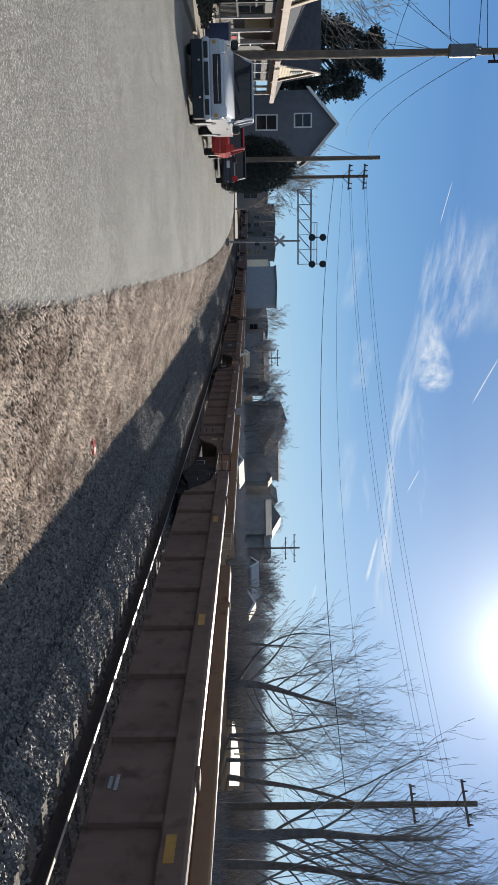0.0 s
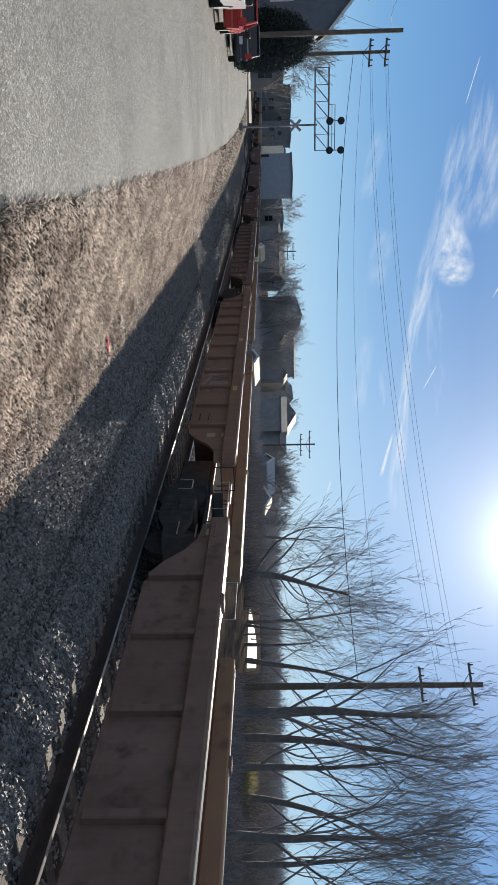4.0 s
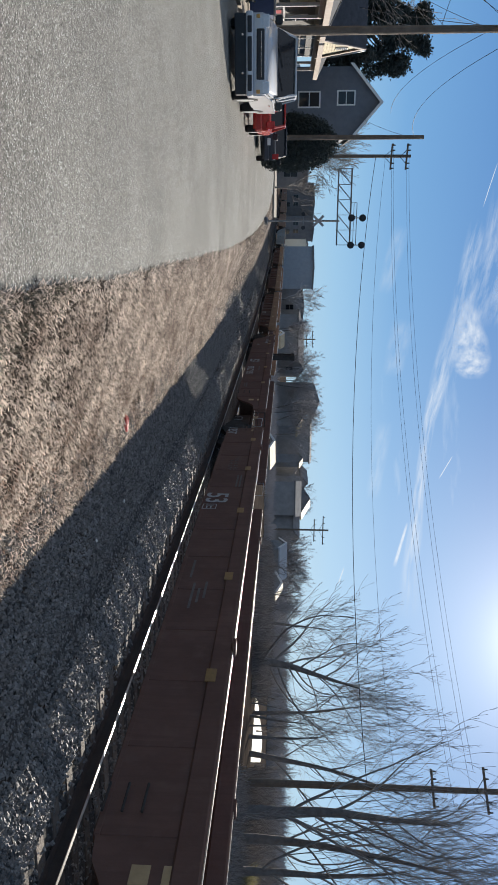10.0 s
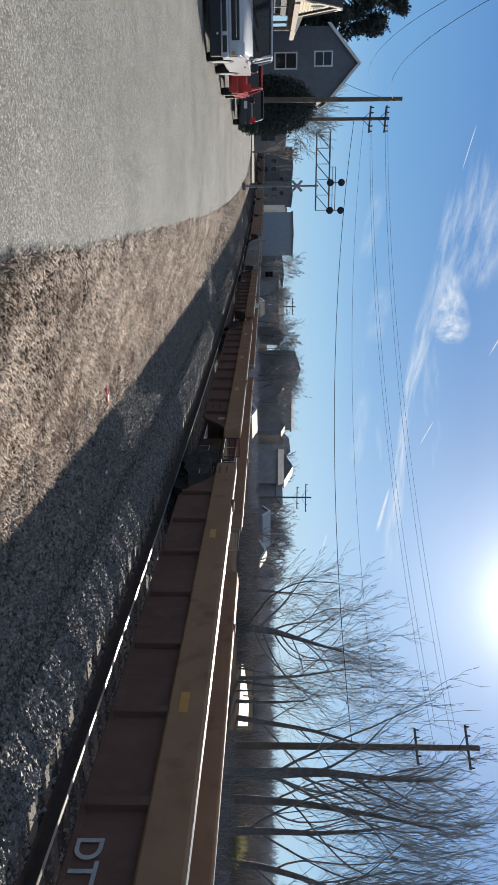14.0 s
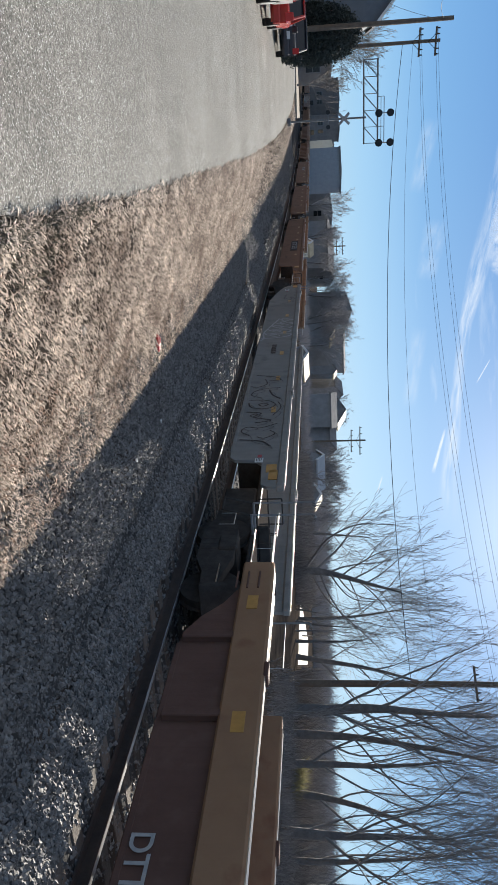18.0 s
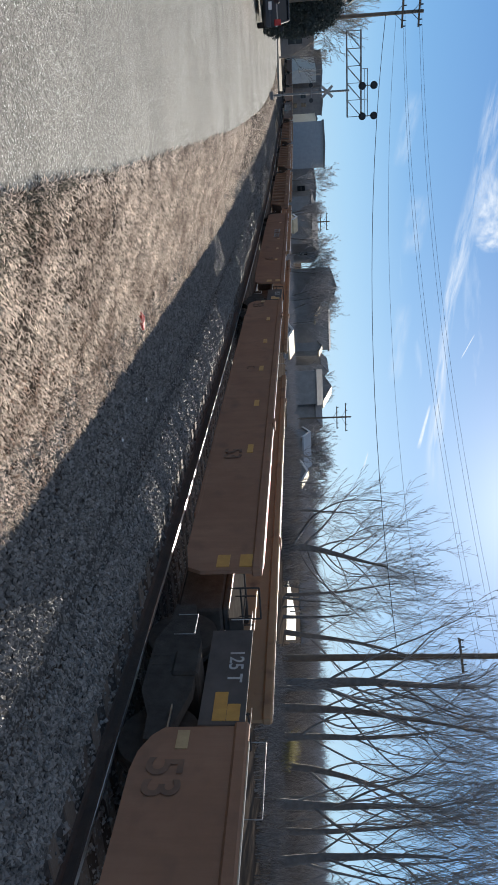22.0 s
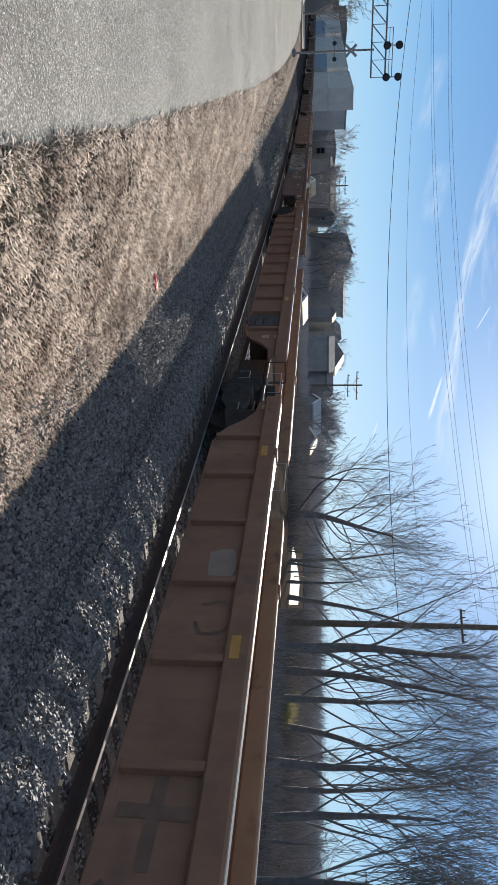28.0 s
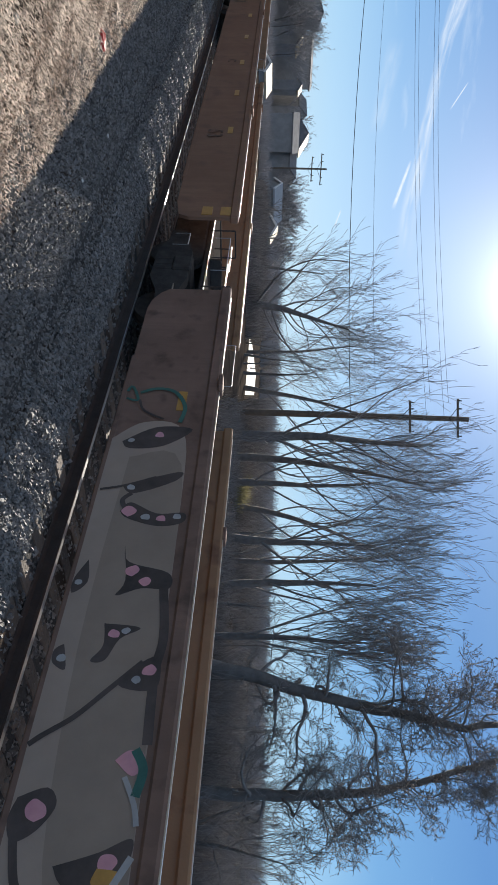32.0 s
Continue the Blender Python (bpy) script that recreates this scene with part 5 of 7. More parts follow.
def gabled(name, label, at, turn, w, d, eave, peak, wall, roof, windows=(), category="house", overhang=0.35, trim_paint=None):
    """Gable front on local -y; w across, d deep. windows: (x, z, width, height) on the front."""
    h = thing(name, label, category, "", pose(*at, 0, 0, turn))
    part("wall", prism([(-w / 2, 0), (-w / 2, eave), (0, peak), (w / 2, eave), (w / 2, 0)], "y", 0, d), wall, h)
    k = (peak - eave) / (w / 2)
    o = overhang
    for s in (-1, 1):
        poly = [(s * (w / 2 + o), eave - k * o + 0.02), (0, peak + 0.02), (0, peak + 0.2), (s * (w / 2 + o), eave - k * o + 0.2)]
        part("roof", prism(poly, "y", -o, d + o), roof, h)
        trim = [(s * (w / 2 + o), eave - k * o - 0.04), (0, peak - 0.04), (0, peak + 0.21), (s * (w / 2 + o), eave - k * o + 0.21)]
        part("barge_board", prism(trim, "y", -o - 0.05, -o - 0.002), trim_paint or TRIM, h)
    for x, z, a, b in windows:
        wn_ = part("window", boxes((x - a / 2 - 0.1, x + a / 2 + 0.1, -0.06, 0.02, z - b / 2 - 0.1, z + b / 2 + 0.1), bevel=0.01), trim_paint or TRIM, h)
        part("pane", boxes((x - a / 2, x + a / 2, -0.075, -0.062, z + 0.03, z + b / 2)), GLASS, wn_)
        part("pane", boxes((x - a / 2, x + a / 2, -0.075, -0.062, z - b / 2, z - 0.03)), GLASS, wn_)
    return h


# far walls and roofs, with haze put into their lighter base colours
LOW = mat("dark_wall", (0.23, 0.207, 0.191), (0.153, 0.138, 0.13), 0.9, scale=1, bump=0.1)
DULL = mat("dull_wall", (0.326, 0.315, 0.31), (0.232, 0.225, 0.22), 0.9, scale=1, bump=0.1)
DULLROOF = mat("dull_roof", (0.221, 0.216, 0.216), (0.156, 0.151, 0.151), 1.0, scale=1, bump=0.1)
GLINT = mat("sunlit_metal_roof", (0.527, 0.429, 0.286), (0.425, 0.343, 0.224), 0.75, 0.2, scale=2, bump=0.05)
# bearing, distance, turn, width, depth, eave, peak, wall, roof
for az_, d_, turn_, w_, dp_, ev_, pk_, wall_, roof_, lab_ in (
        (-15.4, 96, 16, 6, 9, 4.0, 4.3, LOW, DULLROOF, "dark low flat-roofed building beyond the crossing"),
        (-12.6, 190, 14, 8.5, 9, 7.7, 8.05, LOW, DULLROOF, "dark flat-roofed building beyond the crossing"),
        (-10.7, 180, 12, 5.6, 10, 7.36, 7.7, LOW, DULLROOF, "dark flat-roofed building beyond the crossing"),
        (-9.6, 140, 10, 1.75, 6, 5.2, 5.45, CREAM, GLINT, "narrow pale building with a sunlit top"),
        (-7.9, 122, 8, 6.6, 12, 5.9, 6.05, SIDING, DULLROOF, "pale block-like warehouse down the line"),
        (-5.0, 128, 15, 9, 12, 4.2, 4.7, DULL, DULLROOF, "distant low house down the line"),
        (-2.6, 122, 20, 6, 7, 3.9, 4.5, DULL, DULLROOF, "distant dull house beyond the track"),
        (-0.4, 118, 62, 6, 8, 3.7, 4.6, DULL, DULLROOF, "distant dull house by bare trees"),
        (2.1, 112, 4, 4.3, 8, 6.2, 6.9, DULL, DULLROOF, "distant tall dull house by bare trees"),
        (3.5, 106, -33, 2.2, 3, 3.6, 4.25, DULL, GLINT, "distant shed with a small sunlit roof"),
        (4.4, 110, 80, 5, 3, 4.0, 4.6, DULL, DULLROOF, "distant low house beyond the track"),
        (6.5, 114, 93, 7, 5.6, 5.5, 5.85, DULL, DULLROOF, "distant long dark-roofed house"),
        (6.5, 106, -33, 1.3, 1.6, 4.0, 4.4, DULL, GLINT, "distant dormer with a small sunlit roof"),
        (8.4, 112, 8, 2.2, 7, 4.4, 5.4, DULL, DULLROOF, "distant narrow dull house"),
        (9.6, 106, -36, 4.0, 2.4, 4.4, 5.55, DULL, GLINT, "distant house with a sunlit metal roof"),
        (10.8, 102, 82, 6, 4.4, 3.4, 4.2, DULL, DULLROOF, "distant low dark house"),
        (12.5, 100, 40, 3.4, 4, 3.2, 4.0, DULL, DULLROOF, "distant low dark shed")):
    panes_ = [(-0.9, 2.9, 1.1, 1.1), (1.3, 2.2, 1.0, 1.6)] if "low flat-roofed" in lab_ else [(-1.2, 3.6, 0.8, 1.1), (0.5, 3.6, 0.8, 1.1), (0.6, 1.4, 1.0, 1.6)] if wall_ is LOW else [(0.0, 2.4, 0.8, 1.2)] if w_ >= 6 and wall_ is DULL else []
    gabled("far_house", lab_, polar(az_, d_), turn_, w_, dp_, ev_, pk_, wall_, roof_, panes_, overhang=0.15, trim_paint=DULLROOF)
gabled("low_shed", "low shed with a pale grey roof by bare trees", polar(13.1, 84), -80, 2.4, 3.8, 1.6, 2.3, DULL, SIDING, category="shed", overhang=0.2)
gabled("low_shed", "low shed with a sunlit metal roof", polar(16.0, 80), -36, 2.4, 2.0, 1.2, 1.9, DULL, GLINT, category="shed", overhang=0.1)
gabled("low_shed", "low shed with a long sunlit roof behind the track", polar(5.2, 72), -36, 1.5, 4.2, 0.5, 0.95, DULL, GLINT, category="shed", overhang=0.1)
gabled("low_shed", "small white shed behind the track", polar(-3.0, 90), -60, 1.2, 1.6, 1.2, 1.6, CREAM, GLINT, category="shed", overhang=0.1)
street = [polar(a_, d_, 0.14) for a_, d_ in ((-15.9, 84), (-11.5, 80), (-11.5, 96), (-15.9, 94))]
tagged(obj("cross_street", street + [(x, y, z - 0.3) for x, y, z in street], [(0, 1, 2, 3), (4, 5, 1, 0), (5, 6, 2, 1), (6, 7, 3, 2), (7, 4, 0, 3)], CONCRETE), kind="structure")
yard = [polar(a_, d_, -0.37) for a_, d_ in ((23.7, 66.0), (28.6, 58.0), (28.6, 86), (27.0, 92))]
tagged(obj("concrete_yard", yard + [(x, y, z - 0.1) for x, y, z in yard], [(0, 1, 2, 3), (4, 5, 1, 0), (5, 6, 2, 1), (6, 7, 3, 2), (7, 4, 0, 3)], CREAM), kind="structure")
for i, (az, d, h, sp, st) in enumerate([(-5.6, 118, 7.7, 0.8, 1), (-3.2, 112, 5.6, 0.7, 2), (-1.6, 112, 5.8, 0.7, 1), (-0.3, 108, 7.2, 0.8, 1), (0.7, 112, 6.6, 0.7, 2), (3.0, 104, 7.0, 0.8, 2), (3.9, 104, 7.2, 0.9, 2), (4.7, 106, 6.6, 0.8, 1), (8.5, 106, 6.0, 0.8, 1), (10.3, 114, 6.4, 0.9, 1), (14.7, 96, 5.6, 0.9, 3), (15.4, 98, 5.2, 0.9, 3), (13.9, 98, 4.4, 0.8, 2), (-15.0, 78, 9.2, 0.9, 2), (-16.4, 74, 8.4, 0.9, 2), (-13.6, 84, 6.0, 0.8, 1), (17.6, 92, 4.4, 0.8, 2)]):
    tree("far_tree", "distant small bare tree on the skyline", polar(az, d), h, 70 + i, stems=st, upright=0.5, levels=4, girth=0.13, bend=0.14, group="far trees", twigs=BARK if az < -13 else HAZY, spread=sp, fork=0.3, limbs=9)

# ---- poles, wires, signals ----


CAN = mat("grey_can", (0.16, 0.17, 0.18), (0.11, 0.12, 0.13), 0.6, scale=4, bump=0.1)


def utility_pole(label, at, height, arms=(), turn=0, r=0.16, transformer=False):
    p = thing("utility_pole", label, "utility pole", "utility poles", pose(*at, 0, 0, turn))
    part("shaft", rods([((0, 0, -0.3), (0, 0, height), r, r * 0.7)], 12), POLE, p, smooth=False)
    for z, half in arms:
        part("crossarm", boxes((-half, half, -0.06 - r, 0.06 - r, z - 0.06, z + 0.06), bevel=0.01), POLE, p)
        for x in (-half + 0.1, -half * 0.5, half * 0.5, half - 0.1):
            part("insulator", rods([((x, -r, z + 0.06), (x, -r, z + 0.24), 0.05, 0.035)], 8), IRON, p)
        part("brace", rods([((-half * 0.55, -r, z), (0, -r, z - 0.5), 0.02), ((half * 0.55, -r, z), (0, -r, z - 0.5), 0.02)], 6), IRON, p)
    if transformer:
        bm = rods([((0.12, -0.36, transformer), (0.12, -0.36, transformer + 0.8), 0.2), ((0.04, -0.36, transformer + 0.8), (0.04, -0.36, transformer + 1.0), 0.04), ((0.2, -0.36, transformer + 0.8), (0.2, -0.36, transformer + 1.0), 0.04)], 14)
        part("transformer", bm, CAN, p, "grey can transformer")
        part("bracket", boxes((-0.05, 0.05, -0.2, 0.0, transformer + 0.15, transformer + 0.22), (-0.05, 0.05, -0.2, 0.0, transformer + 0.6, transformer + 0.67)), IRON, p)
        part("cutout", rods([((0.35, -0.1, transformer + 1.3), (0.35, -0.1, transformer + 1.75), 0.05), ((0.1, 0, transformer + 1.5), (0.35, -0.1, transformer + 1.5), 0.03)], 8), IRON, p)
    return p


def wire(name, a, b, sag, r=0.012, n=16):
    a, b = Vector(a), Vector(b)
    v, f = [], []
    for i in range(n + 1):
        t = i / n
        p = a.lerp(b, t) - Vector((0, 0, sag * 4 * t * (1 - t)))
        d = (b - a).normalized()
        s = d.cross(Vector((0, 0, 1))).normalized()
        for k in range(4):
            c = math.pi / 2 * k
            v.append(tuple(p + s * math.cos(c) * r + Vector((0, 0, 1)) * math.sin(c) * r))
        if i:
            for k in range(4):
                q, w = (i - 1) * 4 + k, (i - 1) * 4 + (k + 1) % 4
                f.append((q, w, w + 4, q + 4))
    return tagged(obj(name, v, f, WIRE), "dark overhead wire between poles", "wire", "overhead wires")


NP = polar(-23.6, 26.5, 0.0)
P1 = polar(-16.95, 45, 0.0)
P2 = polar(-15.7, 58, 0.0)
TP = polar(29.9, 46, -0.4)
P3 = polar(11.95, 95, -0.4)
utility_pole("tall weathered wooden pole with a transformer beside the road", NP, 11.5, [], 0, 0.14, 8.0)
utility_pole("plain wooden pole behind the parked cars", P1, 9.1, [], 0, 0.16)
utility_pole("wooden pole with two crossarms by the crossing", P2, 10.4, [(9.0, 0.9), (10.1, 0.9)], 30, 0.16)
utility_pole("tall wooden pole with crossarms among bare trees", TP, 14.2, [(13.5, 1.2), (10.6, 1.0)], -40, 0.22)
utility_pole("far wooden pole with two crossarms beyond the track", P3, 7.7, [(7.0, 1.9), (5.9, 1.5)], 10, 0.14)
utility_pole("far wooden pole with crossarms down the line", polar(-2.6, 120, -0.4), 6.6, [(6.1, 1.3), (5.2, 1.3)], 0, 0.13)
for k, (dz, off) in enumerate([(10.2, -0.8), (10.2, 0.8), (9.1, -0.8), (9.1, 0.7)]):
    wire("overhead_wire", (P2[0] + off, P2[1] + off * 0.5, dz), (TP[0] + off * 1.2, TP[1] - off * 0.4, dz + 2.3), 1.0, 0.008)
wire("overhead_wire", (P2[0], P2[1], 7.9), (TP[0], TP[1], 6.6), 1.2, 0.018)
wire("overhead_wire", (P2[0], P2[1], 8.6), (TP[0], TP[1], 8.2), 1.2, 0.008)
for (ax, ay, az_), (bx, by, bz), sag_ in (((NP[0], NP[1], 9.3), (-30, 12, 8.5), 0.8), ((NP[0], NP[1], 9.0), (-26, 4, 8.0), 0.9), ((NP[0], NP[1], 9.2), (P1[0], P1[1], 8.6), 1.3), ((NP[0], NP[1], 8.8), (-15.5, 26.0, 4.9), 0.5), ((P1[0], P1[1], 8.3), (-18.6, 56.0, 6.6), 0.4), ((NP[0], NP[1], 8.6), (-17.2, 37.0, 4.9), 0.6)):
    wire("overhead_wire", (ax, ay, az_), (bx, by, bz), sag_, 0.011)

for z_, az_, d_, ez_, sag_ in ((8.6, -30.5, 34, 6.4, 0.5), (6.3, -31.5, 30, 8.6, 0.2), (6.5, -28.6, 36, 6.2, 0.4), (7.8, -26.3, 42, 6.9, 0.3), (7.9, -18.5, 40, 6.6, 0.8), (8.2, -34, 22, 7.4, 0.4)):
    q_ = polar(az_, d_, ez_)
    wire("overhead_wire", (NP[0], NP[1], z_), q_, sag_, 0.009)

# ---- high thin cloud ----


def cloud_stuff(name, amount, lo, hi, stretch):
    m = bpy.data.materials.new(name)
    m.use_nodes = True
    n, l = m.node_tree.nodes, m.node_tree.links
    n.remove(n["Principled BSDF"])
    uv = n.new("ShaderNodeUVMap")
    mapn = n.new("ShaderNodeMapping")
    mapn.inputs["Scale"].default_value = (stretch, 1.6, 1)
    mapn.inputs["Rotation"].default_value = (0, 0, 0.25)
    tex = n.new("ShaderNodeTexNoise")
    tex.inputs["Scale"].default_value, tex.inputs["Detail"].default_value, tex.inputs["Roughness"].default_value = 2.2, 10, 0.62
    l.new(uv.outputs["UV"], mapn.inputs["Vector"])
    l.new(mapn.outputs["Vector"], tex.inputs["Vector"])
    sep = n.new("ShaderNodeSeparateXYZ")
    l.new(uv.outputs["UV"], sep.inputs["Vector"])
    edge = None
    for axis_ in "XY":
        # fades out towards every edge: 4 u (1 - u)
        inv = n.new("ShaderNodeMath")
        inv.operation, inv.inputs[0].default_value = "SUBTRACT", 1.0
        l.new(sep.outputs[axis_], inv.inputs[1])
        mul = n.new("ShaderNodeMath")
        mul.operation = "MULTIPLY"
        l.new(sep.outputs[axis_], mul.inputs[0])
        l.new(inv.outputs["Value"], mul.inputs[1])
        four = n.new("ShaderNodeMath")
        four.operation, four.use_clamp, four.inputs[1].default_value = "MULTIPLY", True, 6.0 if axis_ == "X" else 4.0
        l.new(mul.outputs["Value"], four.inputs[0])
        if edge is None:
            edge = four
        else:
            both_ = n.new("ShaderNodeMath")
            both_.operation = "MULTIPLY"
            l.new(edge.outputs["Value"], both_.inputs[0])
            l.new(four.outputs["Value"], both_.inputs[1])
            edge = both_
    rng_ = n.new("ShaderNodeMapRange")
    rng_.inputs["From Min"].default_value, rng_.inputs["From Max"].default_value, rng_.inputs["To Max"].default_value = lo, hi, amount
    l.new(tex.outputs["Fac"], rng_.inputs["Value"])
    fac = n.new("ShaderNodeMath")
    fac.operation = "MULTIPLY"
    l.new(rng_.outputs["Result"], fac.inputs[0])
    l.new(edge.outputs["Value"], fac.inputs[1])
    # the cloud's sunlit white is an even glow of its own
    em = n.new("ShaderNodeEmission")
    em.inputs["Color"].default_value, em.inputs["Strength"].default_value = (0.93, 0.97, 1.0, 1), 0.62
    tp = n.new("ShaderNodeBsdfTransparent")
    mix = n.new("ShaderNodeMixShader")
    l.new(fac.outputs["Value"], mix.inputs["Fac"])
    l.new(tp.outputs["BSDF"], mix.inputs[1])
    l.new(em.outputs["Emission"], mix.inputs[2])
    l.new(mix.outputs["Shader"], n["Material Output"].inputs["Surface"])
    return m


CIRRUS = cloud_stuff("cirrus", 0.7, 0.36, 0.72, 3.2)
PUFF = cloud_stuff("cirrus_puff", 0.85, 0.3, 0.7, 3.0)
STRAND = cloud_stuff("cirrus_strand", 0.5, 0.42, 0.75, 1.4)
VEIL = cloud_stuff("thin_cirrus", 0.32, 0.34, 0.8, 1.2)
TRAIL = cloud_stuff("contrail", 0.75, 0.1, 0.55, 3.0)


def cloud(name, label, pts, material, far=3000.0):
    """A ribbon high in the sky through (bearing, height angle, half width in degrees)."""
    fine = []
    for i in range(len(pts) - 1):
        for k in range(6):
            t = k / 6
            fine.append(tuple(a + (b - a) * t for a, b in zip(pts[i], pts[i + 1])))
    fine.append(pts[-1])
    v, f, uv = [], [], []
    for i, (az, e, w) in enumerate(fine):
        p, q = fine[max(i - 1, 0)], fine[min(i + 1, len(fine) - 1)]
        dx, dy = q[0] - p[0], q[1] - p[1]
        n = math.hypot(dx, dy) or 1
        for s in (-1, 1):
            v.append(aim(az - dy / n * w * s, e + dx / n * w * s, far))
        if i:
            f.append((2 * i - 2, 2 * i - 1, 2 * i + 1, 2 * i))
    ob = obj(name, v, f, material)
    lay = ob.data.uv_layers.new(name="UVMap")
    for lp in ob.data.loops:
        lay.data[lp.index].uv = ((lp.vertex_index // 2) / (len(fine) - 1), lp.vertex_index % 2)
    ob.visible_shadow = False
    return tagged(ob, label, "cloud", kind="structure")


cloud("backdrop_cirrus", "white puff at the head of the cirrus", [(-6.0, 13.0, 0.5), (-4.0, 13.3, 0.9), (-2.6, 13.5, 1.3), (-1.2, 13.6, 1.5), (-0.4, 13.7, 1.3), (0.3, 13.7, 0.7)], PUFF)
cloud("backdrop_cirrus", "narrow tail of the cirrus", [(-5.2, 12.4, 0.5), (-2.4, 12.0, 0.8), (0.6, 11.4, 0.75), (3.4, 10.75, 0.5), (6.2, 10.4, 0.45), (9.0, 10.05, 0.45), (12.0, 9.8, 0.6), (15.0, 9.4, 0.7), (18.5, 9.2, 0.9)], CIRRUS)
for pts_ in ([(-3.0, 13.4, 1.2), (-6.0, 14.1, 1.2), (-9.5, 14.8, 1.0), (-14.0, 15.0, 0.8)], [(-3.5, 15.2, 1.0), (-7.0, 15.9, 1.1), (-12.0, 16.6, 0.9)], [(-2.0, 12.2, 0.7), (-6.5, 12.9, 0.8), (-11.5, 13.6, 0.7)]):
    cloud("backdrop_cirrus", "loose strands of the cirrus", pts_, STRAND)
for k, pts_ in enumerate([[(-11.0, 8.2, 0.7), (-6.0, 7.1, 0.6)], [(-4.2, 8.7, 1.0), (0.2, 7.9, 0.8)], [(3.5, 7.5, 0.7), (9.6, 6.6, 0.6)], [(-13, 17.5, 2.0), (-4, 16.8, 2.2)]]):
    cloud("backdrop_veil", "faint thin cirrus wisp", pts_, VEIL)
for pts_ in ([(11.2, 9.25, 0.1), (14.6, 8.25, 0.16)], [(-15.3, 14.4, 0.035), (-12.2, 13.7, 0.035)], [(-2.4, 18.2, 0.06), (1.2, 16.3, 0.06)], [(6.1, 12.5, 0.045), (7.9, 11.5, 0.045)], [(14.7, 4.55, 0.05), (16.0, 4.1, 0.05)]):
    cloud("backdrop_contrail", "short bright vapour trail", pts_, TRAIL)

# ---- crossing signal over the road ----


def crossing_signal():
    x, y, _ = polar(-11.26, 54)
    s = thing("crossing_signal", "railway crossing cantilever with lamps and a crossbuck", "crossing signal", "", pose(x, y, 0, 0, 0, 11))
    part("mast", rods([((0, 0, -0.05), (0, 0, 5.2), 0.065)], 12), STEEL, s)
    part("base", boxes((-0.25, 0.25, -0.25, 0.25, -0.05, 0.25), bevel=0.03), STEEL, s)
    arm = []
    for yy in (-0.25, 0.25):
        for z in (5.05, 5.95):
            arm.append(((-3.4, yy, z), (1.6, yy, z), 0.035))
        for i in range(5):
            arm.append(((-3.4 + i, yy, 5.05), (-2.4 + i, yy, 5.95), 0.018))
            arm.append(((-3.4 + i, yy, 5.05), (-3.4 + i, yy, 5.95), 0.018))
        arm.append(((1.6, yy, 5.05), (1.6, yy, 5.95), 0.018))
    for xx in (-3.4, -0.9, 1.6):
        arm += [((xx, -0.25, z), (xx, 0.25, z), 0.03) for z in (5.05, 5.95)]
    for i in range(10):
        x_ = -3.4 + i * 0.5
        arm.append(((x_, -0.25, 5.95), (x_ + 0.5, 0.25, 5.95), 0.012))
        arm.append(((x_, -0.25, 5.05), (x_ + 0.5, 0.25, 5.05), 0.012))
    part("truss_arm", rods(arm, 6), STEEL, s)
    part("walkway_rail", rods([((-1.2, -0.25, 6.35), (1.6, -0.25, 6.35), 0.025), ((-1.2, -0.25, 6.15), (1.6, -0.25, 6.15), 0.018)] + [((a, -0.25, 5.95), (a, -0.25, 6.35), 0.02) for a in (-1.2, -0.3, 0.6, 1.6)], 6), STEEL, s)
    for xx in (-0.2, 1.6):
        for z in (6.0, 6.75):
            bm = bmesh.new()
            bmesh.ops.create_cone(bm, cap_ends=True, segments=18, radius1=0.24, radius2=0.24, depth=0.04, matrix=pose(xx, -0.42, z, 90))
            bmesh.ops.create_cone(bm, cap_ends=True, segments=14, radius1=0.12, radius2=0.15, depth=0.28, matrix=pose(xx, -0.5, z, 90))
            part("lamp", bm, BLACK, s, "round black-backed lamp")
        part("lamp_post", rods([((xx, -0.36, 5.9), (xx, -0.36, 6.9), 0.035)], 8), STEEL, s)
    for a in (45, -45):
        bm = bmesh.new()
        box(bm, -0.48, 0.48, -0.02, 0.02, -0.085, 0.085, m=pose(0, -0.12 - (a > 0) * 0.03, 3.75, 0, a, 0))
        part("crossbuck_board", bm, FADED, s, "white crossbuck board")
    for xx in (-0.45, 0.45):
        bm = bmesh.new()
        bmesh.ops.create_cone(bm, cap_ends=True, segments=18, radius1=0.14, radius2=0.14, depth=0.05, matrix=pose(xx, -0.14, 2.7, 90))
        part("lamp", bm, BLACK, s, "round black-backed lamp")
    part("lamp_bar", rods([((-0.5, -0.1, 2.7), (0.5, -0.1, 2.7), 0.03)], 8), STEEL, s)


crossing_signal()

# ---- parked vehicles ----
CAR_WHITE = mat("silver_white_paint", (0.52, 0.52, 0.53), (0.47, 0.47, 0.48), 0.25, 0.1, scale=1, bump=0)
CAR_DARK = mat("dark_grey_paint", (0.045, 0.05, 0.06), (0.036, 0.04, 0.05), 0.5, scale=1, bump=0)
CAR_RED = mat("red_paint", (0.4, 0.03, 0.025), (0.34, 0.025, 0.02), 0.25, scale=1, bump=0)
RUBBER = mat("rubber", (0.025, 0.025, 0.025), (0.018, 0.018, 0.018), 0.85, scale=8, bump=0.2)
CHROME = mat("chrome", (0.75, 0.75, 0.76), None, 0.12, 1.0, scale=5, bump=0)
LAMP_RED = mat("tail_lamp", (0.5, 0.02, 0.02), (0.4, 0.015, 0.015), 0.2, scale=5, bump=0)
LAMP_CLEAR = mat("headlamp", (0.7, 0.72, 0.75), None, 0.08, scale=5, bump=0)


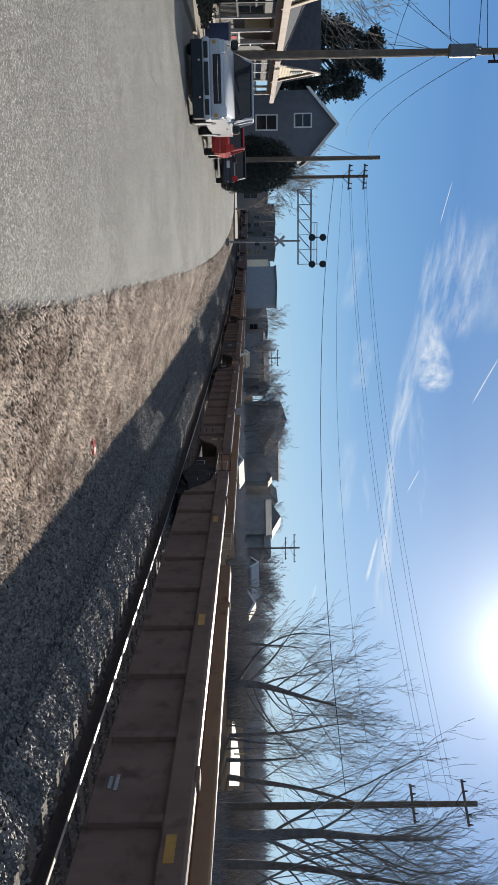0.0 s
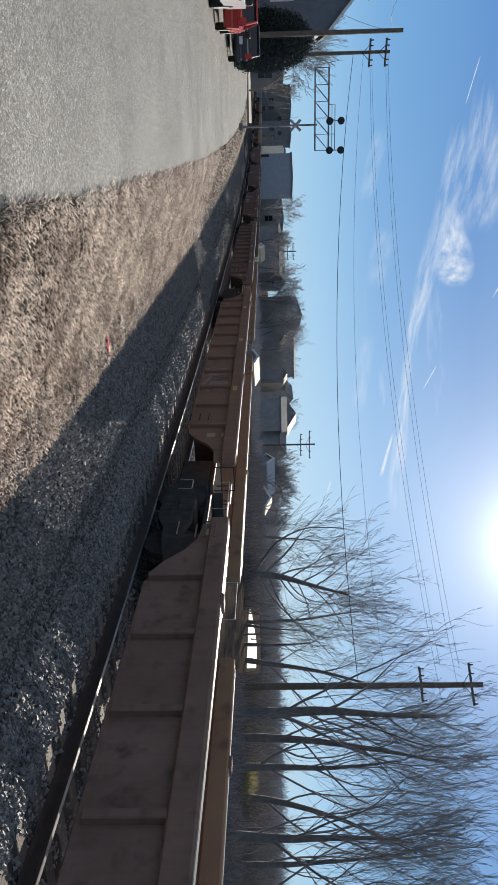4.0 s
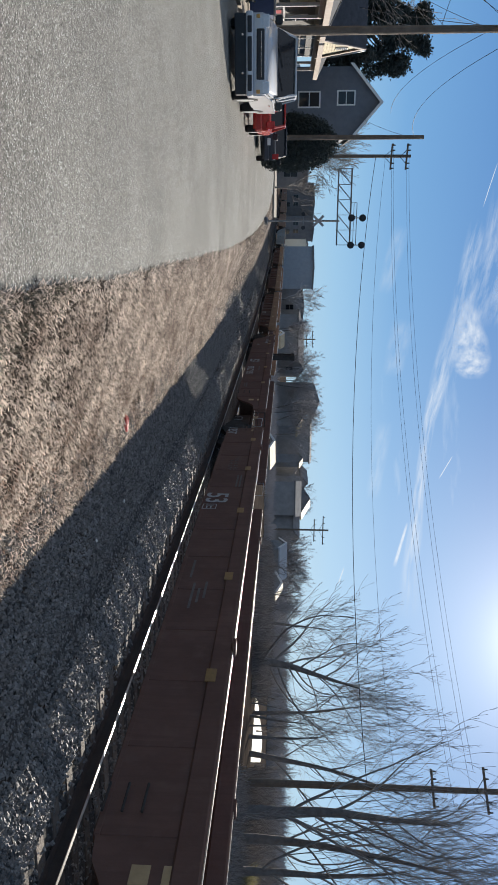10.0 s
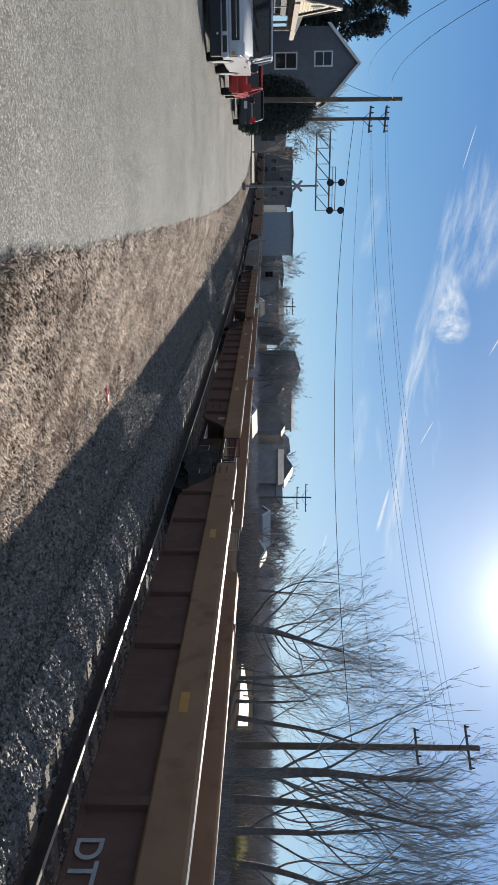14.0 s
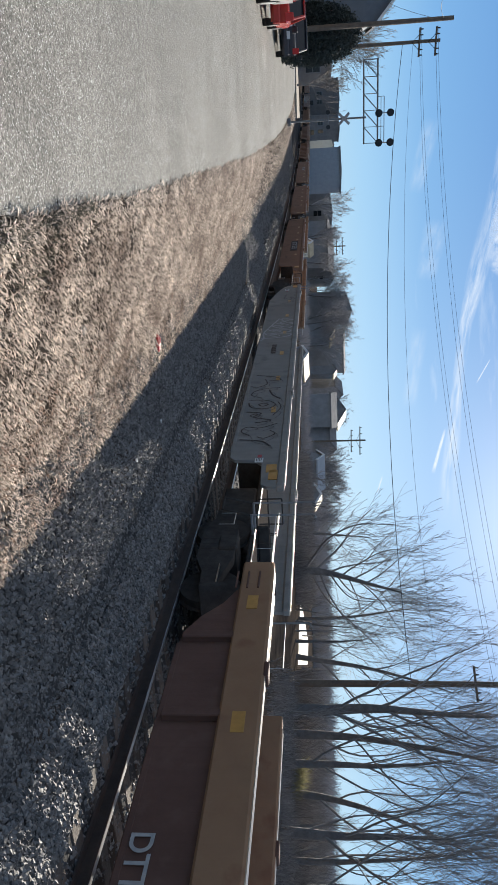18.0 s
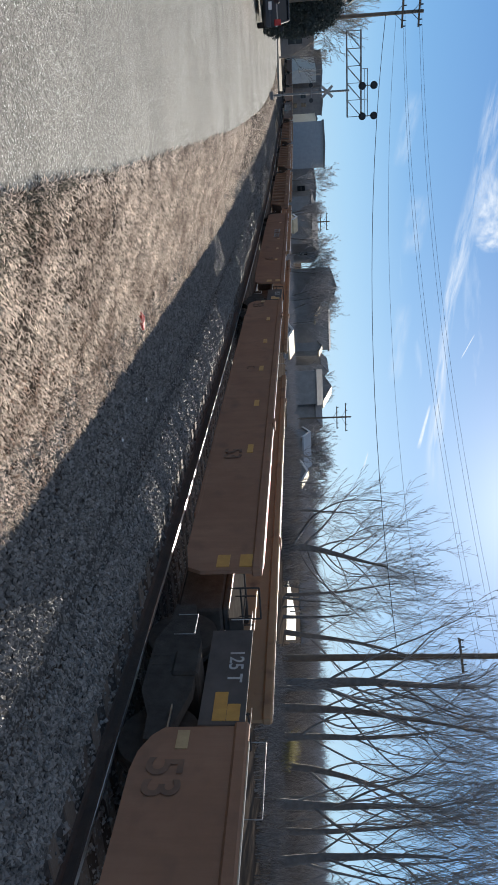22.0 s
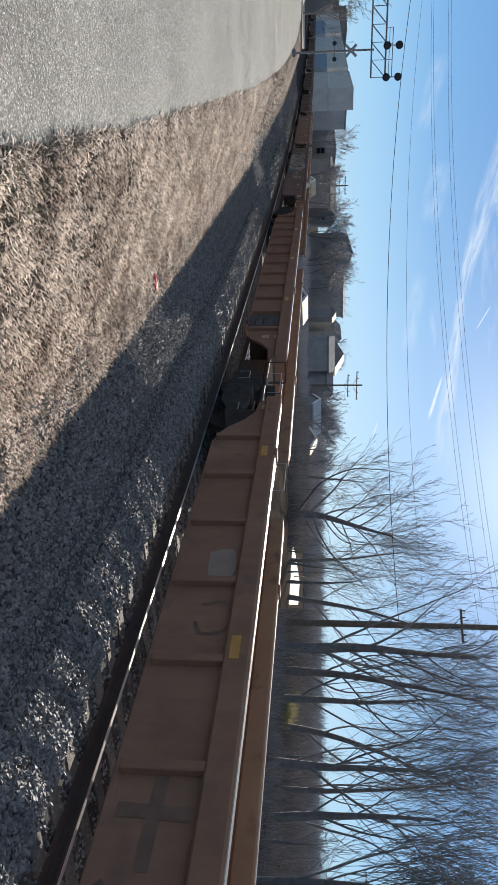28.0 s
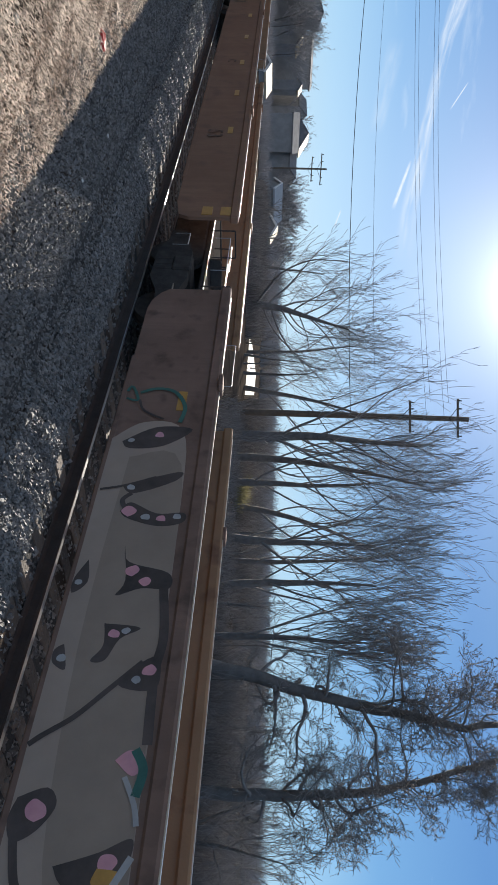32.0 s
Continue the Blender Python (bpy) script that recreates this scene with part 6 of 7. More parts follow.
def pillow(x0, x1, y0, y1, z0, z1, r):
    """A box with well rounded edges."""
    bm = boxes((x0, x1, y0, y1, z0, z1))
    r = min(r, (x1 - x0) * 0.45, (y1 - y0) * 0.45, (z1 - z0) * 0.45)
    bmesh.ops.bevel(bm, geom=list(bm.edges), offset=r, segments=3, profile=0.5, affect="EDGES")
    return bm


def vehicle(name, label, at, turn, prof, cabin, width, paint, lower=None, wheels=(), r=0.36, pickup=False):
    """prof: side outline of the body (x forward, z); cabin: outline of the glasshouse."""
    c = thing(name, label, "car" if not pickup else "pickup truck", "parked vehicles", pose(*at, 0, 0, turn))
    w = width / 2
    bm = prism(prof, "y", -w, w)
    bmesh.ops.bevel(bm, geom=[e for e in bm.edges if abs(e.verts[0].co.y - e.verts[1].co.y) < 1e-4], offset=0.07, segments=2, affect="EDGES")
    part("body", bm, paint, c, smooth=False)
    bm = prism(cabin, "y", -w + 0.1, w - 0.1)
    top = max(z for x, z in cabin)
    for v in bm.verts:
        if v.co.z > top - 0.1:
            v.co.y *= 0.84
    part("glasshouse", bm, GLASS, c, "dark tinted windows")
    xs = [x for x, z in cabin if z > top - 0.1]
    part("roof", boxes((min(xs) - 0.05, max(xs) + 0.05, -(w - 0.1) * 0.86, (w - 0.1) * 0.86, top - 0.02, top + 0.05), bevel=0.025), paint, c)
    base = min(z for x, z in cabin)
    xa, xb = min(x for x, z in cabin), max(x for x, z in cabin)
    for s in (-1, 1):
        for p_, q_, r_ in (((xb, s * (w - 0.1), base), (max(xs), s * (w - 0.1) * 0.85, top), 0.045), ((xa, s * (w - 0.1), base), (min(xs), s * (w - 0.1) * 0.85, top), 0.05), (((xa + xb) / 2, s * (w - 0.09), base), ((min(xs) + max(xs)) / 2, s * (w - 0.1) * 0.86, top), 0.04)):
            part("pillar", rods([(p_, q_, r_)], 6), paint, c)
        part("mirror", boxes((xb - 0.35, xb - 0.12, min(s * w, s * (w + 0.24)), max(s * w, s * (w + 0.24)), base + 0.02, base + 0.24), bevel=0.04), BLACK, c)
        part("door_handle", boxes(((xa + xb) / 2 - 0.1, (xa + xb) / 2 + 0.1, min(s * w, s * (w + 0.03)), max(s * w, s * (w + 0.03)), base - 0.18, base - 0.13)), CHROME, c)
    front, rear = max(x for x, z in prof), min(x for x, z in prof)
    zl = 0.55 * base + 0.25
    for s in (-1, 1):
        a_, b_ = (0.36, 0.05) if pickup else (0.5, 0.06)
        part("headlight", boxes((front - 0.1, front + 0.03, min(s * (w - a_), s * (w - b_)), max(s * (w - a_), s * (w - b_)), zl, zl + 0.2), bevel=0.03), LAMP_CLEAR, c)
        part("tail_light", boxes((rear - 0.015, rear + 0.1, min(s * (w - 0.3), s * (w - 0.05)), max(s * (w - 0.3), s * (w - 0.05)), zl + 0.05, zl + 0.35), bevel=0.02), LAMP_RED, c)
    if pickup:
        bm = prism([(1.1, 1.0), (1.1, 1.32), (1.7, 1.28), (2.35, 1.19), (2.68, 1.1), (2.83, 0.98)], "y", -w + 0.05, w - 0.05)
        bmesh.ops.bevel(bm, geom=[e for e in bm.edges if abs(e.verts[0].co.y - e.verts[1].co.y) < 1e-4], offset=0.09, segments=3, affect="EDGES")
        part("hood", bm, paint, c, "silver-white rounded hood", True)
        part("front_fascia", pillow(front - 0.14, front + 0.02, -w + 0.03, w - 0.03, 0.66, 1.03, 0.06), paint, c, "", True)
        part("grille", pillow(front - 0.03, front + 0.04, -0.62, 0.62, 0.76, 0.98, 0.05), BLACK, c, "black rounded grille opening", True)
        part("grille_bar", boxes((front + 0.036, front + 0.048, -0.55, 0.55, 0.885, 0.897)), CHROME, c)
        part("front_bumper", pillow(front - 0.1, front + 0.14, -w - 0.02, w + 0.02, 0.48, 0.68, 0.06), paint, c, "silver front bumper", True)
        for q0, q1 in ((-w + 0.1, -0.5), (-0.42, 0.42), (0.5, w - 0.1)):
            part("lower_grille", pillow(front + 0.1, front + 0.15, q0, q1, 0.525, 0.645, 0.04), BLACK, c, "black bumper opening", True)
        for s in (-1, 1):
            part("turn_lamp", boxes((front - 0.02, front + 0.035, min(s * (w - 0.15), s * (w - 0.05)), max(s * (w - 0.15), s * (w - 0.05)), 0.76, 0.86), bevel=0.015), YELLOW, c, "amber turn lamp")
            part("tow_hook", boxes((front + 0.0, front + 0.16, min(s * 0.42, s * 0.5), max(s * 0.42, s * 0.5), 0.36, 0.42), bevel=0.02), CHROME, c)
        part("air_dam", boxes((front - 0.25, front + 0.08, -w + 0.03, w - 0.03, 0.18, 0.5), bevel=0.02), BLACK, c)
        part("wiper", rods([((1.3, -0.5, 1.32), (1.08, 0.1, 1.46), 0.012), ((1.3, 0.1, 1.32), (1.08, 0.7, 1.46), 0.012)], 5), BLACK, c)
    else:
        part("grille", boxes((front - 0.08, front + 0.02, -w + 0.52, w - 0.52, zl - 0.12, zl + 0.22), bevel=0.02), BLACK, c)
        part("grille_bar", boxes((front + 0.005, front + 0.035, -w + 0.52, w - 0.52, zl + 0.02, zl + 0.08)), CHROME, c)
        part("front_bumper", boxes((front - 0.12, front + 0.1, -w + 0.02, w - 0.02, 0.42, zl - 0.14), bevel=0.05), lower or paint, c)
    part("rear_bumper", boxes((rear - 0.1, rear + 0.12, -w + 0.02, w - 0.02, 0.42, zl - 0.1), bevel=0.05), lower or paint, c)
    part("number_plate", boxes((rear - 0.12, rear - 0.1, -0.16, 0.16, 0.6, 0.75)), TRIM, c)
    for x in wheels:
        for s in (-1, 1):
            bm = bmesh.new()
            bmesh.ops.create_cone(bm, cap_ends=True, segments=24, radius1=r, radius2=r, depth=0.24, matrix=pose(0, 0, 0, 90))
            bmesh.ops.bevel(bm, geom=[e for e in bm.edges if len(e.link_faces) == 2 and any(len(f.verts) > 8 for f in e.link_faces)], offset=0.03, segments=2, affect="EDGES")
            t = part("tyre", bm, RUBBER, c)
            t.matrix_basis = pose(x, s * (w - 0.1), r)
            bm = bmesh.new()
            bmesh.ops.create_cone(bm, cap_ends=True, segments=20, radius1=r * 0.62, radius2=r * 0.62, depth=0.25, matrix=pose(0, 0, 0, 90))
            rm_ = part("rim", bm, ALU, t)
    return c


TRUCK = [(-2.9, 0.5), (-2.9, 1.22), (-0.9, 1.22), (1.2, 1.22), (2.7, 1.04), (2.85, 0.95), (2.85, 0.5), (2.3, 0.42), (-2.4, 0.42)]
CAB = [(-0.9, 1.2), (-0.75, 1.8), (0.5, 1.82), (1.3, 1.29)]
vehicle("pickup_truck", "white pickup with a dark lower body parked facing the viewer", (-9.2, 23.6, 0.03), -76, TRUCK, CAB, 2.02, CAR_WHITE, BLACK, (-1.9, 1.85), 0.4, True)
SEDAN = [(-2.3, 0.45), (-2.35, 0.95), (-1.9, 1.0), (1.0, 0.98), (2.2, 0.82), (2.3, 0.6), (2.25, 0.35), (-2.2, 0.35)]
SCAB = [(-1.75, 0.97), (-1.1, 1.45), (0.2, 1.47), (1.05, 0.97)]
vehicle("sedan", "red car parked with its tail lamps to the viewer", (-10.2, 29.8, 0.03), 105, SEDAN, SCAB, 1.82, CAR_RED, None, (-1.4, 1.4), 0.33)
vehicle("dark_sedan", "dark car parked at the kerb", (-11.75, 39.3, 0.03), 106, SEDAN, SCAB, 1.7, CAR_DARK, None, (-1.4, 1.4), 0.35)

# ---- houses on the far side of the road ----
GABLE = mat("cream_clapboard", (0.56, 0.48, 0.33), (0.47, 0.4, 0.27), 0.8, scale=2, bump=0.2)
# dark colour that stands in for the shade under the porch roof
SHADY = mat("porch_shade_paint", (0.1, 0.095, 0.09), (0.065, 0.06, 0.058), 0.8, scale=2, bump=0.2)
BLUEGREY = mat("blue_grey_siding", (0.148, 0.162, 0.184), (0.117, 0.13, 0.148), 0.8, scale=2, bump=0.2)
PALEPOST = mat("aged_pale_post", (0.4, 0.39, 0.37), (0.3, 0.29, 0.28), 0.7, scale=4, bump=0.2)
TANTRIM = mat("aged_tan_trim", (0.34, 0.27, 0.22), (0.26, 0.205, 0.17), 0.7, scale=3, bump=0.1)
gabled("grey_house", "two-storey grey house with white window frames", polar(-19.2, 58, 0.1), 14, 4.6, 9, 5.9, 7.9, BLUEGREY, ROOF, [(-0.3, 5.5, 0.8, 1.1), (-0.2, 2.9, 0.9, 1.4)], overhang=0.2)
gabled("grey_house", "low dark-roofed grey house beside the tall one", polar(-22.6, 57, 0.1), 104, 7, 4.2, 3.6, 6.4, BLUEGREY, ROOF, [], overhang=0.2)


def porch_house(label, at, w, peak, z0=3.05, dark=3, turn=102, gable=3.1, half=2.25):
    """Front on local -y: an open railed porch under a long roof, a small steep gable over its near half."""
    h = thing("porch_house", label, "house", "porch houses", pose(*at, 0, 0, turn))
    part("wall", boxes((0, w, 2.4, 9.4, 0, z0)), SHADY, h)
    ridge = z0 + 2.3
    for s, (y0, y1) in ((-1, (-0.35, 4.6)), (1, (4.6, 9.8))):
        z_a, z_b = (z0 - 0.05, ridge) if s < 0 else (ridge, z0 - 0.05)
        part("roof", prism([(y0, z_a), (y1, z_b), (y1, z_b + 0.16), (y0, z_a + 0.16)], "x", -0.35, w + 0.35), ROOF, h, "dark shingled roof slope")
    for x in (0.0, w - 0.12):
        part("end_gable", prism([(0.0, z0), (4.6, ridge - 0.02), (9.4, z0)], "x", x, x + 0.12), GABLE, h)
    k = (peak - z0) / half
    for s in (-1, 1):
        e = gable + s * (half + 0.15)
        part("gable_roof", prism([(e, z0 - k * 0.15), (gable, peak), (gable, peak + 0.14), (e, z0 - k * 0.15 + 0.14)], "y", -0.38, 4.2), ROOF, h)
        part("barge_board", prism([(e, z0 - k * 0.15 - 0.12), (gable, peak - 0.14), (gable, peak + 0.15), (e, z0 - k * 0.15 + 0.15)], "y", -0.43, -0.382), TANTRIM, h, "pale painted barge board")
    n = 15
    for i in range(n):
        za, zb = z0 + (peak - z0) * i / n, z0 + (peak - z0) * (i + 1) / n - 0.012
        hw = half * (1 - (i + 0.5) / n)
        part("siding_board", boxes((gable - hw, gable + hw, -0.34, -0.2, za, zb)), GABLE, h)
    vent = part("gable_vent", boxes((gable - 0.18, gable + 0.18, -0.4, -0.345, z0 + 0.7, z0 + 1.3), bevel=0.01), TRIM, h)
    part("vent_slats", boxes(*[(gable - 0.14, gable + 0.14, -0.415, -0.402, z0 + 0.75 + j * 0.09, z0 + 0.8 + j * 0.09) for j in range(6)]), ROOF, vent)
    part("fascia", boxes((-0.3, w + 0.3, -0.44, -0.36, z0 - 0.16, z0 + 0.1), bevel=0.01), TANTRIM, h, "pale painted porch fascia")
    part("beam", boxes((0, w, 0.0, 0.14, z0 - 0.34, z0 - 0.02)), TANTRIM, h)
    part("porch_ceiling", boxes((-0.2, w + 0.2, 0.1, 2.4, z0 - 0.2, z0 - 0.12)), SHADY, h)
    part("wall_panel", boxes((w * 0.36, w * 0.5, 2.3, 2.396, 1.5, z0 - 0.25)), GABLE, h, "cream clapboard panel")
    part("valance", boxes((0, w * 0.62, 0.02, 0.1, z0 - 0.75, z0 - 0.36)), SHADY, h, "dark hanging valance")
    part("mid_rail", boxes((0, w * 0.55, 0.03, 0.09, 1.95, 2.02)), BLACK, h)
    part("porch_floor", boxes((0, w, 0, 2.4, 0, 0.4), bevel=0.02), CONCRETE, h)
    m = int(w / 1.9)
    for i in range(m + 1):
        x = 0.05 + (w - 0.2) * i / m
        part("porch_post", boxes((x, x + 0.13, 0.0, 0.13, 0.4, z0 - 0.34), bevel=0.01), BLACK if i < dark else PALEPOST, h, "dark porch post" if i < dark else "pale porch post")
        if i < m and i != dark:
            x1 = 0.05 + (w - 0.2) * (i + 1) / m
            r = part("porch_rail", boxes((x + 0.13, x1, 0.03, 0.1, 1.25, 1.32)), BLACK if i < dark else PALEPOST, h)
            part("lower_rail", boxes((x + 0.13, x1, 0.03, 0.1, 0.55, 0.6)), BLACK if i < dark else PALEPOST, h)
            q = int((x1 - x) / 0.16)
            for j in range(q):
                xb = x + 0.2 + j * 0.16
                part("baluster", boxes((xb, xb + 0.03, 0.05, 0.08, 0.6, 1.25)), BLACK if i < dark else PALEPOST, r)
    door = part("front_door", boxes((w * 0.55, w * 0.55 + 0.95, 2.34, 2.4, 0.4, 2.45), bevel=0.01), BRICK, h, "dark red front door")
    part("door_knob", rods([((w * 0.55 + 0.85, 2.28, 1.4), (w * 0.55 + 0.85, 2.34, 1.4), 0.035)], 8), CHROME, door)
    for x in (w * 0.18, w * 0.8):
        f = part("window", boxes((x - 0.6, x + 0.6, 2.32, 2.4, 1.1, 2.5), bevel=0.01), TRIM, h, "white framed window")
        part("pane", boxes((x - 0.5, x + 0.5, 2.305, 2.318, 1.83, 2.42)), GLASS, f)
        part("pane", boxes((x - 0.5, x + 0.5, 2.305, 2.318, 1.18, 1.77)), GLASS, f)
    return h


porch_house("cream gabled house with a dark railed front porch", (-12.6, 21.5, 0.1), 12.4, 5.1, dark=4)
porch_house("cream gabled house with a white front porch", (-15.6, 35.4, 0.1), 11.0, 5.1, dark=0, gable=2.6, half=2.0)


def evergreen(name, label, at, w, h, seed, n=2600, dome=False):
    """Leaves gathered in clumps along a few limbs; a dome is clipped and dense."""
    rng = random.Random(seed)
    t = thing(name, label, "tree" if not dome else "shrub", "", pose(*at))
    limbs = [((0, 0, -0.2), (0, 0, h * 0.8), 0.2, 0.06)]
    clumps = []
    if dome:
        clumps = [(Vector((0, 0, h * 0.45)), 1.0)]
    else:
        for i in range(90):
            u = rng.uniform(0.3, 1.0)
            r = w * (0.25 + 0.75 * math.sin(math.pi * min(1, (u - 0.2) * 1.15))) * rng.uniform(0.3, 1.0)
            a = rng.uniform(0, 6.28)
            c = Vector((r * math.cos(a), r * math.sin(a), h * u))
            clumps.append((c, rng.uniform(0.35, 0.8)))
            limbs.append(((0, 0, max(h * u - r * 0.8, h * 0.15)), tuple(c), 0.07, 0.02))
    part("trunk", rods(limbs, 6), BARK, t)
    v, f = [], []
    L, W = (0.13, 0.04) if dome else (0.24, 0.07)
    for i in range(n):
        c, s = clumps[i % len(clumps)]
        d0 = Vector((rng.gauss(0, 1), rng.gauss(0, 1), rng.gauss(0, 1))).normalized()
        if dome:
            p = Vector((d0.x * w, d0.y * w, h * 0.42 + d0.z * h * 0.58)) * rng.uniform(0.9, 1.02)
            if p.z < 0.03:
                continue
        else:
            p = c + d0 * s * rng.uniform(0.2, 1.0) ** 0.5
        for k in range(3):
            d = Vector((rng.gauss(0, 1), rng.gauss(0, 1), rng.gauss(0, 0.8))).normalized()
            e = d.orthogonal().normalized() * W
            q = p + Vector((rng.gauss(0, 0.1), rng.gauss(0, 0.1), rng.gauss(0, 0.1)))
            m = len(v)
            v += [tuple(q), tuple(q + d * L * 0.5 + e), tuple(q + d * L), tuple(q + d * L * 0.5 - e)]
            f.append((m, m + 1, m + 2, m + 3))
    obj("crown", v, f, LEAFGREEN, t)
    if dome:
        bm = bmesh.new()
        bmesh.ops.create_icosphere(bm, subdivisions=3, radius=1.0)
        for q in bm.verts:
            k = 0.9 + 0.04 * math.sin(q.co.x * 9) * math.sin(q.co.z * 7)
            q.co = Vector((q.co.x * w * k, q.co.y * w * k, max(h * 0.42 + q.co.z * h * 0.58 * k, 0.0)))
        part("inner_foliage", bm, LEAFGREEN, t, smooth=True)
    return t


LEAFGREEN = mat("dark_evergreen", (0.048, 0.0567, 0.0468), (0.0225, 0.0297, 0.0252), 0.7, scale=1.5, bump=0, island=0.5)
evergreen("evergreen_tree", "dark evergreen tree behind the houses", polar(-23.4, 66, 0.0), 3.2, 11.9, 5, 13000)
evergreen("round_shrub", "large dark rounded evergreen shrub by the pole", polar(-16.6, 47, 0.0), 1.45, 4.3, 6, 14000, True)


# ---- clutter by the porch ----
def porch_spot(u, v):
    """u metres along the first porch, v metres out from its front."""
    a = radians(102)
    return -12.6 + math.cos(a) * u + math.sin(a) * v, 21.5 + math.sin(a) * u - math.cos(a) * v


BLUE_PLASTIC = mat("dark_blue_plastic", (0.04, 0.07, 0.16), (0.03, 0.05, 0.12), 0.45, scale=5, bump=0.1)
x_, y_ = porch_spot(7.2, 0.75)
bin_ = thing("wheeled_bin", "dark blue wheeled bin with a pale rim before the porch", "rubbish bin", "", pose(x_, y_, 0.1, 0, 0, 102))
part("body", prism([(-0.27, 0.08), (-0.31, 0.95), (0.31, 0.95), (0.27, 0.08)], "y", -0.3, 0.3), BLUE_PLASTIC, bin_)
part("lid", boxes((-0.34, 0.34, -0.36, 0.34, 0.95, 1.03), bevel=0.03), ALU, bin_, "pale grey lid")
for w_ in (-0.25, 0.25):
    bm = bmesh.new()
    bmesh.ops.create_cone(bm, cap_ends=True, segments=14, radius1=0.1, radius2=0.1, depth=0.06, matrix=pose(w_, 0.3, 0.1, 0, 90))
    part("wheel", bm, RUBBER, bin_)


def porch_chair(u, v, turn, colour, label):
    x, y = porch_spot(u, v)
    c = thing("porch_chair", label, "chair", "chairs on the porch", pose(x, y, 0.5, 0, 0, turn))
    part("seat", boxes((-0.26, 0.26, -0.26, 0.26, 0.4, 0.45), bevel=0.015), colour, c)
    part("backrest", boxes((-0.26, 0.26, 0.22, 0.27, 0.45, 0.95), bevel=0.02), colour, c)
    for a in (-0.23, 0.23):
        part("armrest", boxes((a - 0.03, a + 0.03, -0.24, 0.22, 0.62, 0.66), bevel=0.01), colour, c)
        for b in (-0.23, 0.23):
            part("leg", boxes((a - 0.02, a + 0.02, b - 0.02, b + 0.02, 0, 0.4 if b > 0 else 0.62)), colour, c)


porch_chair(2.6, -1.3, 95, BLACK, "dark chair on the shaded porch")
porch_chair(4.6, -1.4, 110, TRIM, "white chair on the shaded porch")
x_, y_ = porch_spot(5.9, -1.1)
box_ = thing("storage_box", "white storage box on the porch", "storage box", "", pose(x_, y_, 0.5, 0, 0, 102))
part("body", boxes((-0.5, 0.5, -0.3, 0.3, 0, 0.7), bevel=0.02), TRIM, box_)
part("lid", boxes((-0.53, 0.53, -0.33, 0.33, 0.7, 0.78), bevel=0.02), TRIM, box_)
RED_CLOTH = mat("red_cloth", (0.45, 0.08, 0.08), (0.35, 0.05, 0.05), 0.9, scale=6, bump=0.2)
x_, y_ = porch_spot(8.6, 0.5)
flag = thing("garden_flag", "small red garden flag on a thin stake", "flag", "", pose(x_, y_, 0.1, 0, 0, 95))
part("stake", rods([((0, 0, 0), (0, 0, 1.25), 0.012)], 6), IRON, flag)
part("cloth", boxes((0.02, 0.36, -0.004, 0.004, 0.75, 1.2)), RED_CLOTH, flag)
rb = random.Random(31)
for u_ in (0.8, 1.9, 3.0, 4.2, 5.3, 9.6, 10.7):
    # low clipped plants along the porch
    x_, y_ = porch_spot(u_, 0.55)
    evergreen("low_plant", "low olive green plant along the porch", (x_, y_, 0.08), rb.uniform(0.14, 0.24), rb.uniform(0.22, 0.4), 400 + int(u_ * 10), 260, True)

# ---- cracks in the road ----
TAR = mat("tar_seam", (0.05, 0.048, 0.045), (0.03, 0.03, 0.028), 0.8, scale=4, bump=0.3)


def crack(pts, width, seed):
    rng = random.Random(seed)
    line = smooth_line(pts, 14)
    v, f = [], []
    for i, (x, y) in enumerate(line):
        l_, r_ = float(np.interp(y, [q[1] for q in SL], [q[0] for q in SL])), float(np.interp(y, [q[1] for q in SR], [q[0] for q in SR]))
        u = (x - l_) / (r_ - l_)
        z = 0.05 * (1 - (2 * u - 1) ** 2) + 0.004
        w = width * rng.uniform(0.3, 1.0)
        j = rng.uniform(-0.015, 0.015)
        p, q = line[max(i - 1, 0)], line[min(i + 1, len(line) - 1)]
        n = math.hypot(q[0] - p[0], q[1] - p[1])
        nx, ny = -(q[1] - p[1]) / n, (q[0] - p[0]) / n
        v += [(x + nx * (j - w), y + ny * (j - w), z), (x + nx * (j + w), y + ny * (j + w), z)]
        if i:
            f.append((2 * i - 2, 2 * i - 1, 2 * i + 1, 2 * i))
    return tagged(obj("road_crack", v, f, TAR), kind="structure")


crack([(-8.4, 8.3), (-6.5, 8.15), (-4.3, 8.1), (-2.4, 8.0), (-1.3, 8.05)], 0.006, 1)
crack([(-7.6, 11.2), (-7.0, 12.0), (-6.7, 12.6), (-6.2, 12.3)], 0.012, 2)
crack([(-9.2, 15.0), (-9.0, 16.4), (-8.9, 18.0), (-9.3, 20.0)], 0.014, 3)
crack([(-6.3, 12.3), (-5.6, 13.4), (-5.8, 15.0), (-5.2, 17.5)], 0.006, 4)
crack([(-12.4, 30.0), (-12.6, 33.0), (-13.4, 37.0)], 0.02, 5)

# ---- small things on the verge ----
RED_PLASTIC = mat("red_plastic", (0.6, 0.05, 0.04), (0.45, 0.03, 0.03), 0.5, scale=20, bump=0.3)
lt = thing("litter", "crumpled red plastic wrapper on the dead grass", "litter", "", pose(0.8, 11.5, float(ground_z(0.8, 11.5)) + 0.05))
bm = bmesh.new()
bmesh.ops.create_icosphere(bm, subdivisions=2, radius=0.09)
rl = random.Random(3)
for v_ in bm.verts:
    v_.co = Vector((v_.co.x * 1.5, v_.co.y * 0.9, v_.co.z * 0.5)) * rl.uniform(0.75, 1.2)
part("wrapper", bm, RED_PLASTIC, lt)


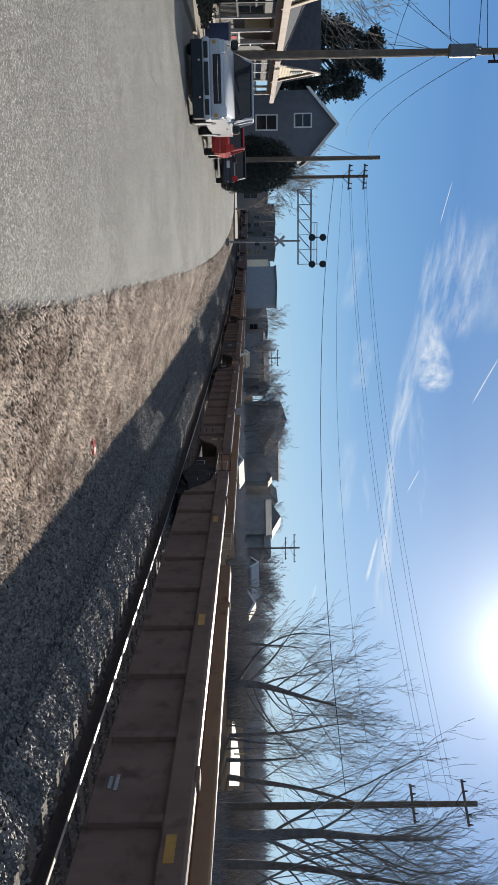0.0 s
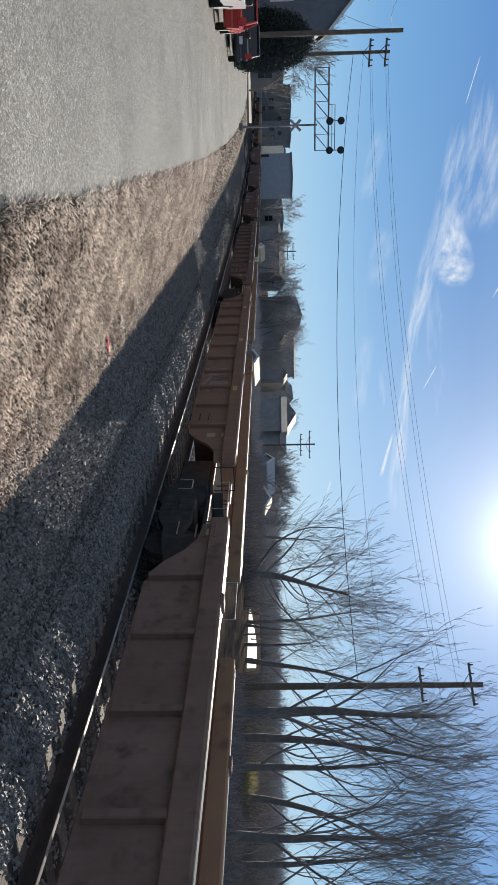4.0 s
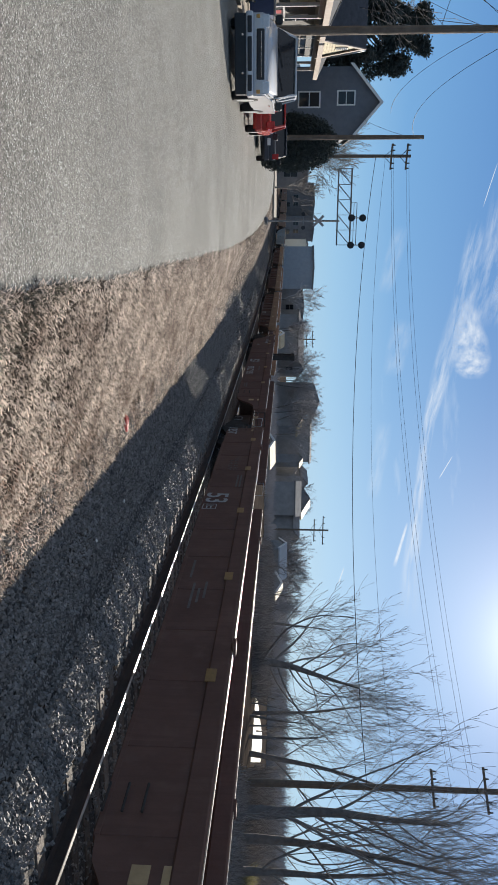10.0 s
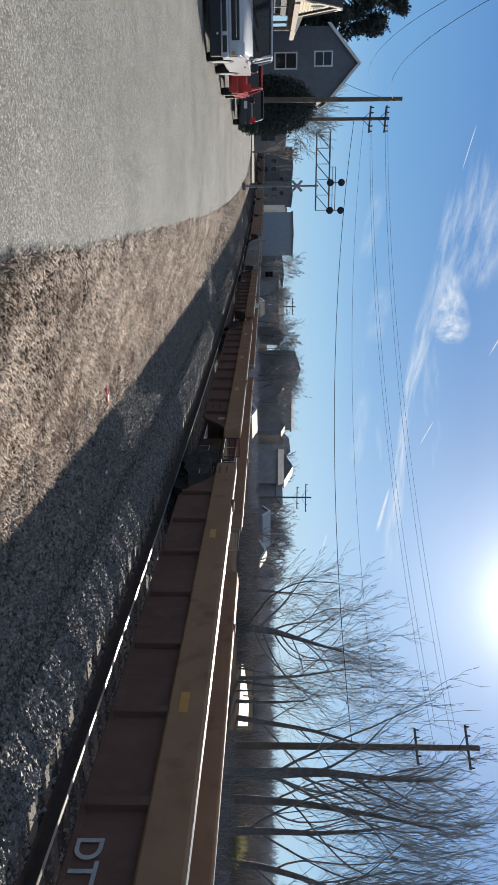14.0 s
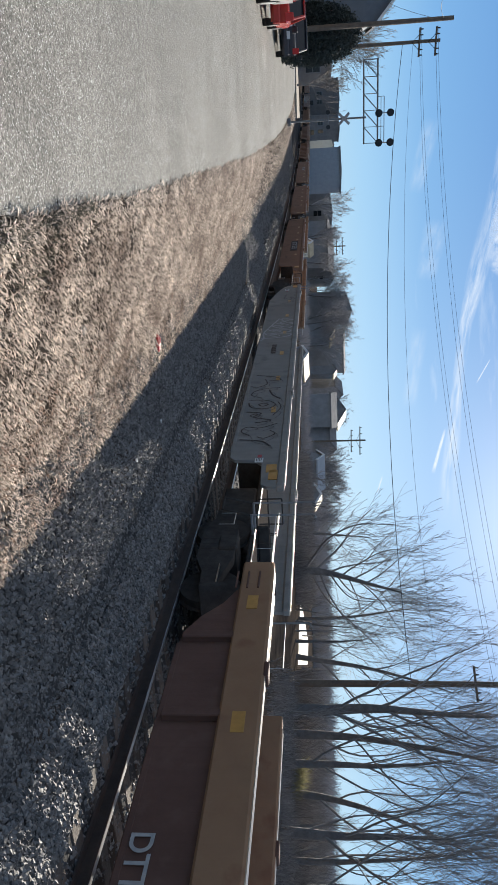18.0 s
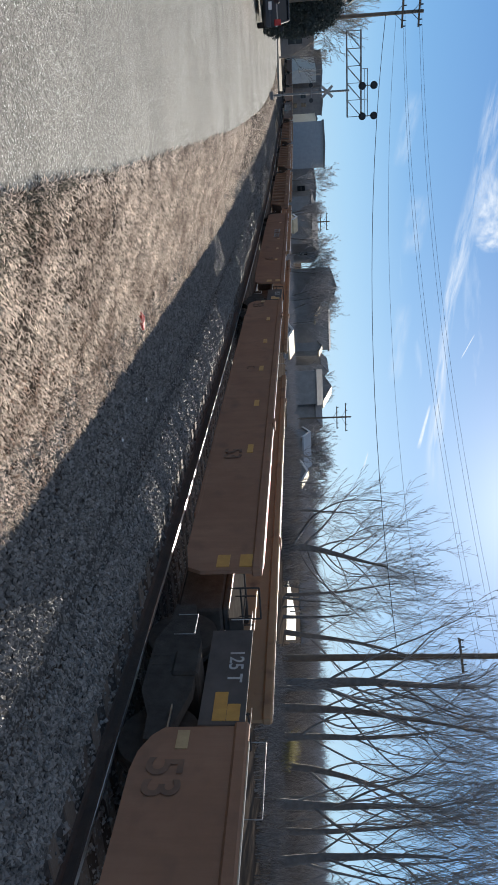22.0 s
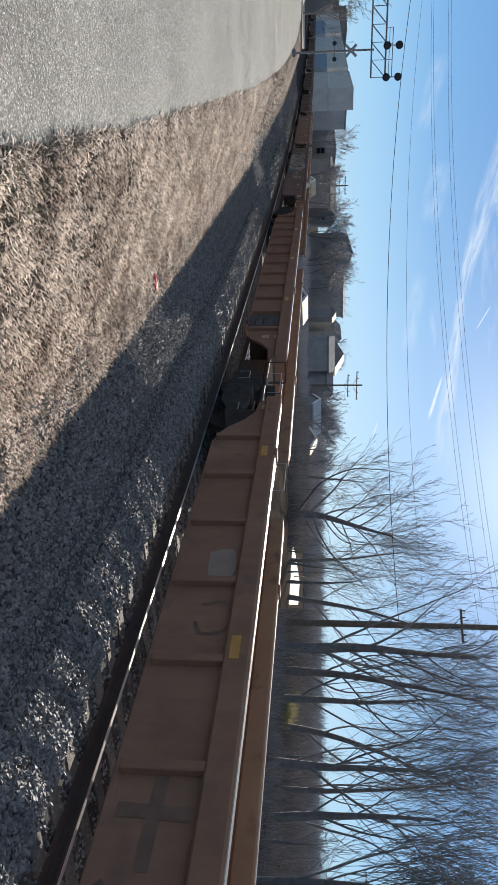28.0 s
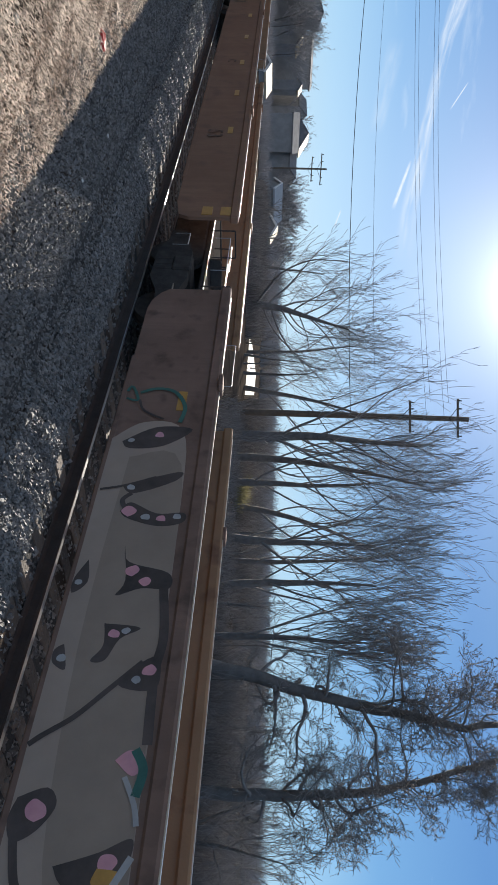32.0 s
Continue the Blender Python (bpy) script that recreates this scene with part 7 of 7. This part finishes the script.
GREYROCK = mat("pale_rock", (0.42, 0.4, 0.37), (0.3, 0.28, 0.26), 0.9, scale=9, bump=0.5, bscale=30)
for k_, (x_, y_, r_, m_, lab_) in enumerate(((0.84, 9.82, 0.035, WHITE, "small scrap of white litter in the grass"), (-2.11, 24.62, 0.09, GREYROCK, "pale rock on the verge"), (0.32, 6.66, 0.04, GREYROCK, "pale rock on the verge"), (2.03, 11.47, 0.035, WHITE, "small scrap of white litter on the ballast"), (2.28, 9.76, 0.035, WHITE, "small scrap of white litter on the ballast"), (-0.08, 5.63, 0.025, WHITE, "small scrap of white litter in the grass"))):
    rk = thing("verge_scrap" if m_ is WHITE else "rock", lab_, "litter" if m_ is WHITE else "rock", "", pose(x_, y_, float(ground_z(x_, y_)) + r_ * 0.4))
    bm = bmesh.new()
    bmesh.ops.create_icosphere(bm, subdivisions=2, radius=r_)
    rr_ = random.Random(60 + k_)
    for v_ in bm.verts:
        v_.co = Vector((v_.co.x * 1.2, v_.co.y, v_.co.z * 0.7)) * rr_.uniform(0.8, 1.15)
    part("lump", bm, m_, rk)


def verge_points(rng, n, d0, d1, y0, y1, power):
    """Points d metres left of the near rail, thinning out with distance."""
    y = y0 + (y1 - y0) * rng.uniform(0, 1, n) ** power
    d = rng.uniform(d0, d1, n)
    m = -0.155 - 0.00132 * y
    x = track(y) - d * np.sqrt(1 + m * m)
    return x, y


def stones(name, n, d0, d1, y0, y1, power, r0, seed, z_lift=0.0, material=None, label="grey crushed stone ballast", sharp=False):
    rng = np.random.RandomState(seed)
    x, y = verge_points(rng, n, d0, d1, y0, y1, power)
    z = ground_z(x, y) + z_lift
    bv = np.array([(1, 0, -0.3), (-1, 0, -0.3), (0, 1, -0.3), (0, -1, -0.3), (0.1, 0.1, 1), (-0.1, -0.15, 0.9)], float)
    bf = np.array([(0, 2, 4), (2, 5, 4), (2, 1, 5), (1, 3, 5), (3, 4, 5), (3, 0, 4)])
    if sharp:
        # freshly broken stone, standing on edge
        bv = np.array([(1, 0, 0), (-1, 0, 0), (0, 1, 0), (0, -1, 0), (0, 0, 1), (0, 0, -1)], float)
        bf = np.array([(0, 2, 4), (2, 1, 4), (1, 3, 4), (3, 0, 4), (2, 0, 5), (1, 2, 5), (3, 1, 5), (0, 3, 5)])
    r = r0 * rng.uniform(0.55, 1.4, n)
    v = bv[None] * r[:, None, None] * rng.uniform(0.6, 1.25, (n, 6, 1)) * np.array([1.15, 0.95, 0.75])
    a, b = rng.uniform(0, 6.28, n), rng.uniform(-0.75, 0.75, n) * (1.5 if sharp else 1.0)
    ca, sa_, cb, sb = np.cos(a), np.sin(a), np.cos(b), np.sin(b)
    X, Y, Z = v[..., 0], v[..., 1], v[..., 2]
    Y, Z = Y * cb[:, None] - Z * sb[:, None], Y * sb[:, None] + Z * cb[:, None]
    X, Y = X * ca[:, None] - Y * sa_[:, None], X * sa_[:, None] + Y * ca[:, None]
    V = np.stack([X + x[:, None], Y + y[:, None], Z + z[:, None] + (r * 0.38)[:, None]], 2).reshape(-1, 3)
    Fc = (bf[None] + (np.arange(n) * 6)[:, None, None]).reshape(-1, 3)
    return tagged(obj(name, V.tolist(), Fc.tolist(), material or STONE), label, "gravel", kind="stuff")


def blades(name, n, d0, d1, y0, y1, power, length, width, seed, material, label, flat=0.35):
    rng = np.random.RandomState(seed)
    x, y = verge_points(rng, n, d0, d1, y0, y1, power)
    # tufts: drawn together, with barer soil between
    tuft = 0.5 * np.sin(x * 7.1 + 2 * np.sin(y * 1.9)) * np.sin(y * 5.3 + 1.5 * np.sin(x * 2.7)) + 0.5 * np.sin(x * 31 + 3 * np.sin(y * 9)) * np.sin(y * 27 + 2 * np.sin(x * 11))
    keep = (rng.uniform(-0.85, 0.75, n) < tuft) & (x > np.interp(y, [q[1] for q in SR], [q[0] for q in SR]) - 0.01)
    x, y, tuft = x[keep], y[keep], tuft[keep]
    n = len(x)
    z = ground_z(x, y) + 0.02 * np.maximum(tuft, 0)
    a = rng.normal(0.15, 0.4, n) + np.where(rng.uniform(0, 1, n) < 0.35, 3.14, 0.0)
    up = np.abs(rng.normal(0, flat, n))
    L = length * rng.uniform(0.5, 1.5, n)
    w = width * rng.uniform(0.6, 1.4, n)
    dx, dy, dz = np.cos(a) * np.cos(up), np.sin(a) * np.cos(up), np.sin(up)
    px, py = -np.sin(a), np.cos(a)
    z0 = z + rng.uniform(0.0, 0.03, n)
    p = np.stack([x, y, z0], 1)
    d = np.stack([dx, dy, dz], 1) * L[:, None]
    s = np.stack([px, py, rng.uniform(-0.6, 0.6, n)], 1) * w[:, None]
    V = np.stack([p - s, p + s, p + d * 0.6 + s * 0.8 + np.array([0, 0, 0.01]), p + d], 1).reshape(-1, 3)
    Fc = np.arange(n * 4).reshape(-1, 4)
    return tagged(obj(name, V.tolist(), Fc.tolist(), material), label, "dead grass", kind="stuff")


stones("ballast_stones", 105000, 0.55, 3.7, 1.5, 36, 1.75, 0.0245, 1, 0.006)
stones("ballast_stones", 24000, 0.5, 1.35, 1.5, 30, 1.7, 0.03, 31, 0.012, sharp=True)
stones("ballast_stones", 14000, 0.55, 3.6, 30, 90, 1.4, 0.05, 7)
stones("ballast_stones", 12000, -2.6, 0.6, 1.5, 30, 1.4, 0.032, 2, 0.0)
blades("dead_grass", 330000, 3.1, 6.6, 2.2, 26, 1.9, 0.05, 0.0008, 3, STRAW, "short dead grass on the verge", 0.85)
blades("dead_grass", 80000, 3.1, 6.6, 8, 30, 1.2, 0.065, 0.0018, 25, STRAW, "matted dead grass on the verge", 0.9)
blades("dead_grass", 90000, 3.1, 6.4, -9, 2.6, 1.0, 0.07, 0.0014, 26, STRAW, "short dead grass on the verge", 0.5)
stones("ballast_stones", 10000, 0.55, 3.7, -9, 1.6, 1.0, 0.03, 27, 0.006)
blades("dead_grass", 26000, 3.3, 7.6, 24, 75, 1.3, 0.11, 0.006, 5, STRAW, "short dead grass along the road", 0.7)
blades("dead_leaves", 26000, 3.1, 4.5, 2.5, 26, 1.6, 0.032, 0.006, 4, LEAF, "brown dead leaves in the grass", 0.5)
GREENISH = mat("dull_green_grass", (0.17, 0.16, 0.12), (0.07, 0.068, 0.052), 0.7, scale=1.5, bump=0, island=0.5, thin=0.1)


def fringe():
    """Taller dull grass that hangs over the broken edge of the asphalt."""
    rng = random.Random(9)
    v, f = [], []
    line = [p for p in SR if 2.0 < p[1] < 26]
    for i in range(9000):
        u = rng.uniform(0, 1) ** 2.6
        k = min(int(u * (len(line) - 1)), len(line) - 2)
        w = rng.uniform(0, 1)
        x = line[k][0] * (1 - w) + line[k + 1][0] * w + 0.02 + abs(rng.gauss(0, 0.14 if line[k][1] < 7 else 0.08)) * (1.2 + math.sin(line[k][1] * 3))
        y = line[k][1] * (1 - w) + line[k + 1][1] * w
        if y > 6:
            continue
        z = float(ground_z(x, y)) - 0.01
        a, L = rng.uniform(0, 6.28), rng.uniform(0.03, 0.11)
        up = rng.uniform(0.9, 1.5)
        d = Vector((math.cos(a) * math.cos(up), math.sin(a) * math.cos(up), math.sin(up))) * L
        s = Vector((-math.sin(a), math.cos(a), 0)) * 0.003
        p = Vector((x, y, z))
        n = len(v)
        v += [tuple(p - s), tuple(p + s), tuple(p + d * 0.7 + s * 0.7), tuple(p + d)]
        f.append((n, n + 1, n + 2, n + 3))
    return tagged(obj("edge_grass", v, f, GREENISH), "dull green grass along the asphalt edge", "grass", kind="stuff")


fringe()
stones("crumbled_edge", 9000, 5.0, 6.2, 2.0, 24, 1.7, 0.009, 21, 0.0, STONE, "dark crumbs of asphalt and earth along the road edge")

# ---- ties, last: each its own piece ----
tie = None
ties = thing("ties", "weathered wooden ties under the rails", "railway ties")
ties["kind"] = "structure"
for i in range(150):
    x_, y_, h_ = on_track(-4 + i * 0.5, 0.7525)
    m_ = pose(x_, y_, RAIL_Z - 0.165 - 0.1, 0, 0, h_ + random.Random(i).uniform(-1.5, 1.5))
    if tie is None:
        tie = part("tie", boxes((-0.115, 0.115, -1.3, 1.3, -0.09, 0.1), bevel=0.012), TIE, ties)
        tie.matrix_basis = m_
    else:
        share("tie", tie, ties, m_)

motions()
